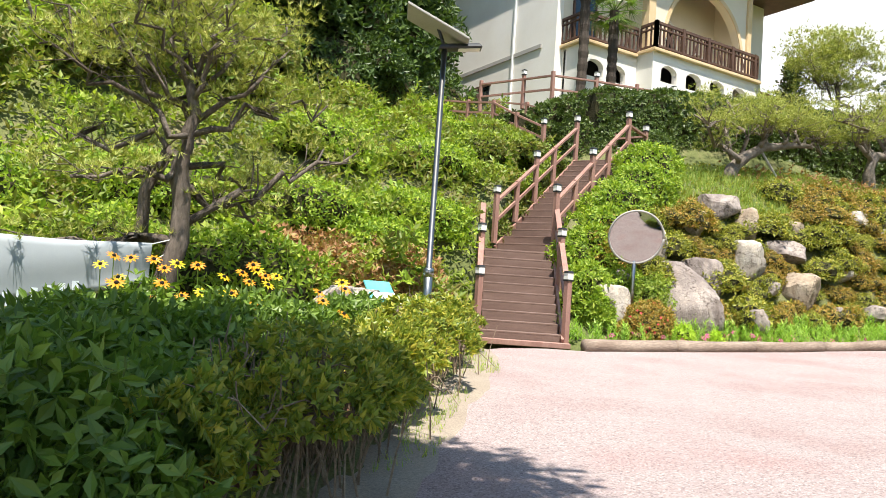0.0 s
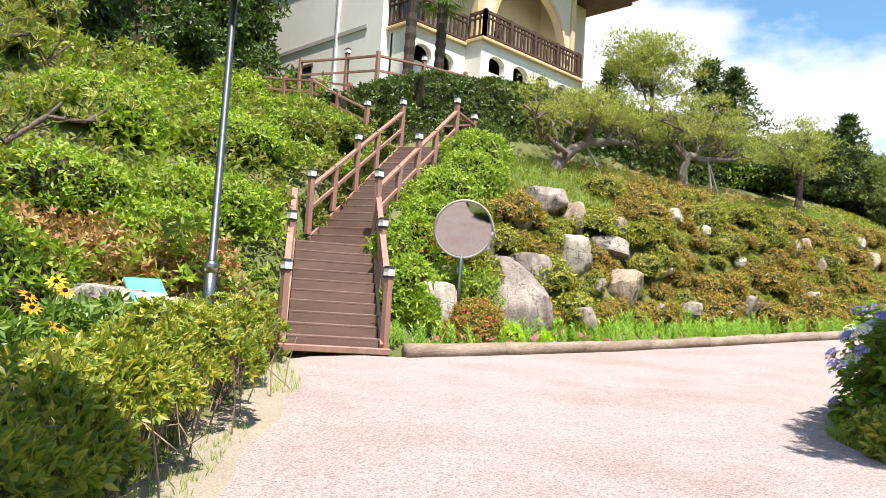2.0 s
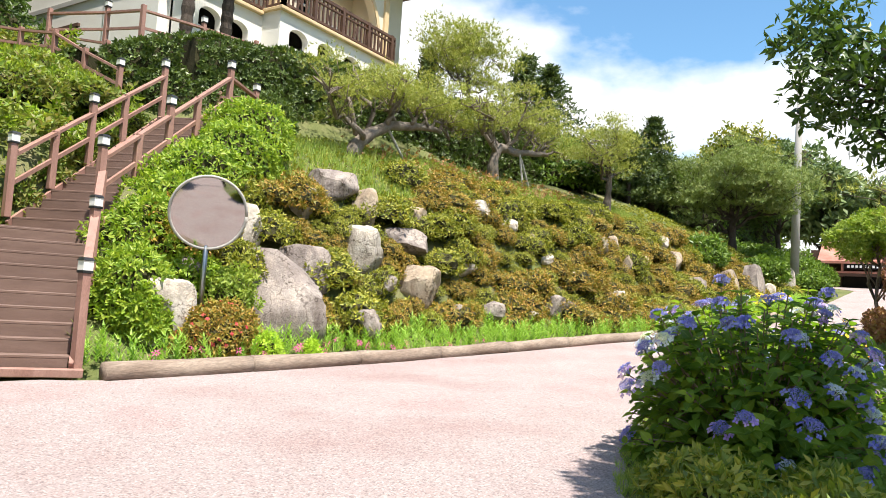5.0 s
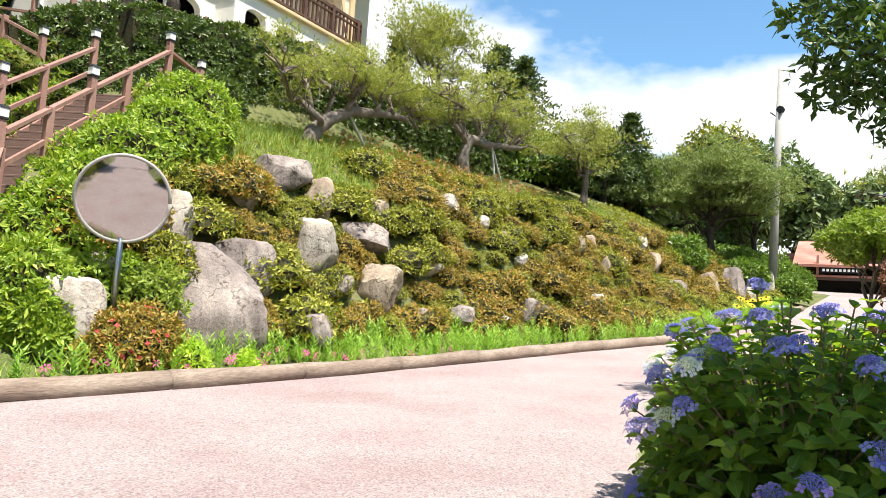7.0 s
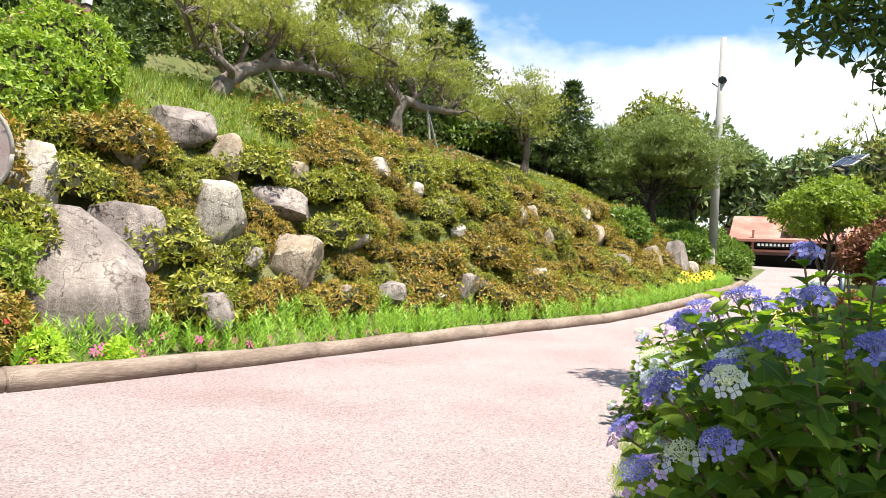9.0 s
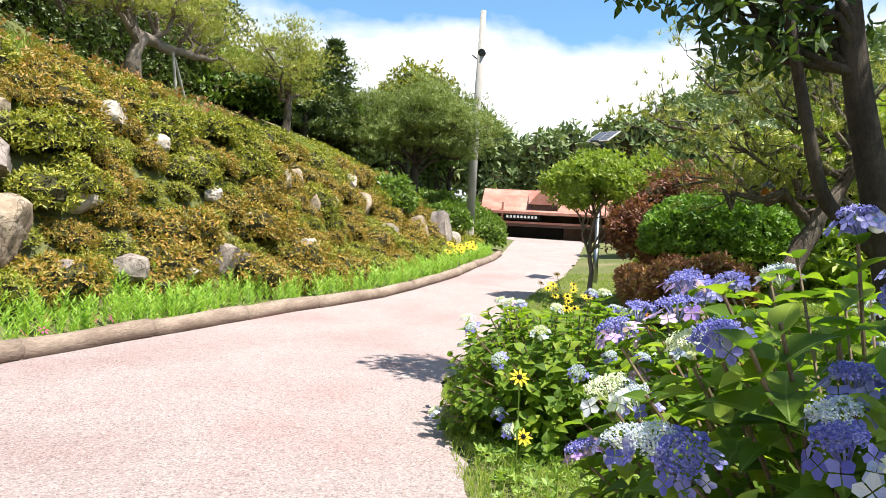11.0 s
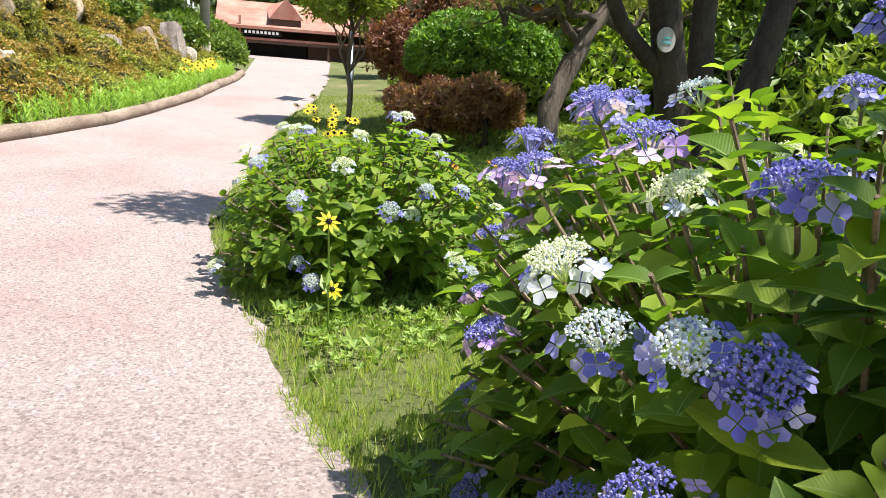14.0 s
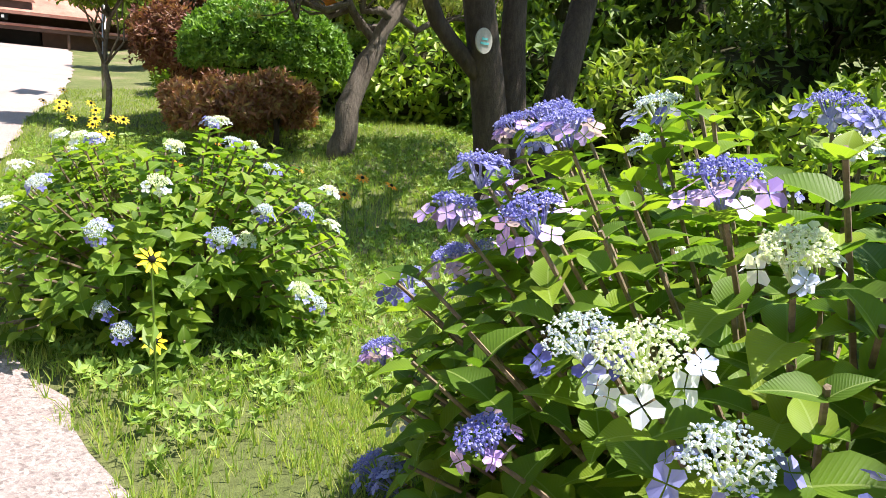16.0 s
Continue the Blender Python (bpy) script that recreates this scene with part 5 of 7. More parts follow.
while len(extra) < 92 and tries < 9000:
    tries += 1
    x = 11.6 + 16 * rng.random() ** 1.4
    d = rng.uniform(1.15, 3.3)
    y = np.interp(x, NX, NY) + d
    dist = np.hypot(rock_xy[:, 0] + 0.34 - x, rock_xy[:, 1] + 0.34 - y)
    if np.any(dist < rock_xy[:, 2] * 0.62 + 0.1) or not clear_of_stairs(x, y, 1.5) or x < 12.2 and d < 1.9:
        continue
    if any((x - a) ** 2 + (y - c) ** 2 < 0.36 ** 2 for a, c in placed) or any((x - a) ** 2 + (y - c) ** 2 < 0.26 ** 2 for a, c in extra):
        continue
    extra.append((x, y))
    rus = rng.random() < 0.5
    ob = new("azalea_shrub", bpy.data.meshes[aza[len(extra) % 6].name + ("_r" if rus else "_o")])
    sc = rng.uniform(0.42, 0.66)
    ob.matrix_world = pose(x, y, land1(x, y) + 0.02, rng.normal() * 8, rng.normal() * 8, rng.uniform(0, 360)) @ Matrix.Diagonal((sc * 1.15, sc, sc * 1.1, 1))
    tagged(ob, "small azalea shrub with russet new leaves at a boulder's foot" if rus else "small olive green azalea shrub at a boulder's foot", "shrub", "azaleas on the bank")
pts = on_land(22000, 11.0, 40, 4.5, 15, rng, lambda x, y: clear_of_stairs(x, y) & (y - np.interp(x, NX, NY) > 0.9) & (y - np.interp(x, NX, NY) < 6.5))
carpet("bank_groundcover", F_AZA, pts, 0.07, rng, lift=0.1, label="low green ground cover between the azaleas")
pts = on_land(15000, 13.5, 30, 10, 15.5, rng, lambda x, y: (y - np.interp(x, NX, NY) > np.where(x < 18, 3.1, 4.0)) & (y - np.interp(x, NX, NY) < 5.8) & clear_of_stairs(x, y))
carpet("bank_grass", F_GRASS, pts, 0.24, rng, (BLADE_V, BLADE_F), tilt=0.25, label="bright grass on the upper bank", category="grass")
pts = on_land(1500, 17.5, 30, 11, 15, rng, lambda x, y: (y - np.interp(x, NX, NY) > 4.6) & (y - np.interp(x, NX, NY) < 5.6))
carpet("russet_edging", F_DRY, pts, 0.1, rng, lift=0.4, tilt=0.9, label="russet twiggy plants below the hedge")

# feathery flower border behind the kerb
pts = on_land(9000, 9.1, 35, 4.5, 10.5, rng, lambda x, y: (y - np.interp(x, NX, NY) > 0.2) & (y - np.interp(x, NX, NY) < 1.15) & ((x > 13) | (rng.random(len(x)) < 0.6)))
carpet("flower_border", F_COSMOS, pts, 0.46, rng, (FEATHER_V, FEATHER_F), tilt=0.2, label="feathery green flower border behind the kerb", category="border plants")


# ---- clipped hedges ----
def hedge_run(name, mat, line, half, z_top, z_bot, count, size, seed, label, lump=0.08, body=True):
    """A clipped hedge along a line: boxy body with leaves on its faces."""
    rng = np.random.default_rng(seed)
    line = np.asarray(line, float)
    seg = np.linalg.norm(np.diff(line, axis=0), axis=1)
    cum = np.concatenate([[0], np.cumsum(seg)])
    s = rng.uniform(0, cum[-1], count)
    x, y = np.interp(s, cum, line[:, 0]), np.interp(s, cum, line[:, 1])
    k = np.clip(np.searchsorted(cum, s) - 1, 0, len(seg) - 1)
    d = np.diff(line, axis=0)[k] / seg[k][:, None]
    nrm = np.stack([d[:, 1], -d[:, 0]], 1)
    zt, zb = np.interp(s, cum, z_top), np.interp(s, cum, z_bot)
    a = rng.uniform(0, 1, count)
    face = np.where(a < 0.45, 1.0, np.where(a < 0.7, -1.0, 0.0))
    u = rng.uniform(-1, 1, count)
    v = rng.uniform(0, 1, count)
    side = np.where(face != 0, face, u)
    zz = np.where(face != 0, zb + (zt - zb) * v, zt)
    rnd = 1 - 0.35 * np.clip((zz - (zt - 0.25)) / 0.25, 0, 1) * np.abs(side) ** 3
    wob = lump * fbm(np.stack([x, y, zz], 1), 2.2, seed)
    off = side * half * rnd + face * wob
    zz = zz + (face == 0) * (wob * 1.2 - 0.18 * np.abs(u) ** 3)
    p = np.stack([x + nrm[:, 0] * off, y + nrm[:, 1] * off, zz], 1)
    nn = np.stack([nrm[:, 0] * face, nrm[:, 1] * face, (face == 0) * 1.0], 1) + 0.55 * rng.normal(size=(count, 3))
    ob = thing(name, label, "hedge")
    g = Geo()
    scatter(g, SPRIG_V, SPRIG_F, p, frames(nn, rng), size * rng.uniform(0.65, 1.3, count))
    part("foliage", g.mesh("foliage"), mat, ob)
    # boxy hedge body, its dark colour standing for shade behind the leaves
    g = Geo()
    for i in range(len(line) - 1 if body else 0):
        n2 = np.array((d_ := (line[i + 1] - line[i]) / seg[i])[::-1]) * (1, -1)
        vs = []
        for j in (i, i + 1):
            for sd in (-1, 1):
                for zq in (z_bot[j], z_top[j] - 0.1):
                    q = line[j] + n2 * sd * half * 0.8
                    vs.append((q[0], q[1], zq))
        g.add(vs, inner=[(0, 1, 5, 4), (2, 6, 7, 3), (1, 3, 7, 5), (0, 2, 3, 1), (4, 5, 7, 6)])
        part("shade_body", g.mesh("shade_body"), M_INNER, ob, "dark twigs inside the hedge")
        g = Geo()
    return ob


hedge_run("terrace_hedge", F_HEDGE, [(13.3, 18.6), (13.5, 17.3), (14.8, 16.35), (17.5, 15.9), (21, 15.5), (26, 14.9), (32, 14.0)], 0.85, [6.2, 6.6, 7.2, 7.6, 7.95, 8.3, 8.3], [4.6, 4.7, 4.6, 4.6, 4.7, 4.8, 4.9], 17000, 0.11, 51, "large dark clipped evergreen hedge below the terrace fence", 0.12)

# low hedge along the lane on the left: leafy top, bare twigs below
hl = [(0.75, 2.85), (1.6, 3.7), (2.9, 5.3), (4.2, 6.9), (5.3, 8.3), (6.35, 9.6)]
low_hedge = hedge_run("low_hedge", F_HEDGEY, hl, 0.42, [0.62, 0.68, 0.74, 0.8, 0.86, 0.92], [0.32, 0.36, 0.42, 0.48, 0.54, 0.6], 7600, 0.06, 52, "low yellow-green clipped hedge with bare twigs beside the lane", 0.34, False)
g = Geo()
rng = np.random.default_rng(53)
hla = np.array(hl)
for i in range(1000):
    t = rng.uniform(0.7, 5)
    k = int(t)
    p = hla[k] + (hla[k + 1] - hla[k]) * (t - k) + rng.normal(size=2) * 0.2
    z0 = land1(*p)
    q = p + rng.normal(size=2) * 0.12
    tube(g, [(p[0], p[1], z0 - 0.02), ((p[0] + q[0]) / 2 + rng.normal() * 0.03, (p[1] + q[1]) / 2, z0 + 0.25), (q[0], q[1], z0 + rng.uniform(0.4, 0.62))], [0.009, 0.006, 0.004], 4)
for i in range(70):
    t = rng.uniform(0, 3.2)
    k = int(t)
    p = hla[k] + (hla[k + 1] - hla[k]) * (t - k) + rng.normal(size=2) * 0.15
    z0 = land1(*p)
    a = rng.uniform(-1.2, 0.6)
    e = np.array((math.cos(a), math.sin(a))) * rng.uniform(0.3, 0.65)
    tube(g, [(p[0], p[1], z0), (*(p + e * 0.4), z0 + rng.uniform(0.3, 0.5)), (*(p + e * 0.8), z0 + rng.uniform(0.3, 0.5)), (*(p + e + rng.normal(size=2) * 0.06), z0 + rng.uniform(0.1, 0.5))], [0.008, 0.006, 0.005, 0.003], 4)
part("underwood", g.mesh("underwood"), M_TWIG, low_hedge, "bare brown twigs under the leaves")["kind"] = "stuff"


# ---- trees ----
def bent(a, b2, rng, n=6, wob=0.08):
    a, b2 = np.asarray(a, float), np.asarray(b2, float)
    t = np.linspace(0, 1, n)[:, None]
    p = a + (b2 - a) * t
    L = np.linalg.norm(b2 - a)
    p[1:-1] += rng.normal(size=(n - 2, 3)) * wob * L
    return p


def pine(name, base, trunk, limbs, mat, bark, seed, label, tufts=30, needle=0.13, r0=0.14, pad=0.3, flat=0.45, twig=True, rel=False):
    """A pine: bent trunk, limbs (start share of the trunk, end point), and flat pads of needles along and at the ends of the limbs."""
    rng = np.random.default_rng(seed)
    ob = thing(name, label, "pine tree", base)
    trunk = np.asarray(trunk, float)
    tt = np.linspace(0, 1, len(trunk))
    fine = np.linspace(0, 1, 14)
    tk = np.stack([np.interp(fine, tt, trunk[:, k]) for k in range(3)], 1)
    tk[1:-1] += rng.normal(size=(12, 3)) * 0.02
    g, gn = Geo(), Geo()
    tube(g, tk, r0 * (1 - 0.62 * fine) * (1 + 0.1 * rng.normal(size=14)), 10)
    part("trunk", g.mesh("trunk", True), bark, ob)
    pads = []
    for s, end in limbs:
        g = Geo()
        start = np.array([np.interp(s, fine, tk[:, k]) for k in range(3)])
        end = np.asarray(end, float)
        p = bent(start, end, rng, 9, 0.065)
        r = r0 * (1 - 0.62 * s) * 0.55
        tube(g, p, np.linspace(r, r * 0.28, 9), 7)
        for j in range(3, 9):
            for _ in range(2):
                q = p[j] + np.append(rng.normal(size=2) * pad * 1.1, abs(rng.normal()) * pad * 0.6)
                tube(g, bent(p[j - 1], q, rng, 4, 0.1), [r * 0.28, r * 0.2, r * 0.15, r * 0.1], 5)
                pads.append(q)
        part("limb", g.mesh("limb", True), bark, ob)
    for q in pads:
        n = int(tufts * rng.uniform(0.6, 1.3))
        off = rng.normal(size=(n, 3)) * np.array((pad, pad, pad * flat)) * 0.62
        off[:, 2] = np.abs(off[:, 2]) * 1.1 - 0.02
        nn = np.tile((0, 0, 1.0), (n, 1)) + off / pad * 0.7 + 0.35 * rng.normal(size=(n, 3))
        scatter(gn, TUFT_V, TUFT_F, q + off, frames(nn, rng), needle * rng.uniform(0.75, 1.25, n))
    part("needles", gn.mesh("needles"), mat, ob)
    return ob


def tree(name, base, h, crown, count, size, mat, bark, seed, label, r0=0.16, blobs=9, trunk_top=0.75, lean=(0, 0), template=(TRIO_V, TRIO_F), with_core=0.55, category="tree", blob_r=0.42):
    """A broadleaf: tapered trunk, limbs to each mass of leaves, uneven crown."""
    rng = np.random.default_rng(seed)
    ob = thing(name, label, category, base)
    top = np.array((lean[0], lean[1], h * trunk_top))
    g = Geo()
    tk = bent((0, 0, -0.1), top, rng, 8, 0.02)
    tube(g, tk, np.linspace(r0, r0 * 0.4, 8), 9)
    part("trunk", g.mesh("trunk", True), bark, ob)
    gl = Geo()
    cx, cy, cz = crown
    c0 = np.array((lean[0], lean[1], h - cz))
    for i in range(blobs):
        d = ball_points(1, rng, -0.55)[0]
        c = c0 + d * np.array((cx, cy, cz)) * rng.uniform(0.45, 0.72)
        rr = np.array((cx, cy, cz)) * blob_r * rng.uniform(0.8, 1.25)
        cloud_of_leaves(gl, c, rr, int(1.5 * count) // blobs, size, rng, template, -0.8, 0.3, depth=0.4, with_core=with_core * 0.8)
        s = rng.uniform(0.45, 0.95)
        g = Geo()
        tube(g, bent(tk[int(s * 7)], c, rng, 5, 0.06), np.linspace(r0 * 0.4, r0 * 0.1, 5), 6)
        part("limb", g.mesh("limb", True), bark, ob)
    part("crown", gl.mesh("crown"), mat, ob)
    return ob


def conifer(base, h, r, seed, count=1500, mat=None, label="dark tall conifer behind the house"):
    rng = np.random.default_rng(seed)
    ob = thing("conifer", label, "conifer", base, group="conifers on the ridge")
    g = Geo()
    tube(g, [(0, 0, -0.2), (0, 0, h * 0.95)], [r * 0.09, 0.02], 7)
    part("trunk", g.mesh("trunk"), M_BARKD, ob)
    g = Geo()
    k = int(h * 3.2)
    for i in range(k):
        z = h * (0.12 + 0.86 * i / k)
        rr = r * (1.02 - i / k) ** 0.8
        for j in range(6):
            a = i * 1.3 + j * 1.05 + rng.normal() * 0.2
            n = max(3, int(count / k / 6))
            t = rng.uniform(0.15, 1, n)
            L = rr * rng.uniform(0.75, 1.2)
            p = np.stack([np.cos(a) * t * L + rng.normal(size=n) * 0.07, np.sin(a) * t * L + rng.normal(size=n) * 0.07, z - 0.12 * t * L + rng.normal(size=n) * 0.05 + 0.12 * L * t ** 3], 1)
            scatter(g, TRIO_V, TRIO_F, p, frames(np.tile((0, 0, 1.0), (n, 1)) + 0.5 * rng.normal(size=(n, 3)), rng), (0.16 + 0.02 * r) * rng.uniform(0.7, 1.2, n))
    part("crown", g.mesh("crown"), mat or F_CON, ob)
    return ob


# the twin-stemmed garden pine by the banner
pine("garden_pine", (1.75, 8.3, 0.35), [(0, 0, 0), (0.04, 0, 0.7), (0.12, 0, 1.4), (0.1, 0, 1.9), (0.2, 0, 2.4), (0.12, 0, 2.9)],
     [(0.5, (1.0, 0.1, 1.35)), (0.45, (2.15, -0.1, 2.35)), (0.75, (1.9, 0.3, 3.0)), (0.8, (1.1, -0.3, 3.35)), (0.85, (0.7, 0.4, 3.8)), (0.95, (-0.3, 0.0, 3.9)), (0.85, (-0.9, 0.2, 3.4)), (0.75, (-1.4, -0.2, 2.9)), (0.65, (-1.2, 0.5, 2.2)),
      (0.6, (-1.0, -0.3, 1.6)), (0.6, (1.3, 0.6, 1.9)), (0.9, (0.3, -0.6, 3.6)), (0.97, (0.1, 0.7, 4.2)), (0.9, (1.3, 0.4, 3.9)), (0.3, (-1.9, 0.1, 0.98)), (0.95, (-0.8, -0.4, 4.0)), (0.95, (0.6, -0.2, 4.3)), (0.8, (-1.6, 0.3, 3.6)), (0.97, (-0.4, 0.5, 4.5))],
     F_PINE, M_BARK, 61, "twin-stemmed garden pine with twisting limbs and airy needles", 11, 0.12, 0.14, 0.22, 0.6)
g = Geo()
tube(g, [(-0.22, 0.3, -0.1), (-0.2, 0.3, 0.9), (-0.22, 0.25, 1.6), (0.0, 0.05, 2.1)], [0.085, 0.075, 0.065, 0.05], 9)
stem = part("second_stem", g.mesh("second_stem", True), M_BARK, bpy.data.objects["garden_pine"])

# umbrella pines along the hedge
PZ1, PZ2 = land1(17.5, 13.2), land1(23.2, 12.3)
pine("umbrella_pine", (17.5, 13.2, PZ1), [(0, 0, -0.1), (0.2, 0, 0.35), (0.7, -0.1, 0.75), (1.5, -0.2, 1.05), (2.6, -0.2, 1.3), (3.6, -0.2, 1.4)],
     [(0.25, (-1.5, 0, 1.5)), (0.3, (-0.6, 0.3, 2.0)), (0.4, (0.4, 0.4, 2.3)), (0.5, (1.2, -0.7, 2.1)), (0.6, (1.5, 0.6, 2.5)), (0.7, (2.4, -0.6, 2.2)), (0.8, (3.2, 0.2, 2.3)), (0.9, (4.1, -0.4, 2.0)), (0.95, (4.9, 0.1, 1.9)), (0.5, (0.5, -0.9, 1.7)), (0.75, (2.4, 0.4, 2.6)), (0.9, (3.8, 0.6, 2.3)), (0.97, (5.4, -0.2, 1.6))],
     F_PINE, M_BARKP, 62, "low umbrella-shaped pine with pale twisting trunk above the bank", 32, 0.12, 0.19, 0.32, 0.45)
pine("umbrella_pine", (23.2, 12.3, PZ2), [(0, 0, -0.1), (-0.2, 0, 0.6), (0.1, 0, 1.15), (0.9, -0.1, 1.1), (1.9, -0.2, 1.3), (3.2, -0.2, 1.5)],
     [(0.35, (-1.4, 0, 2.2)), (0.4, (-0.5, 0.4, 2.6)), (0.5, (0.6, -0.7, 2.5)), (0.6, (1.1, 0.6, 2.8)), (0.7, (1.9, -0.6, 2.5)), (0.8, (2.6, 0.4, 2.7)), (0.9, (3.6, -0.2, 2.4)), (0.95, (4.4, 0.3, 2.1)), (0.97, (5.2, -0.2, 1.8)), (0.3, (-1.9, -0.3, 1.9)), (0.55, (0.4, 0.2, 2.9)), (0.85, (3.0, 0.1, 2.9))],
     F_PINE, M_BARKP, 63, "low umbrella-shaped pine with pale hooked trunk above the bank", 32, 0.12, 0.19, 0.32, 0.45)
pine("small_pine", (28.0, 10.5, land1(28, 10.5)), [(0, 0, 0), (0.1, 0, 0.9), (-0.05, 0, 1.6), (0.1, 0, 2.2)],
     [(0.5, (-1.8, 0, 1.7)), (0.55, (1.9, 0.3, 1.9)), (0.7, (-1.2, 0.4, 2.4)), (0.75, (1.4, -0.4, 2.5)), (0.95, (0.2, 0, 3.0)), (0.9, (-0.6, -0.5, 2.9)), (0.85, (0.9, 0.5, 2.9)), (0.6, (-2.2, -0.3, 2.0))], F_PINE, M_BARK, 64, "small rounded pine on the upper bank", 34, 0.13, 0.14, 0.36, 0.5)
pine("spreading_pine", (36.2, 8.0, land1(36.2, 8.0)), [(0, 0, -0.1), (0.1, 0, 1.0), (-0.1, 0, 2.0), (0.0, 0.1, 3.0)],
     [(0.4, (-0.6, 2.6, 2.6)), (0.45, (0.5, -2.2, 2.6)), (0.6, (-0.8, 1.6, 3.4)), (0.6, (-0.6, -1.4, 3.4)), (0.8, (0.1, 0.8, 4.0)), (0.8, (0.2, -0.8, 4.0)), (0.95, (0.0, 0.1, 4.3)), (0.5, (-1.6, 0.4, 2.9)), (0.5, (-1.4, -1.6, 2.8)), (0.7, (-1.2, 0.2, 3.7)), (0.4, (-1.4, 2.0, 2.2)), (0.7, (0.2, 1.9, 3.6)), (0.7, (0.2, -1.9, 3.5))],
     F_PINED, M_BARKD, 65, "dense spreading pine beside the utility pole", 70, 0.2, 0.2, 0.55, 0.5)
pine("garden_pine", (18.0, 0.6, land1(18.0, 0.6)), [(0, 0, -0.1), (0.0, -0.1, 0.5), (0.1, -0.4, 1.2), (0.2, -0.8, 1.75), (0.3, -1.1, 2.4), (0.4, -1.0, 3.2)],
     [(0.55, (0.4, 1.2, 1.9)), (0.6, (0.0, 0.6, 2.4)), (0.7, (0.4, 1.6, 2.9)), (0.75, (-0.4, 0.2, 3.1)), (0.8, (0.8, 0.9, 3.6)), (0.9, (0.2, -0.3, 3.9)), (0.95, (0.5, -1.8, 3.6)), (0.7, (0.3, -2.4, 2.7)), (0.6, (0.2, -2.2, 2.0)), (0.85, (1.4, -0.6, 3.9)), (0.9, (0.6, 0.8, 4.1)), (0.5, (1.2, 0.6, 2.3))],
     F_PINE, M_BARK, 66, "leaning garden pine with deeply furrowed trunk over the lawn", 11, 0.15, 0.17, 0.3, 0.5)

# wooden props under the umbrella pines
for a, b2 in (((19.4, 12.95, land1(19.4, 12.95)), (18.7, 13.05, PZ1 + 0.95)), ((24.4, 11.95, land1(24.4, 11.95)), (24.35, 12.1, PZ2 + 1.1)), ((24.9, 11.95, land1(24.9, 11.95)), (24.45, 12.1, PZ2 + 1.0))):
    g = Geo()
    tube(g, [a, b2], 0.035, 8)
    tagged(part("tree_prop", g.mesh("tree_prop"), M_CONC), "pale wooden prop under a pine limb", "tree prop", "props under the pines")

# dark evergreen wood behind the hill on the left
for i, (x, y, h, r) in enumerate([(5.5, 21.5, 8.0, 2.2), (8.2, 22.5, 9.5, 2.4), (11.0, 23.0, 9.0, 2.2), (13.2, 24.5, 7.0, 1.7), (2.0, 21.0, 8.0, 2.4), (-2.0, 20.0, 8.0, 2.6), (9.8, 20.6, 2.6, 0.95), (11.6, 21.8, 5.4, 1.5), (7.0, 20.8, 6.5, 1.9), (8.8, 21.6, 6.0, 1.9), (10.2, 23.4, 9.5, 2.6), (5.2, 20.0, 5.0, 1.6), (-6, 18.5, 7.5, 2.6), (6.8, 24.5, 10, 2.6), (9.8, 25.5, 10.5, 2.6), (12.4, 26.5, 10, 2.4), (4.0, 24, 9.5, 2.6), (14.6, 27.5, 8.5, 2.0)]):
    tree("evergreen_tree", (x, y, land1(x, y)), h, (r, r, h * 0.46), 1700, 0.26 if h > 3 else 0.15, F_DARK, M_BARKD, 500 + i, "dense dark evergreen tree behind the hillside", 0.18, 12, with_core=0.75)

for i, (x, y, r) in enumerate([(4.6, 20.6, 1.5), (6.6, 21.2, 1.6), (8.6, 21.2, 1.5), (10.6, 21.6, 1.5), (12.0, 23.0, 1.6), (2.6, 20.2, 1.5), (13.6, 23.6, 1.5), (7.6, 23.6, 2.2)]):
    shrub("evergreen_shrub", F_DARK, x, y, land1(x, y) - 0.1, (r * 1.15, r, r * 1.15), 1000, 0.18, 590 + i, "dark evergreen thicket under the trees", group="thicket under the trees")

# conifers and broadleaf trees beyond the house
for i, (x, y, top, r) in enumerate([(31.0, 20.4, 13.1, 1.3), (33.0, 16.4, 12.9, 2.3), (33.9, 15.6, 12.6, 2.3), (36.0, 11.4, 10.4, 1.8), (34.0, 11.8, 9.2, 1.6)]):
    z0 = land1(x, y)
    conifer((x, y, z0), top - z0, r, 520 + i)
for i, (x, y, top, r, mt) in enumerate([(31.5, 14.6, 8.2, 1.8, F_TREE), (35.0, 13.4, 8.4, 1.9, F_TREE), (38.5, 12.2, 8.6, 2.0, F_TREE), (42.0, 9.4, 10.9, 2.6, F_AZA), (46, 7.6, 9.8, 2.2, F_DARK), (45, 11, 9.5, 2.4, F_TREE), (41, 13.5, 9.8, 2.4, F_DARK), (30.2, 12.4, 7.0, 1.3, F_DARK)]):
    z0 = land1(x, y)
    tree("broadleaf_tree", (x, y, z0), top - z0, (r, r, (top - z0) * 0.42), 1500, 0.24, mt, M_BARKD, 540 + i, "leafy green tree above the bank", 0.16, 11, with_core=0.65)
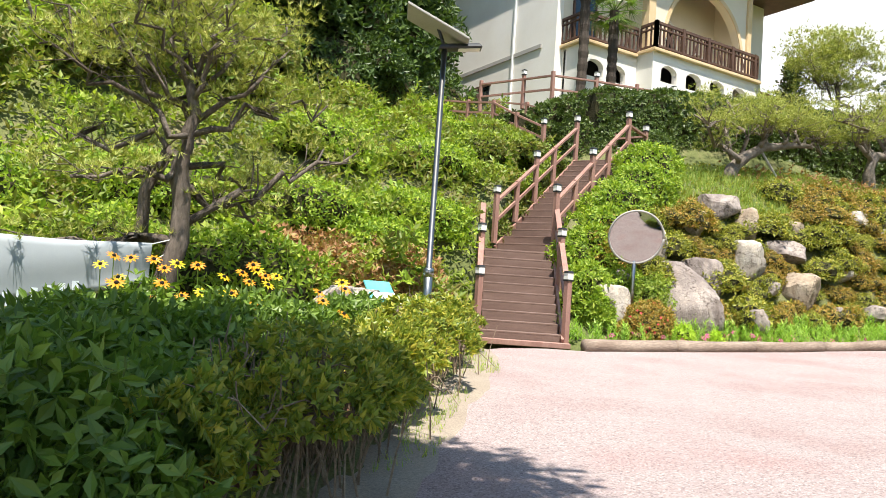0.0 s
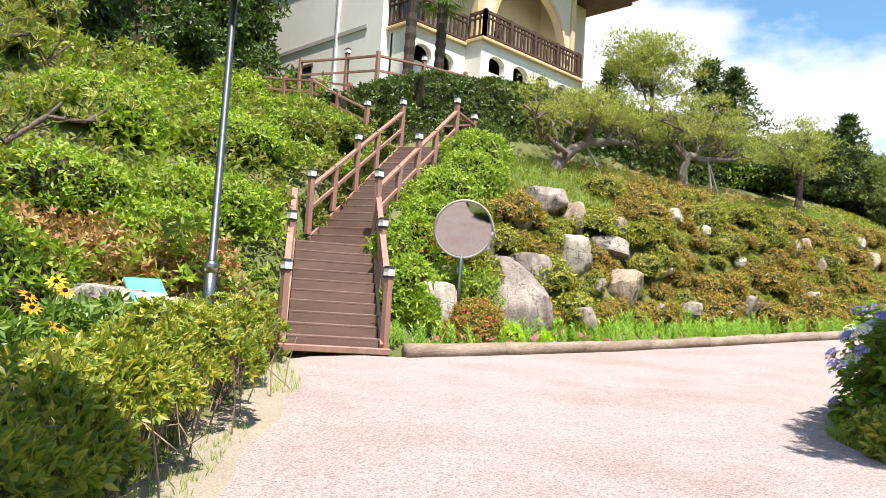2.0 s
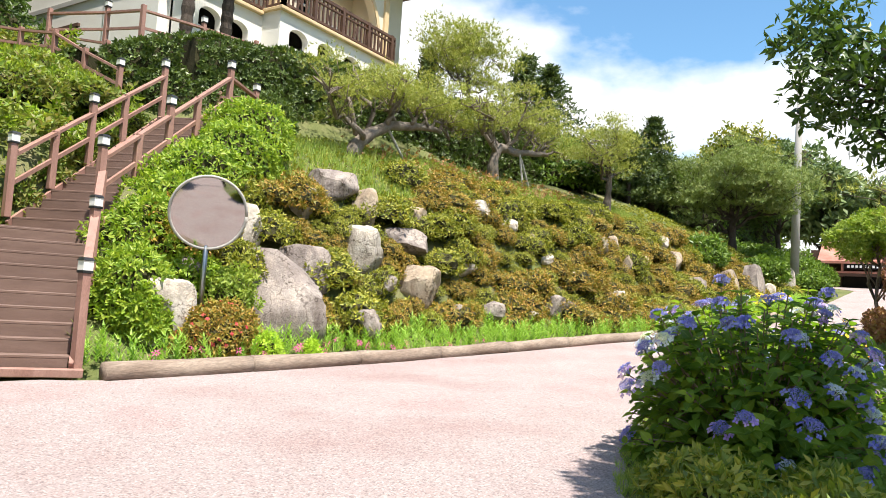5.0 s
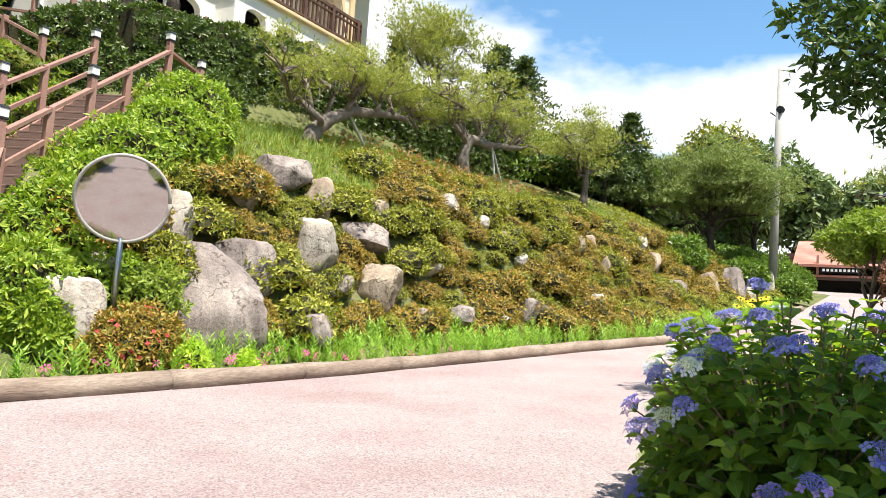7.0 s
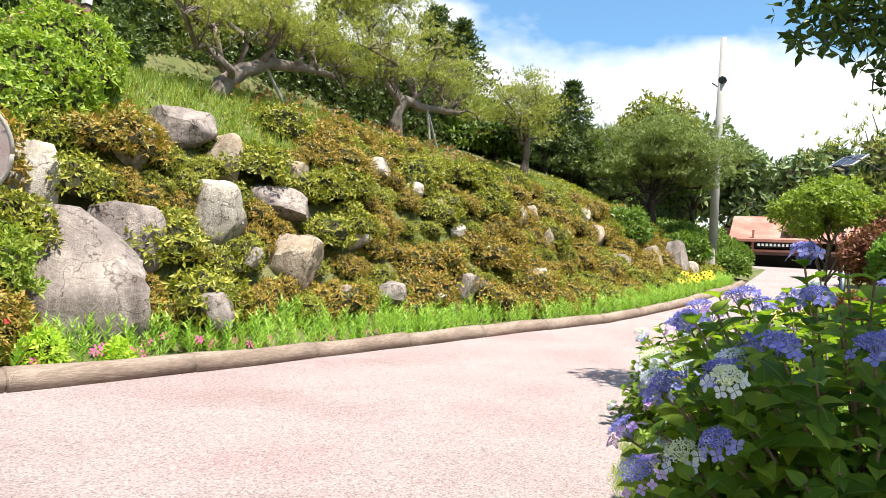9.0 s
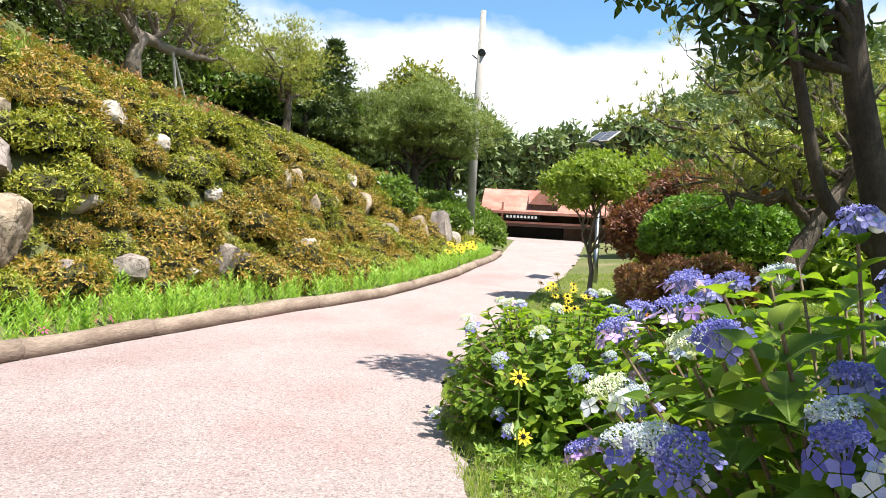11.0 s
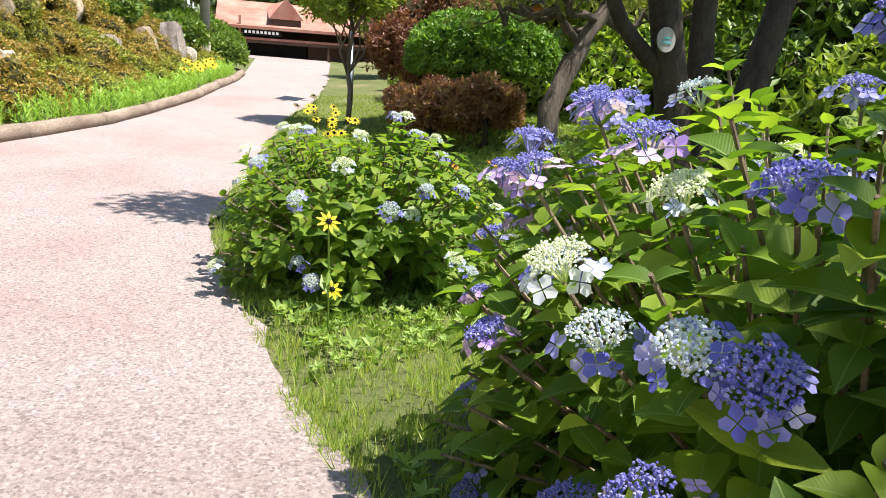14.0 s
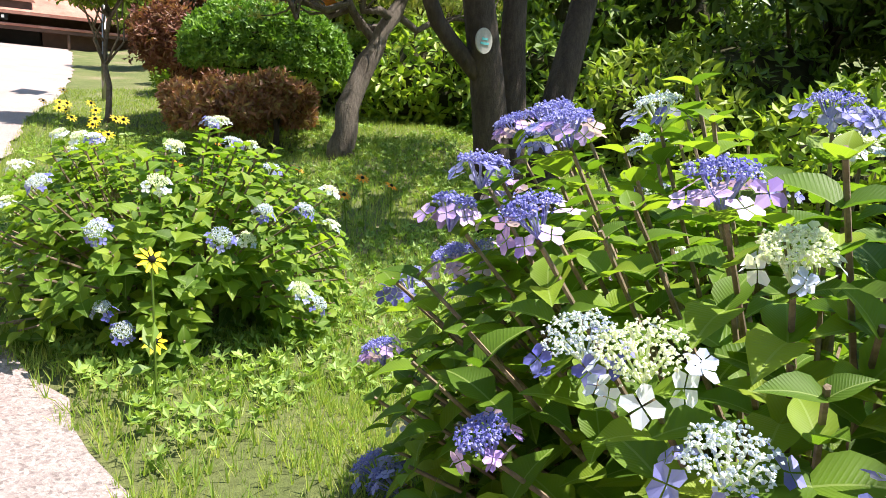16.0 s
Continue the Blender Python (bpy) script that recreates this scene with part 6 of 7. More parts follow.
pine("ridge_pine", (29.0, 17.0, land1(29, 17)), [(0, 0, -0.1), (0.1, 0, 1.6), (-0.1, 0, 3.0)],
     [(0.5, (-2.0, 0, 2.6)), (0.5, (2.0, 0.3, 2.7)), (0.7, (-1.4, 0.4, 3.4)), (0.75, (1.6, -0.4, 3.5)), (0.95, (0.2, 0, 4.3)), (0.9, (-0.8, -0.5, 4.0)), (0.85, (1.0, 0.5, 4.0)), (0.6, (-2.4, -0.3, 2.9))], F_PINE, M_BARK, 67, "airy pine on the terrace edge", 44, 0.2, 0.14, 0.5, 0.5)
# shrubs that close the top of the left hill
for i, (x, y, r) in enumerate([(-4.5, 15.5, 1.6), (-2.0, 17.0, 1.7), (0.6, 17.6, 1.5), (2.8, 17.9, 1.5), (4.8, 18.3, 1.4), (-6.5, 14.0, 1.7), (1.6, 15.6, 1.2), (-1.2, 15.0, 1.2), (4.2, 16.2, 1.0)]):
    shrub("hill_shrub", F_HILL, x, y, land1(x, y) - 0.1, (r * 1.15, r, r * 0.85), 1100, 0.17, 580 + i, "tall leafy shrub on the crown of the hill", group="shrubs on the hill")
# low green undergrowth by the pole
for i, (x, y, z, r) in enumerate([(35.0, 6.6, 3.0, 0.9), (38.0, 7.2, 3.4, 1.1), (40.5, 6.2, 3.4, 1.0), (34.0, 9.6, 3.4, 1.2), (36.2, 10.4, 3.6, 1.3), (38.6, 9.8, 3.7, 1.3), (40.8, 9.2, 3.8, 1.3), (43.2, 8.2, 3.9, 1.3), (45.5, 6.8, 3.9, 1.2), (35.2, 12.0, 4.2, 1.4), (38.5, 12.0, 4.4, 1.4), (37.8, 5.2, 2.6, 0.8), (42.5, 5.4, 3.3, 0.9), (31.5, 8.2, 3.3, 1.0)]):
    shrub("leafy_shrub", F_TREE, x, y, z, (r, r, r * 0.8), 900, 0.17, 560 + i, "leafy green shrub near the pole", group="shrubs near the pole")

# wooded background beyond the building
for i, (x, y, h, r) in enumerate([(64, 7, 9.5, 4.0), (66, 2, 10.5, 4.2), (62, -4, 9, 4.0), (70, 12, 11, 4.5), (60, 11, 7.5, 3.2), (66, -10, 11, 4.5), (58, -9, 8, 3.4), (50, -9, 6.5, 3.0), (54, -13, 8, 3.6), (46, -13, 7, 3.2), (40, -12, 7, 3.2), (34, -13, 6.5, 3.0), (28, -14, 6.5, 3.0), (22, -13, 6, 3.0)]):
    tree("woodland_tree", (x, y, land1(x, y) - 0.2), h, (r, r, h * 0.44), 1300, 0.56, F_FAR, M_BARKD, 600 + i, "rounded woodland tree beyond the garden", 0.25, 12, with_core=0.75)


# distant wooded ridge
rx2, ry2 = np.meshgrid(np.linspace(80, 340, 36), np.linspace(-230, 60, 42), indexing="ij")
hz2 = 74 * sstep(70, 270, rx2 - 0.3 * ry2) * sstep(25, -75, ry2) + 2.5 * np.sin(ry2 * 0.07) - 4
v = np.stack([rx2, ry2, hz2], -1).reshape(-1, 3)
i2, j2 = np.meshgrid(np.arange(35), np.arange(41), indexing="ij")
hill = tagged(part("distant_hill", np_mesh("distant_hill", v, [np.stack([i2 * 42 + j2, (i2 + 1) * 42 + j2, (i2 + 1) * 42 + j2 + 1, i2 * 42 + j2 + 1], -1).reshape(-1, 4)], True), M_GROUND), "wooded hill in the distance", "hill", kind="structure")
rng = np.random.default_rng(71)
n = 2600
k = rng.integers(0, len(v), n)
p = v[k] + rng.normal(size=(n, 3)) * (4, 4, 0.5)
g = Geo()
for q, s in zip(p, rng.uniform(2.4, 4.4, n)):
    m_ = 26
    d = ball_points(m_, rng, -0.2)
    pts = q + d * np.array((s * 0.8, s * 0.8, s * 1.6)) * rng.uniform(0.7, 1.1, m_)[:, None]
    scatter(g, TRIO_V, TRIO_F, pts, frames(d + 0.4 * rng.normal(size=d.shape), rng), s * 0.5 * rng.uniform(0.7, 1.2, m_))
tagged(part("distant_woods", g.mesh("distant_woods"), F_FAR), "dense woods covering the distant hill", "woods", kind="stuff")


# ---- right-hand garden ----
pine_l = thing("hanging_lantern", "small amber lantern hanging from a pine limb", "lantern", (18.6, 0.5, 2.6))
g = Geo()
tube(g, [(0, 0, 0), (0, 0, 0.03), (0, 0, 0.12), (0, 0, 0.2), (0, 0, 0.22)], [0.06, 0.1, 0.12, 0.09, 0.04], 10)
part("body", g.mesh("body", True), M_GOLD, pine_l)
g = Geo()
tube(g, [(0, 0, 0.2), (0, 0, 0.3)], [0.13, 0.02], 10)
part("cap", g.mesh("cap"), M_DARKM, pine_l, "dark cap")
g = Geo()
tube(g, [(0, 0, 0.28), (0, 0, 0.6)], 0.006, 4)
part("wire", g.mesh("wire"), M_DARKM, pine_l)

# many-stemmed shade tree
tr = thing("shade_tree", "many-stemmed shade tree with smooth dark trunks and overhanging boughs", "tree", (14.75, 0.5, land1(14.75, 0.5)))
stems = [((0, 0.05, -0.1), (0, 0.15, 0.9), (0.0, 0.32, 1.7), (0, 0.5, 2.5), (0, 0.7, 3.8), (-0.3, 0.9, 5.6)), ((0.1, -0.15, -0.1), (0.1, -0.15, 1.0), (0.15, -0.1, 1.8), (0.2, -0.2, 4.0), (0.4, 0.0, 6.0)),
         ((0, -0.4, -0.1), (0.0, -0.5, 1.0), (0.1, -0.85, 2.0), (0.2, -1.3, 3.8), (0.0, -1.9, 5.6)), ((0.0, 0.3, 1.3), (0.1, 0.75, 1.75), (0.0, 0.9, 2.2), (-0.05, 1.15, 3.3), (-0.3, 1.5, 4.4))]
for i, s in enumerate(stems):
    g = Geo()
    s = np.array(s)
    f = np.linspace(0, 1, 14)
    q = np.stack([np.interp(f, np.linspace(0, 1, len(s)), s[:, k]) for k in range(3)], 1)
    q[1:-1] = (q[:-2] + 2 * q[1:-1] + q[2:]) / 4
    r0 = (0.17, 0.14, 0.16, 0.075)[i]
    tube(g, q, np.linspace(r0, r0 * 0.5, 14), 11)
    part("trunk", g.mesh("trunk", True), M_BARKD, tr)
rng = np.random.default_rng(81)
gl = Geo()
for i in range(32):
    c = np.array((rng.uniform(-1.2, 2.8), rng.uniform(-3.4, -0.2), rng.uniform(4.4, 6.8)))
    rr = (0.75, 0.7, 0.45)
    low = i < 13
    if low:
        c = np.array([(0.2, 1.1, 3.2), (0.1, 1.5, 3.4), (0.3, 1.9, 3.7), (0.4, 2.25, 4.0), (0.2, 1.2, 3.9), (0.3, 2.3, 4.5), (0.0, 1.7, 4.2), (0.4, 0.7, 3.6), (0.5, 2.5, 4.9), (0.5, 1.9, 4.8), (-0.1, 1.1, 4.5), (0.3, 0.5, 4.3), (0.5, 2.2, 5.3)][i])
        rr = (0.55, 0.46, 0.36)
    cloud_of_leaves(gl, c, rr, 78 if low else 90, 0.15 if low else 0.12, rng, (TRIO_V, TRIO_F) if low else (SPRIG_V, SPRIG_F), lower=-0.9, depth=0.8, with_core=0)
    g = Geo()
    tube(g, bent((-0.05, 0.6, 3.0 + rng.uniform(-0.2, 1)) if low else (0.1, -0.3, 3.6 + rng.uniform(-0.6, 1)), c, rng, 6, 0.05), np.linspace(0.045, 0.012, 6), 6)
    part("limb", g.mesh("limb", True), M_BARKD, tr)
part("crown", gl.mesh("crown"), F_DARK, tr)
# unseen tree, added outside the view so its boughs shade the great hydrangea
rt = thing("unseen_shading_tree", "leafy tree with boughs hanging over the hydrangea", "tree", (10.6, -1.3, land1(10.6, -1.3)))
g = Geo()
tube(g, bent((0, 0, -0.1), (0.2, 1.0, 4.2), np.random.default_rng(5), 8, 0.02), np.linspace(0.15, 0.07, 8), 10)
part("trunk", g.mesh("trunk", True), M_BARKD, rt)
gl = Geo()
boughs = [(7.9, 1.1, 5.0), (8.5, 1.3, 4.9), (9.1, 1.3, 5.1), (7.9, 0.5, 4.8), (8.5, 0.6, 4.8), (9.2, 0.7, 4.9), (8.0, -0.1, 5.0), (8.7, 0.0, 5.2), (9.4, 0.1, 5.0), (8.3, 1.0, 5.5), (8.9, 0.4, 5.7), (7.4, 0.8, 5.2)]
for i, c in enumerate(boughs):
    c = np.array(c) - np.array((10.6, -1.3, land1(10.6, -1.3)))
    cloud_of_leaves(gl, c, (0.56, 0.55, 0.36), 360, 0.13, rng, (TRIO_V, TRIO_F), lower=-0.9, depth=0.7, with_core=0)
    g = Geo()
    tube(g, bent((0.15, 0.8, 3.4 + 0.04 * i), c, rng, 6, 0.05), np.linspace(0.05, 0.012, 6), 6)
    part("limb", g.mesh("limb", True), M_BARKD, rt)
part("crown", gl.mesh("crown"), F_TREE, rt)
disc = thing("tree_plate", "pale oval name plate fixed to a trunk", "sign", (14.56, 0.93, 2.03), 15)
g = Geo()
tube(g, [(-0.012, 0, 0), (0.0, 0, 0)], 0.1, 20)
part("plate", g.mesh("plate"), M_CONC, disc)
for k in range(2):
    g = Geo()
    box(g, (0.004, 0.1 - 0.03 * k, 0.018), Matrix.Translation((-0.016, 0, -0.03 + 0.035 * k)))
    part("lettering_bar", g.mesh("bar"), M_TEAL, disc)

# the tree behind the start of the walk, whose shade falls on the lane
tree("overhanging_tree", (4.5, -2.1, land1(4.5, -2.1)), 8.0, (3.0, 2.6, 1.4), 15000, 0.17, F_TREE, M_BARKD, 82, "leafy tree leaning over the lane and casting dappled shade", 0.18, 30, lean=(-5.6, 3.3), with_core=0)

# clipped ball shrub, red maples, green maple
g = Geo()
bs = thing("clipped_shrub", "dense bright green dome-clipped shrub on short stems", "shrub", (20.6, 0.62, land1(20.6, 0.62)))
tube(g, [(0, 0, -0.05), (0.02, 0.1, 0.9)], [0.06, 0.04], 7)
tube(g, [(0, -0.2, -0.05), (0.02, -0.3, 0.9)], [0.06, 0.04], 7)
part("stem", g.mesh("stem"), M_BARKD, bs)
g = Geo()
cloud_of_leaves(g, (0, 0, 1.05), (1.1, 1.2, 0.85), 4600, 0.085, np.random.default_rng(83), lower=-0.12, lump=0.12, with_core=0.85)
part("foliage", g.mesh("foliage"), F_BOX, bs)
for i, (x, y, h, r) in enumerate([(19.3, 1.75, 1.05, 0.66), (19.2, 0.95, 0.95, 0.66), (23.5, 0.6, 2.9, 1.3), (22.6, 1.3, 2.3, 0.8)]):
    tree("red_maple", (x, y, land1(x, y)), h, (r, r, h * 0.42), 2200, 0.09, F_LACE if i < 2 else F_RED, M_BARKD, 620 + i, "dark red-leaved Japanese maple by the lawn", 0.05, 9, with_core=0.6)
tree("green_maple", (24.0, 2.35, land1(24.0, 2.35)), 3.35, (1.15, 1.15, 1.0), 3400, 0.1, F_MAPLE, M_BARKP, 84, "slender light green maple beside the lane", 0.06, 18, with_core=0, blob_r=0.3)
for i, (x, y, h, r, mt) in enumerate([(23, -3.5, 4.2, 2.2, F_MAPLE), (27, -2.8, 3.8, 2.0, F_PINE), (19, -5, 4.0, 2.2, F_TREE), (30, -5, 4.2, 2.4, F_MAPLE), (16, -6, 4.4, 2.4, F_DARK), (13, -7, 4.2, 2.4, F_TREE), (35, -4, 4.0, 2.2, F_MAPLE), (38, -1.2, 4.0, 1.6, F_MAPLE), (20.5, -8, 5.2, 2.6, F_DARK), (11, -9, 5, 2.5, F_TREE)]):
    tree("garden_tree", (x, y, land1(x, y)), h, (r, r, h * 0.43), 1300, 0.21, mt, M_BARKD, 640 + i, "leafy garden tree behind the lawn", 0.12, 11, with_core=0.6)

# grass on the lawn and verges
rng = np.random.default_rng(91)
pts = on_land(95000, 7.0, 30, -3, 4.6, rng, lambda x, y: (np.interp(x, SX, SY) - y > -0.05) & (rng.random(len(x)) < np.clip(1.5 - np.hypot(x - 11, y - 3.5) / 12, 0.45, 1)))
carpet("lawn_grass", F_GRASS, pts, 0.085, rng, (BLADE_V, BLADE_F), tilt=0.25, label="sunlit lawn grass and clover beside the lane", category="grass")
pts = on_land(9000, 0.5, 7.2, 2, 10, rng, lambda x, y: np.abs((y - np.interp(x, NX, NY)) - 0.3 - 0.15 * np.sin(x * 4)) < 0.22 + 0.2 * np.sin(x * 2.3))
carpet("verge_grass", F_GRASS, pts, 0.1, rng, (BLADE_V, BLADE_F), tilt=0.3, label="tufts of grass along the lane's edge", category="grass")


pts = on_land(24000, 8.6, 14.5, 1.6, 4.4, rng, lambda x, y: (np.interp(x, SX, SY) - y > -0.08) & (fbm(np.stack([x, y, 0 * x], 1), 2.6, 3) > -0.15))
carpet("near_lawn", F_GRASS, pts, 0.065, rng, (BLADE_V, BLADE_F), tilt=0.4, label="thick sunlit grass around the hydrangeas", category="grass")
pts = on_land(42000, 7.0, 24, -4, 4.6, rng, lambda x, y: (np.interp(x, SX, SY) - y > 0.1) & (fbm(np.stack([x, y, 0 * x], 1), 1.4, 8) > -0.25) & (rng.random(len(x)) < np.clip(1.6 - np.hypot(x - 11, y - 3.5) / 9, 0.15, 1)))
carpet("lawn_clover", F_CLOVER, pts, 0.045, rng, lift=0.07, label="clover and low weeds in the lawn", category="weeds")
# thick planting that closes the garden behind the trunks
for i, (x, y, r) in enumerate([(16.5, -3.6, 1.3), (18.5, -3.2, 1.2), (21.0, -2.4, 1.2), (23.5, -1.8, 1.2), (26.0, -1.0, 1.2), (14.2, -4.2, 1.3), (12.2, -4.6, 1.4), (10.4, -5.0, 1.4), (28.5, -0.6, 1.2), (20.0, -4.6, 1.7), (16.8, -5.4, 1.8), (24.5, -3.8, 1.6), (8.4, -5.6, 1.5), (31, -1.4, 1.4), (13, -6.2, 1.9)]):
    shrub("garden_shrub", (F_MAPLE, F_TREE, F_BUSH)[i % 3], x, y, land1(x, y), (r * 1.1, r, r * 1.0), 900, 0.18, 1000 + i, "thick leafy shrub behind the lawn", group="shrubs behind the lawn")


# ---- hydrangeas ----
HL_V, HL_F = [], []
for i in range(6):
    t = i / 5
    w = 0.36 * math.sin(math.pi * (0.06 + 0.94 * t) ** 0.8) * (1 - 0.25 * t) + 0.004
    drop = -0.34 * t * t + 0.14 * t
    HL_V += [(t, -w, drop + 0.42 * w), (t, 0, drop), (t, w, drop + 0.42 * w)]
for i in range(5):
    HL_F += [(3 * i, 3 * i + 3, 3 * i + 4, 3 * i + 1), (3 * i + 1, 3 * i + 4, 3 * i + 5, 3 * i + 2)]
BEAD_V = [(0, 0, 1), (1, 0, 0), (0, 1, 0), (-1, 0, 0), (0, -1, 0), (0, 0, -0.4)]
BEAD_F = [(0, 1, 2), (0, 2, 3), (0, 3, 4), (0, 4, 1)]
PET_V, PET_F = [], []
for i in range(4):
    a = i * math.pi / 2
    ca, sa = math.cos(a), math.sin(a)
    for x, y, z in ((0.05, 0, 0), (0.5, -0.42, 0.1), (0.98, -0.2, 0.02), (0.98, 0.2, 0.02), (0.5, 0.42, 0.1)):
        PET_V.append((x * ca - y * sa, x * sa + y * ca, z))
    k = 5 * i
    PET_F += [(k, k + 1, k + 2), (k, k + 2, k + 3), (k, k + 3, k + 4)]


def lacecap(seed, r, florets):
    """Bead-like centre and ring of broad sterile florets: two meshes."""
    rng = np.random.default_rng(seed)
    n = 340
    rr = r * np.sqrt(rng.random(n)) * 0.85
    a = rng.uniform(0, 2 * np.pi, n)
    p = np.stack([rr * np.cos(a), rr * np.sin(a), 0.022 - 0.02 * (rr / r) ** 2 + rng.normal(size=n) * 0.005], 1)
    g = Geo()
    scatter(g, BEAD_V, BEAD_F, p, frames(np.tile((0, 0, 1.0), (n, 1)) + 0.3 * rng.normal(size=(n, 3)), rng), 0.0037 * rng.uniform(0.7, 1.4, n))
    for i in range(9):
        b2 = i * 0.7
        tube(g, [(0, 0, -0.06), (0.55 * r * math.cos(b2), 0.55 * r * math.sin(b2), 0.015)], 0.0025, 4)
    c = g.mesh("lacecap_centre")
    g = Geo()
    b2 = np.arange(florets) * 2 * np.pi / florets + rng.normal(size=florets) * 0.25
    q = np.stack([r * np.cos(b2), r * np.sin(b2), -0.02 + rng.normal(size=florets) * 0.012], 1) * rng.uniform(0.85, 1.12, (florets, 1))
    nn = np.stack([np.cos(b2) * 0.7, np.sin(b2) * 0.7, np.full(florets, 0.75)], 1) + 0.35 * rng.normal(size=(florets, 3))
    scatter(g, PET_V, PET_F, q, frames(nn, rng), 0.027 * rng.uniform(0.75, 1.2, florets))
    return c, g.mesh("lacecap_florets")


CAPS = [lacecap(700 + i, 0.062 + 0.008 * (i % 3), 7 + i % 4) for i in range(5)]
CAP_MESH = {}


def cap_meshes(i, kind):
    if (i, kind) not in CAP_MESH:
        c, f = CAPS[i][0].copy(), CAPS[i][1].copy()
        mc, mf = {"blue": (P_BLUE, P_BLUE), "pale": (P_PALE, P_BLUE), "violet": (P_BLUE, P_VIOLET), "white": (P_WHITE, P_PALE)}[kind]
        c.materials.append(mc)
        f.materials.append(mf)
        CAP_MESH[(i, kind)] = (c, f)
    return CAP_MESH[(i, kind)]


def hydrangea(x, y, z, radii, stems_n, leaf, heads, seed, label, kinds, bare_front=False, scale=1.0):
    rng = np.random.default_rng(seed)
    ob = thing("hydrangea_bush", label, "hydrangea", (x, y, z), group="hydrangeas beside the lane")
    radii = np.asarray(radii, float)
    gl = Geo()
    tips = []
    d = ball_points(stems_n * 6, rng, -0.12)
    chosen = []
    for v in d:
        if all(np.linalg.norm((v - w)) > 1.5 / math.sqrt(stems_n) for w in chosen):
            chosen.append(v)
    lo, lr, ls = [], [], []
    for v in chosen[:stems_n]:
        v = np.sign(v) * np.abs(v) ** 0.75
        tip = v * radii * rng.uniform(0.86, 1.04) + np.array((0, 0, 0.12))
        tip[2] = max(tip[2], 0.14)
        foot = np.array((v[0] * radii[0] * 0.3, v[1] * radii[1] * 0.3, 0)) + np.append(rng.normal(size=2) * 0.06, 0)
        mid = (foot + tip) / 2 + np.array((v[0], v[1], 0)) * -0.06 + np.array((0, 0, 0.06))
        path = np.stack([foot, (foot + mid) / 2, mid, (mid + tip) / 2, tip])
        gs = Geo()
        tube(gs, path, [0.011, 0.009, 0.008, 0.006, 0.005], 5)
        part("stem", gs.mesh("stem"), M_TWIG, ob)
        up = tip - mid
        up /= np.linalg.norm(up)
        up = up * 0.6 + np.array((0, 0, 0.55))
        up /= np.linalg.norm(up)
        tips.append((tip, up))
        side = np.cross(up, rng.normal(size=3))
        side /= np.linalg.norm(side)
        other = np.cross(up, side)
        for k in range(9):
            s = 0.02 + 0.075 * k * scale
            w = side if k % 2 else other
            pos = tip - up * s if k < 4 else path[3] + (path[1] - path[3]) * (k - 4) / 5
            for sg in (-1, 1):
                xdir = w * sg + up * (0.55 - 0.1 * k) + rng.normal(size=3) * 0.18
                xdir /= np.linalg.norm(xdir)
                ydir = np.cross(up, xdir)
                ydir /= np.linalg.norm(ydir) + 1e-9
                lo.append(pos)
                lr.append(np.stack([xdir, ydir, np.cross(xdir, ydir)], -1))
                ls.append(leaf * rng.uniform(0.7, 1.25) * (0.75 if k == 0 else 1))
    scatter(gl, HL_V, HL_F, np.array(lo), np.array(lr), np.array(ls))
    lm = gl.mesh("leaves", True)
    vi_ = np.zeros(len(lm.loops), np.int32)
    lm.loops.foreach_get("vertex_index", vi_)
    uv = (np.array(HL_V)[:, :2] + np.array((0, 0.5)))[vi_ % len(HL_V)]
    lm.uv_layers.new(name="UVMap").data.foreach_set("uv", uv.astype(np.float32).ravel())
    part("leaves", lm, F_HYD, ob)
    order = rng.permutation(len(tips))[:heads]
    for i, k in enumerate(order):
        tip, up = tips[k]
        c, f = cap_meshes(i % 5, kinds[i % len(kinds)])
        m_ = Matrix.Translation(tip + up * 0.055) @ Vector(up).to_track_quat("Z", "Y").to_matrix().to_4x4() @ pose(0, 0, 0, rng.normal() * 8, rng.normal() * 8, rng.uniform(0, 360)) @ Matrix.Diagonal((scale, scale, scale, 1))
        head = new("flower_head", c)
        head.parent = ob
        head.matrix_local = m_
        fl = new("florets", f)
        fl.parent = head
    return ob


HYA = hydrangea(10.45, 2.72, land1(10.45, 2.72), (1.25, 0.95, 1.28), 290, 0.118, 92, 95, "large lacecap hydrangea with blue and violet flower heads beside the lane", ["blue", "pale", "blue", "violet", "blue", "pale", "blue", "violet", "blue", "white", "violet"])
HYB = hydrangea(13.75, 3.5, land1(13.75, 3.5), (0.92, 0.9, 0.92), 200, 0.1, 42, 96, "rounded hydrangea with pale small flower heads on the lawn", ["pale", "white", "white", "pale"], scale=0.75)


# ---- small flowers ----
def daisy_mesh(name, r, petals, mat):
    g = Geo()
    for k in range(petals):
        a = k * 2 * math.pi / petals
        ca, sa = math.cos(a), math.sin(a)
        pv = [(0.2, 0, 0.0), (0.55, -0.17, 0.03), (1.0, -0.05, -0.06), (1.0, 0.05, -0.06), (0.55, 0.17, 0.03)]
        g.add([((x * ca - y * sa) * r, (x * sa + y * ca) * r, z * r) for x, y, z in pv], None, [(0, 1, 2), (0, 2, 3), (0, 3, 4)])
    me = g.mesh(name)
    me.materials.append(mat)
    return me


DAISY_Y, DAISY_O = daisy_mesh("ray_petals_yellow", 0.06, 9, P_YELLOW), daisy_mesh("ray_petals_orange", 0.06, 10, P_ORANGE)
g = Geo()
core(g, (0, 0, 0.004), (0.015, 0.015, 0.014), 0, 0.02, 5, 8, -0.2)
EYE_ME = g.mesh("flower_eye")
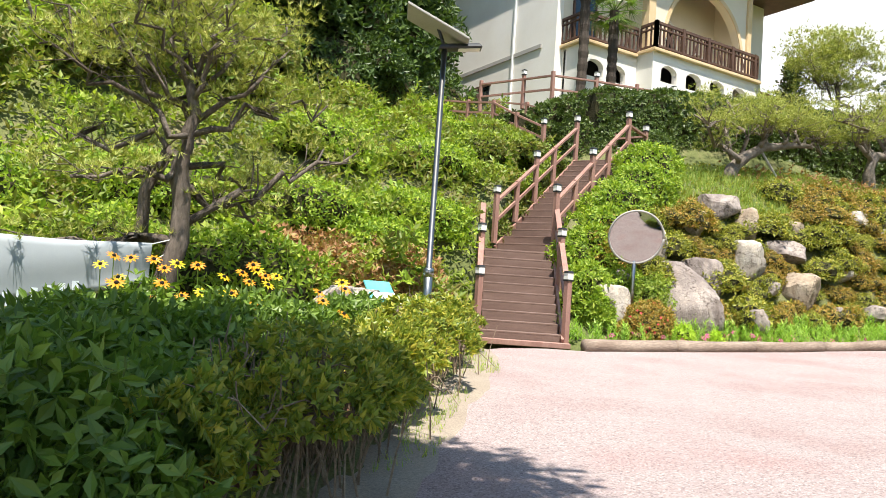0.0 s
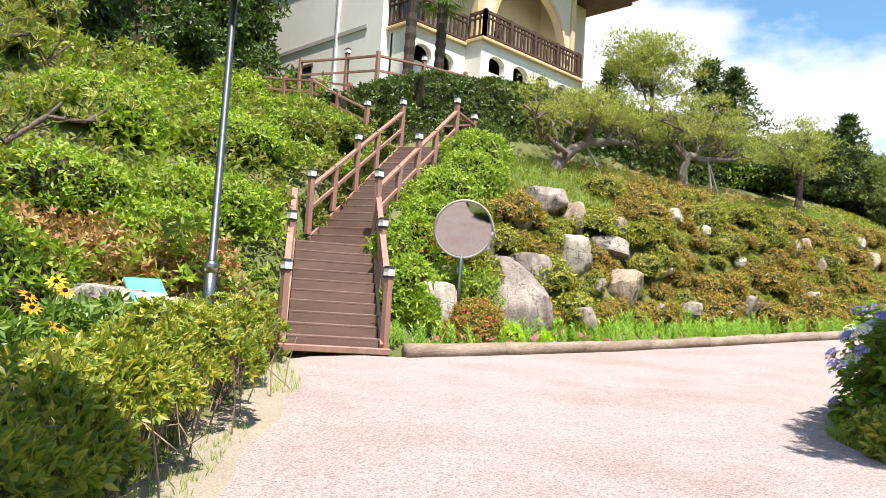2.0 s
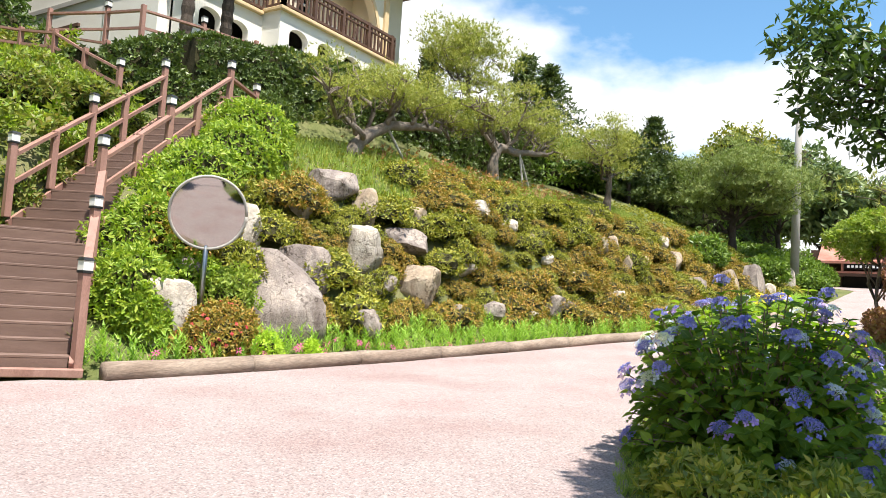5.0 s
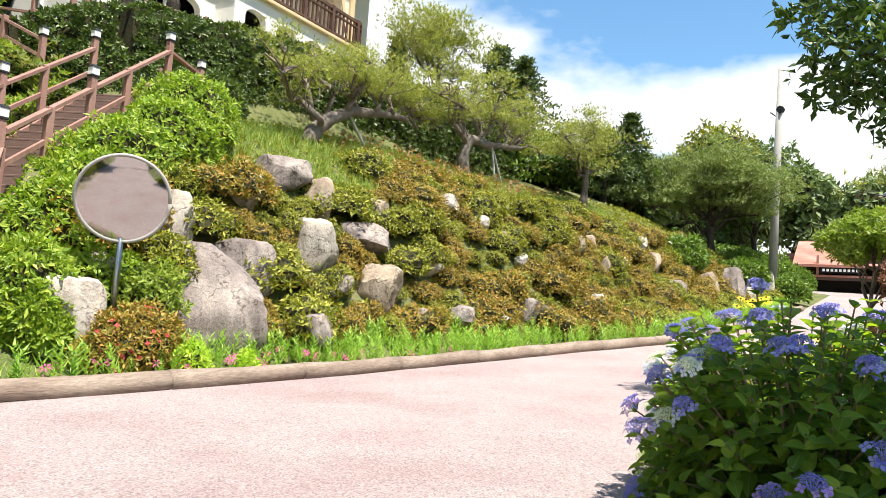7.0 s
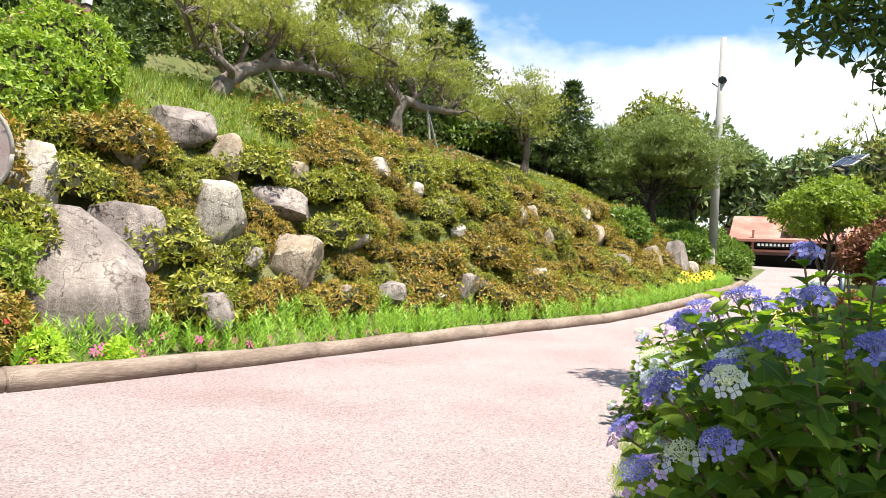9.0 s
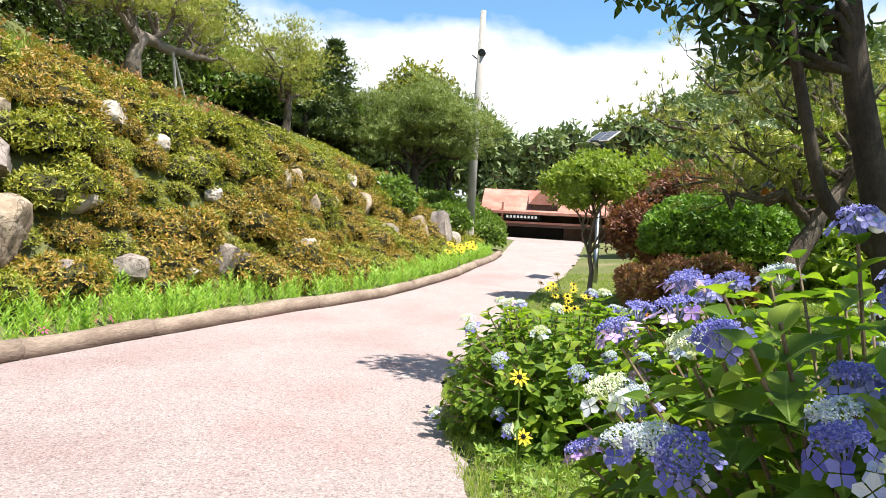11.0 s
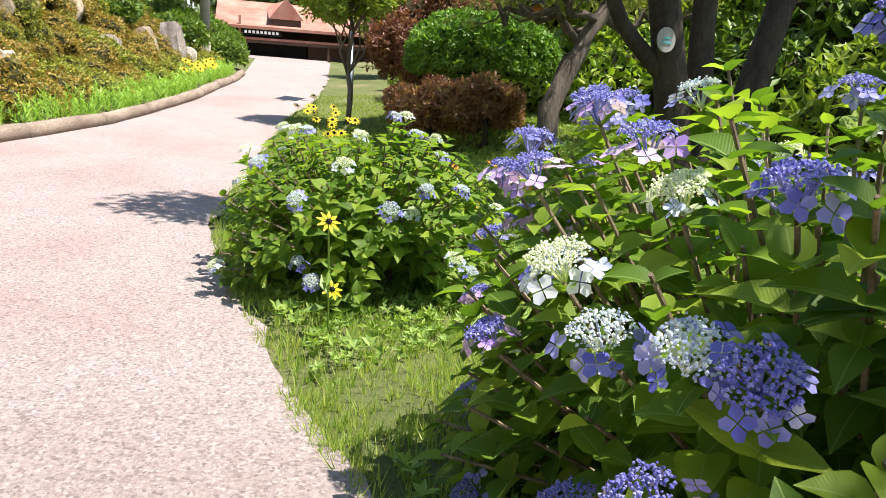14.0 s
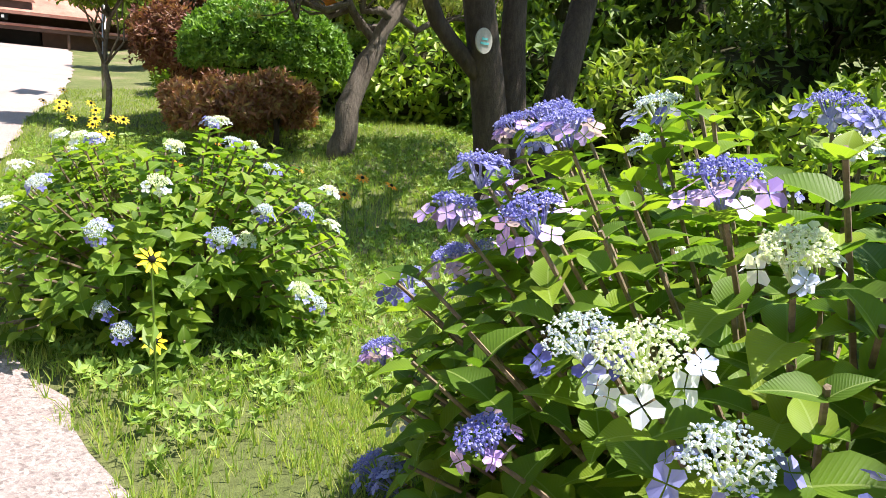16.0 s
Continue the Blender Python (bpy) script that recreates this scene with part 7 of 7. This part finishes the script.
EYE_ME.materials[1] = M_DARK


def coneflower(x, y, z, h, me, seed, label, s=1.0, tilt=(30, 0), leaves=True, base=None):
    rng = np.random.default_rng(seed)
    z0 = land1(x, y) if base is None else base
    ob = thing("coneflower", label, "flower", (x, y, z0), group="coneflowers")
    g = Geo()
    dx, dy = rng.normal(size=2) * 0.04
    tube(g, [(0, 0, -0.02), (dx * 0.5, dy * 0.2, h * 0.5), (dx, dy, h)], 0.005, 5)
    part("stem", g.mesh("stem"), F_TREE, ob)
    if leaves:
        g = Geo()
        k = 7
        p = np.stack([np.full(k, dx * 0.5), np.full(k, dy * 0.4), np.linspace(0.05, h * 0.7, k)], 1)
        scatter(g, LEAF[0], LEAF[1], p, frames(np.tile((0, 0, 1.0), (k, 1)) + 0.6 * rng.normal(size=(k, 3)), rng), 0.12 * rng.uniform(0.6, 1.2, k))
        part("foliage", g.mesh("foliage"), F_TREE, ob)
    hd = new("petals", me)
    hd.parent = ob
    hd.matrix_local = pose(dx, dy, h, tilt[0], tilt[1], rng.uniform(-40, 40)) @ Matrix.Diagonal((s, s, s, 1))
    ey = new("eye", EYE_ME)
    ey.parent = hd
    return ob


for i, (x, y, z) in enumerate([(12.5, 3.82, 0.81), (12.76, 3.8, 0.42)]):
    coneflower(x, y, z, z - land1(x, y), DAISY_Y, 800 + i, "yellow coneflower with dark eye at the foot of a hydrangea", 1.05, (20, -45))
rng = np.random.default_rng(97)
for i in range(34):
    x, y = rng.uniform(0.9, 3.2), rng.uniform(6.2, 7.7)
    coneflower(x, y, 0, rng.uniform(0.45, 0.85), DAISY_Y if i % 3 == 0 else DAISY_O, 820 + i, "orange-yellow coneflower in the shaded flower bed", 1.25, (35, 0))
for i in range(16):
    x, y = rng.uniform(18.5, 24.5), rng.uniform(2.6, 3.4)
    coneflower(x, y, 0, rng.uniform(0.3, 0.55), DAISY_Y, 860 + i, "yellow coneflower on the lawn's edge", 1.4, (10, -40))
for i in range(14):
    x, y = rng.uniform(14.5, 17.5), rng.uniform(1.4, 2.8)
    coneflower(x, y, 0, rng.uniform(0.3, 0.5), DAISY_O, 880 + i, "orange coneflower in the shade on the lawn", 1.1, (10, -30))
for i in range(18):
    x = rng.uniform(29, 32.5)
    y = np.interp(x, NX, NY) + rng.uniform(0.35, 0.9)
    coneflower(x, y, 0, rng.uniform(0.35, 0.6), DAISY_Y, 900 + i, "yellow coneflower in the border by the kerb", 2.0, (15, -40))

pts = on_land(220, 9.3, 16.5, 8.5, 10.4, rng, lambda x, y: (y - np.interp(x, NX, NY) > 0.22) & (y - np.interp(x, NX, NY) < 0.6))
pts = pts[:80]
PK = daisy_mesh("pink_petals", 0.062, 6, P_PINK)
for i, p in enumerate(pts):
    ob = thing("petunia", "magenta flower in the border behind the kerb", "flower", tuple(p), group="magenta border flowers")
    g = Geo()
    h = rng.uniform(0.12, 0.26)
    tube(g, [(0, 0, -0.02), (0, 0, h)], 0.004, 4)
    part("stem", g.mesh("stem"), F_COSMOS, ob)
    f = new("petals", PK)
    f.parent = ob
    f.matrix_local = pose(0, 0, h, rng.uniform(20, 60), 0, rng.uniform(-60, 40))

# lime shrublets and red-flowered azalea by the great rock
for i, (x, y, s) in enumerate([(11.45, 9.3, 0.27), (12.1, 9.1, 0.18)]):
    shrub("lime_shrub", F_LIME, x, y, land1(x, y), (s * 0.7, s * 0.7, s * 1.25), 500, 0.05, 930 + i, "small lime-yellow conical shrub behind the kerb", group="lime shrubs")
shrub("flowering_azalea", F_AZAO, 11.0, 9.85, 0.35, (0.66, 0.4, 0.6), 1900, 0.06, 940, "russet azalea dotted with red flowers beside a boulder")
rng = np.random.default_rng(98)
d = ball_points(60, rng, 0.0)
g = Geo()
scatter(g, PET_V, PET_F, d * np.array((0.67, 0.42, 0.61)) + np.array((11.0, 9.85, 0.53)), frames(d, rng), np.full(60, 0.03))
tagged(part("azalea_blossoms", g.mesh("azalea_blossoms"), P_REDF), "red blossoms scattered over the azalea", "flowers", kind="stuff")

shrub("leafy_shrub", F_MAPLE, 11.45, 10.25, 1.05, (0.5, 0.36, 0.48), 800, 0.075, 945, "pale green leafy shrub under the traffic mirror", group="shrubs beside the stairs", with_core=0.6, depth=0.6, lump=0.35)
shrub("leafy_shrub", F_AZA, 12.0, 10.75, 1.5, (0.55, 0.4, 0.45), 900, 0.07, 946, "olive leafy shrub behind a great boulder", group="shrubs beside the stairs")
shrub("leafy_shrub", F_BUSH, 11.2, 10.75, 1.1, (0.6, 0.4, 0.6), 1000, 0.08, 947, "bright green leafy shrub behind the traffic mirror", group="shrubs beside the stairs")

# ---- banner and small sign on the left ----
ban = thing("banner", "white cloth banner stretched between trees, faded blue print", "banner")
k = 24
v, q = [], []
for i in range(k + 1):
    t = i / k
    for j in range(9):
        s = j / 8
        x = -2.2 + 3.78 * t
        v.append((x, 8.1 + 0.03 * math.sin(t * 9) + 0.02 * math.sin(s * 5 + t * 4), 1.27 + 0.08 * t - s * (0.82 - 0.4 * t * t) + 0.01 * math.sin(t * 14)))
for i in range(k):
    for j in range(8):
        q.append((i * 9 + j, (i + 1) * 9 + j, (i + 1) * 9 + j + 1, i * 9 + j + 1))
me = Geo().add(v, q).mesh("cloth", True)
cl = part("cloth", me, M_BANNER, ban)
so = cl.modifiers.new("thickness", "SOLIDIFY")
so.thickness = 0.004
for a, b2 in (((1.58, 8.1, 1.35), (1.8, 8.25, 1.42)), ((1.58, 8.1, 0.95), (1.75, 8.3, 1.0)), ((1.58, 8.1, 1.15), (1.74, 8.25, 1.25))):
    g = Geo()
    tube(g, [a, b2], 0.006, 5)
    part("cord", g.mesh("cord"), M_WHITE, ban)
for i in range(6):
    g = Geo()
    box(g, (0.06, 0.004, 0.13), Matrix.Translation((0.28 + 0.12 * i, 8.085, 0.63 + 0.03 * i)))
    part("lettering_bar", g.mesh("bar"), P_PALE, ban)
sb = thing("sign_board", "small teal and white notice board leaning by the rocks", "sign", (4.75, 8.75, 0.85), 20)
g = Geo()
box(g, (0.5, 0.02, 0.34), pose(0, 0, 0, -35, 0, 0), 1.0, 0.004)
part("panel", g.mesh("panel"), M_TEAL, sb)
g = Geo()
box(g, (0.44, 0.004, 0.1), pose(0, -0.013, 0.05, -35, 0, 0))
part("white_panel", g.mesh("white_panel"), M_WHITE, sb)
# dark leafy plants in the shaded bed
for i, (x, y, r) in enumerate([(0.9, 4.6, 0.42), (0.0, 3.9, 0.4), (1.7, 5.6, 0.42), (2.6, 6.4, 0.42), (0.6, 5.6, 0.4), (-0.6, 4.6, 0.4), (3.4, 7.2, 0.4), (1.3, 6.6, 0.42), (2.2, 7.2, 0.42), (4.1, 8.0, 0.35), (0.5, 3.6, 0.35), (1.3, 4.4, 0.35), (2.1, 6.2, 0.4), (0.7, 6.9, 0.35), (-0.3, 3.0, 0.42), (0.3, 2.75, 0.42), (0.85, 3.3, 0.4), (-0.9, 3.6, 0.45), (0.1, 3.4, 0.4), (-0.5, 2.4, 0.4), (0.55, 2.45, 0.34)]):
    shrub("border_plant", F_TREE, x, y, land1(x, y), (r, r, r * 1.05), 620, 0.085, 950 + i, "leafy green border plant in the flower bed", group="border plants", with_core=0, lower=-0.3, depth=0.8)
# small shrub clump in front of the hydrangea
for i, (x, y, r) in enumerate([(8.35, 2.55, 0.32), (8.8, 2.75, 0.34), (7.9, 2.0, 0.34), (8.5, 2.0, 0.36), (9.1, 2.1, 0.3)]):
    shrub("low_shrub", F_HEDGEY, x, y, land1(x, y), (r * 1.1, r, r * 0.9), 520, 0.07, 970 + i, "low yellow-green shrub at the lane's edge", group="low shrubs at the edge", with_core=0.6)

# thicket that closes the view under the trees beyond the pole
for i, (x, y, r) in enumerate([(30.5, 13.4, 1.3), (33, 13.8, 1.5), (37.5, 13.8, 1.8), (40, 12, 1.7), (42.5, 11, 1.8), (45, 10.4, 1.9), (48, 9.6, 2.0)]):
    shrub("evergreen_shrub", F_DARK if i % 2 else F_TREE, x, y, land1(x, y) - 0.1, (r * 1.2, r, r * 1.2), 1000, 0.18, 640 + i, "dark evergreen thicket under the trees", group="thicket under the trees")
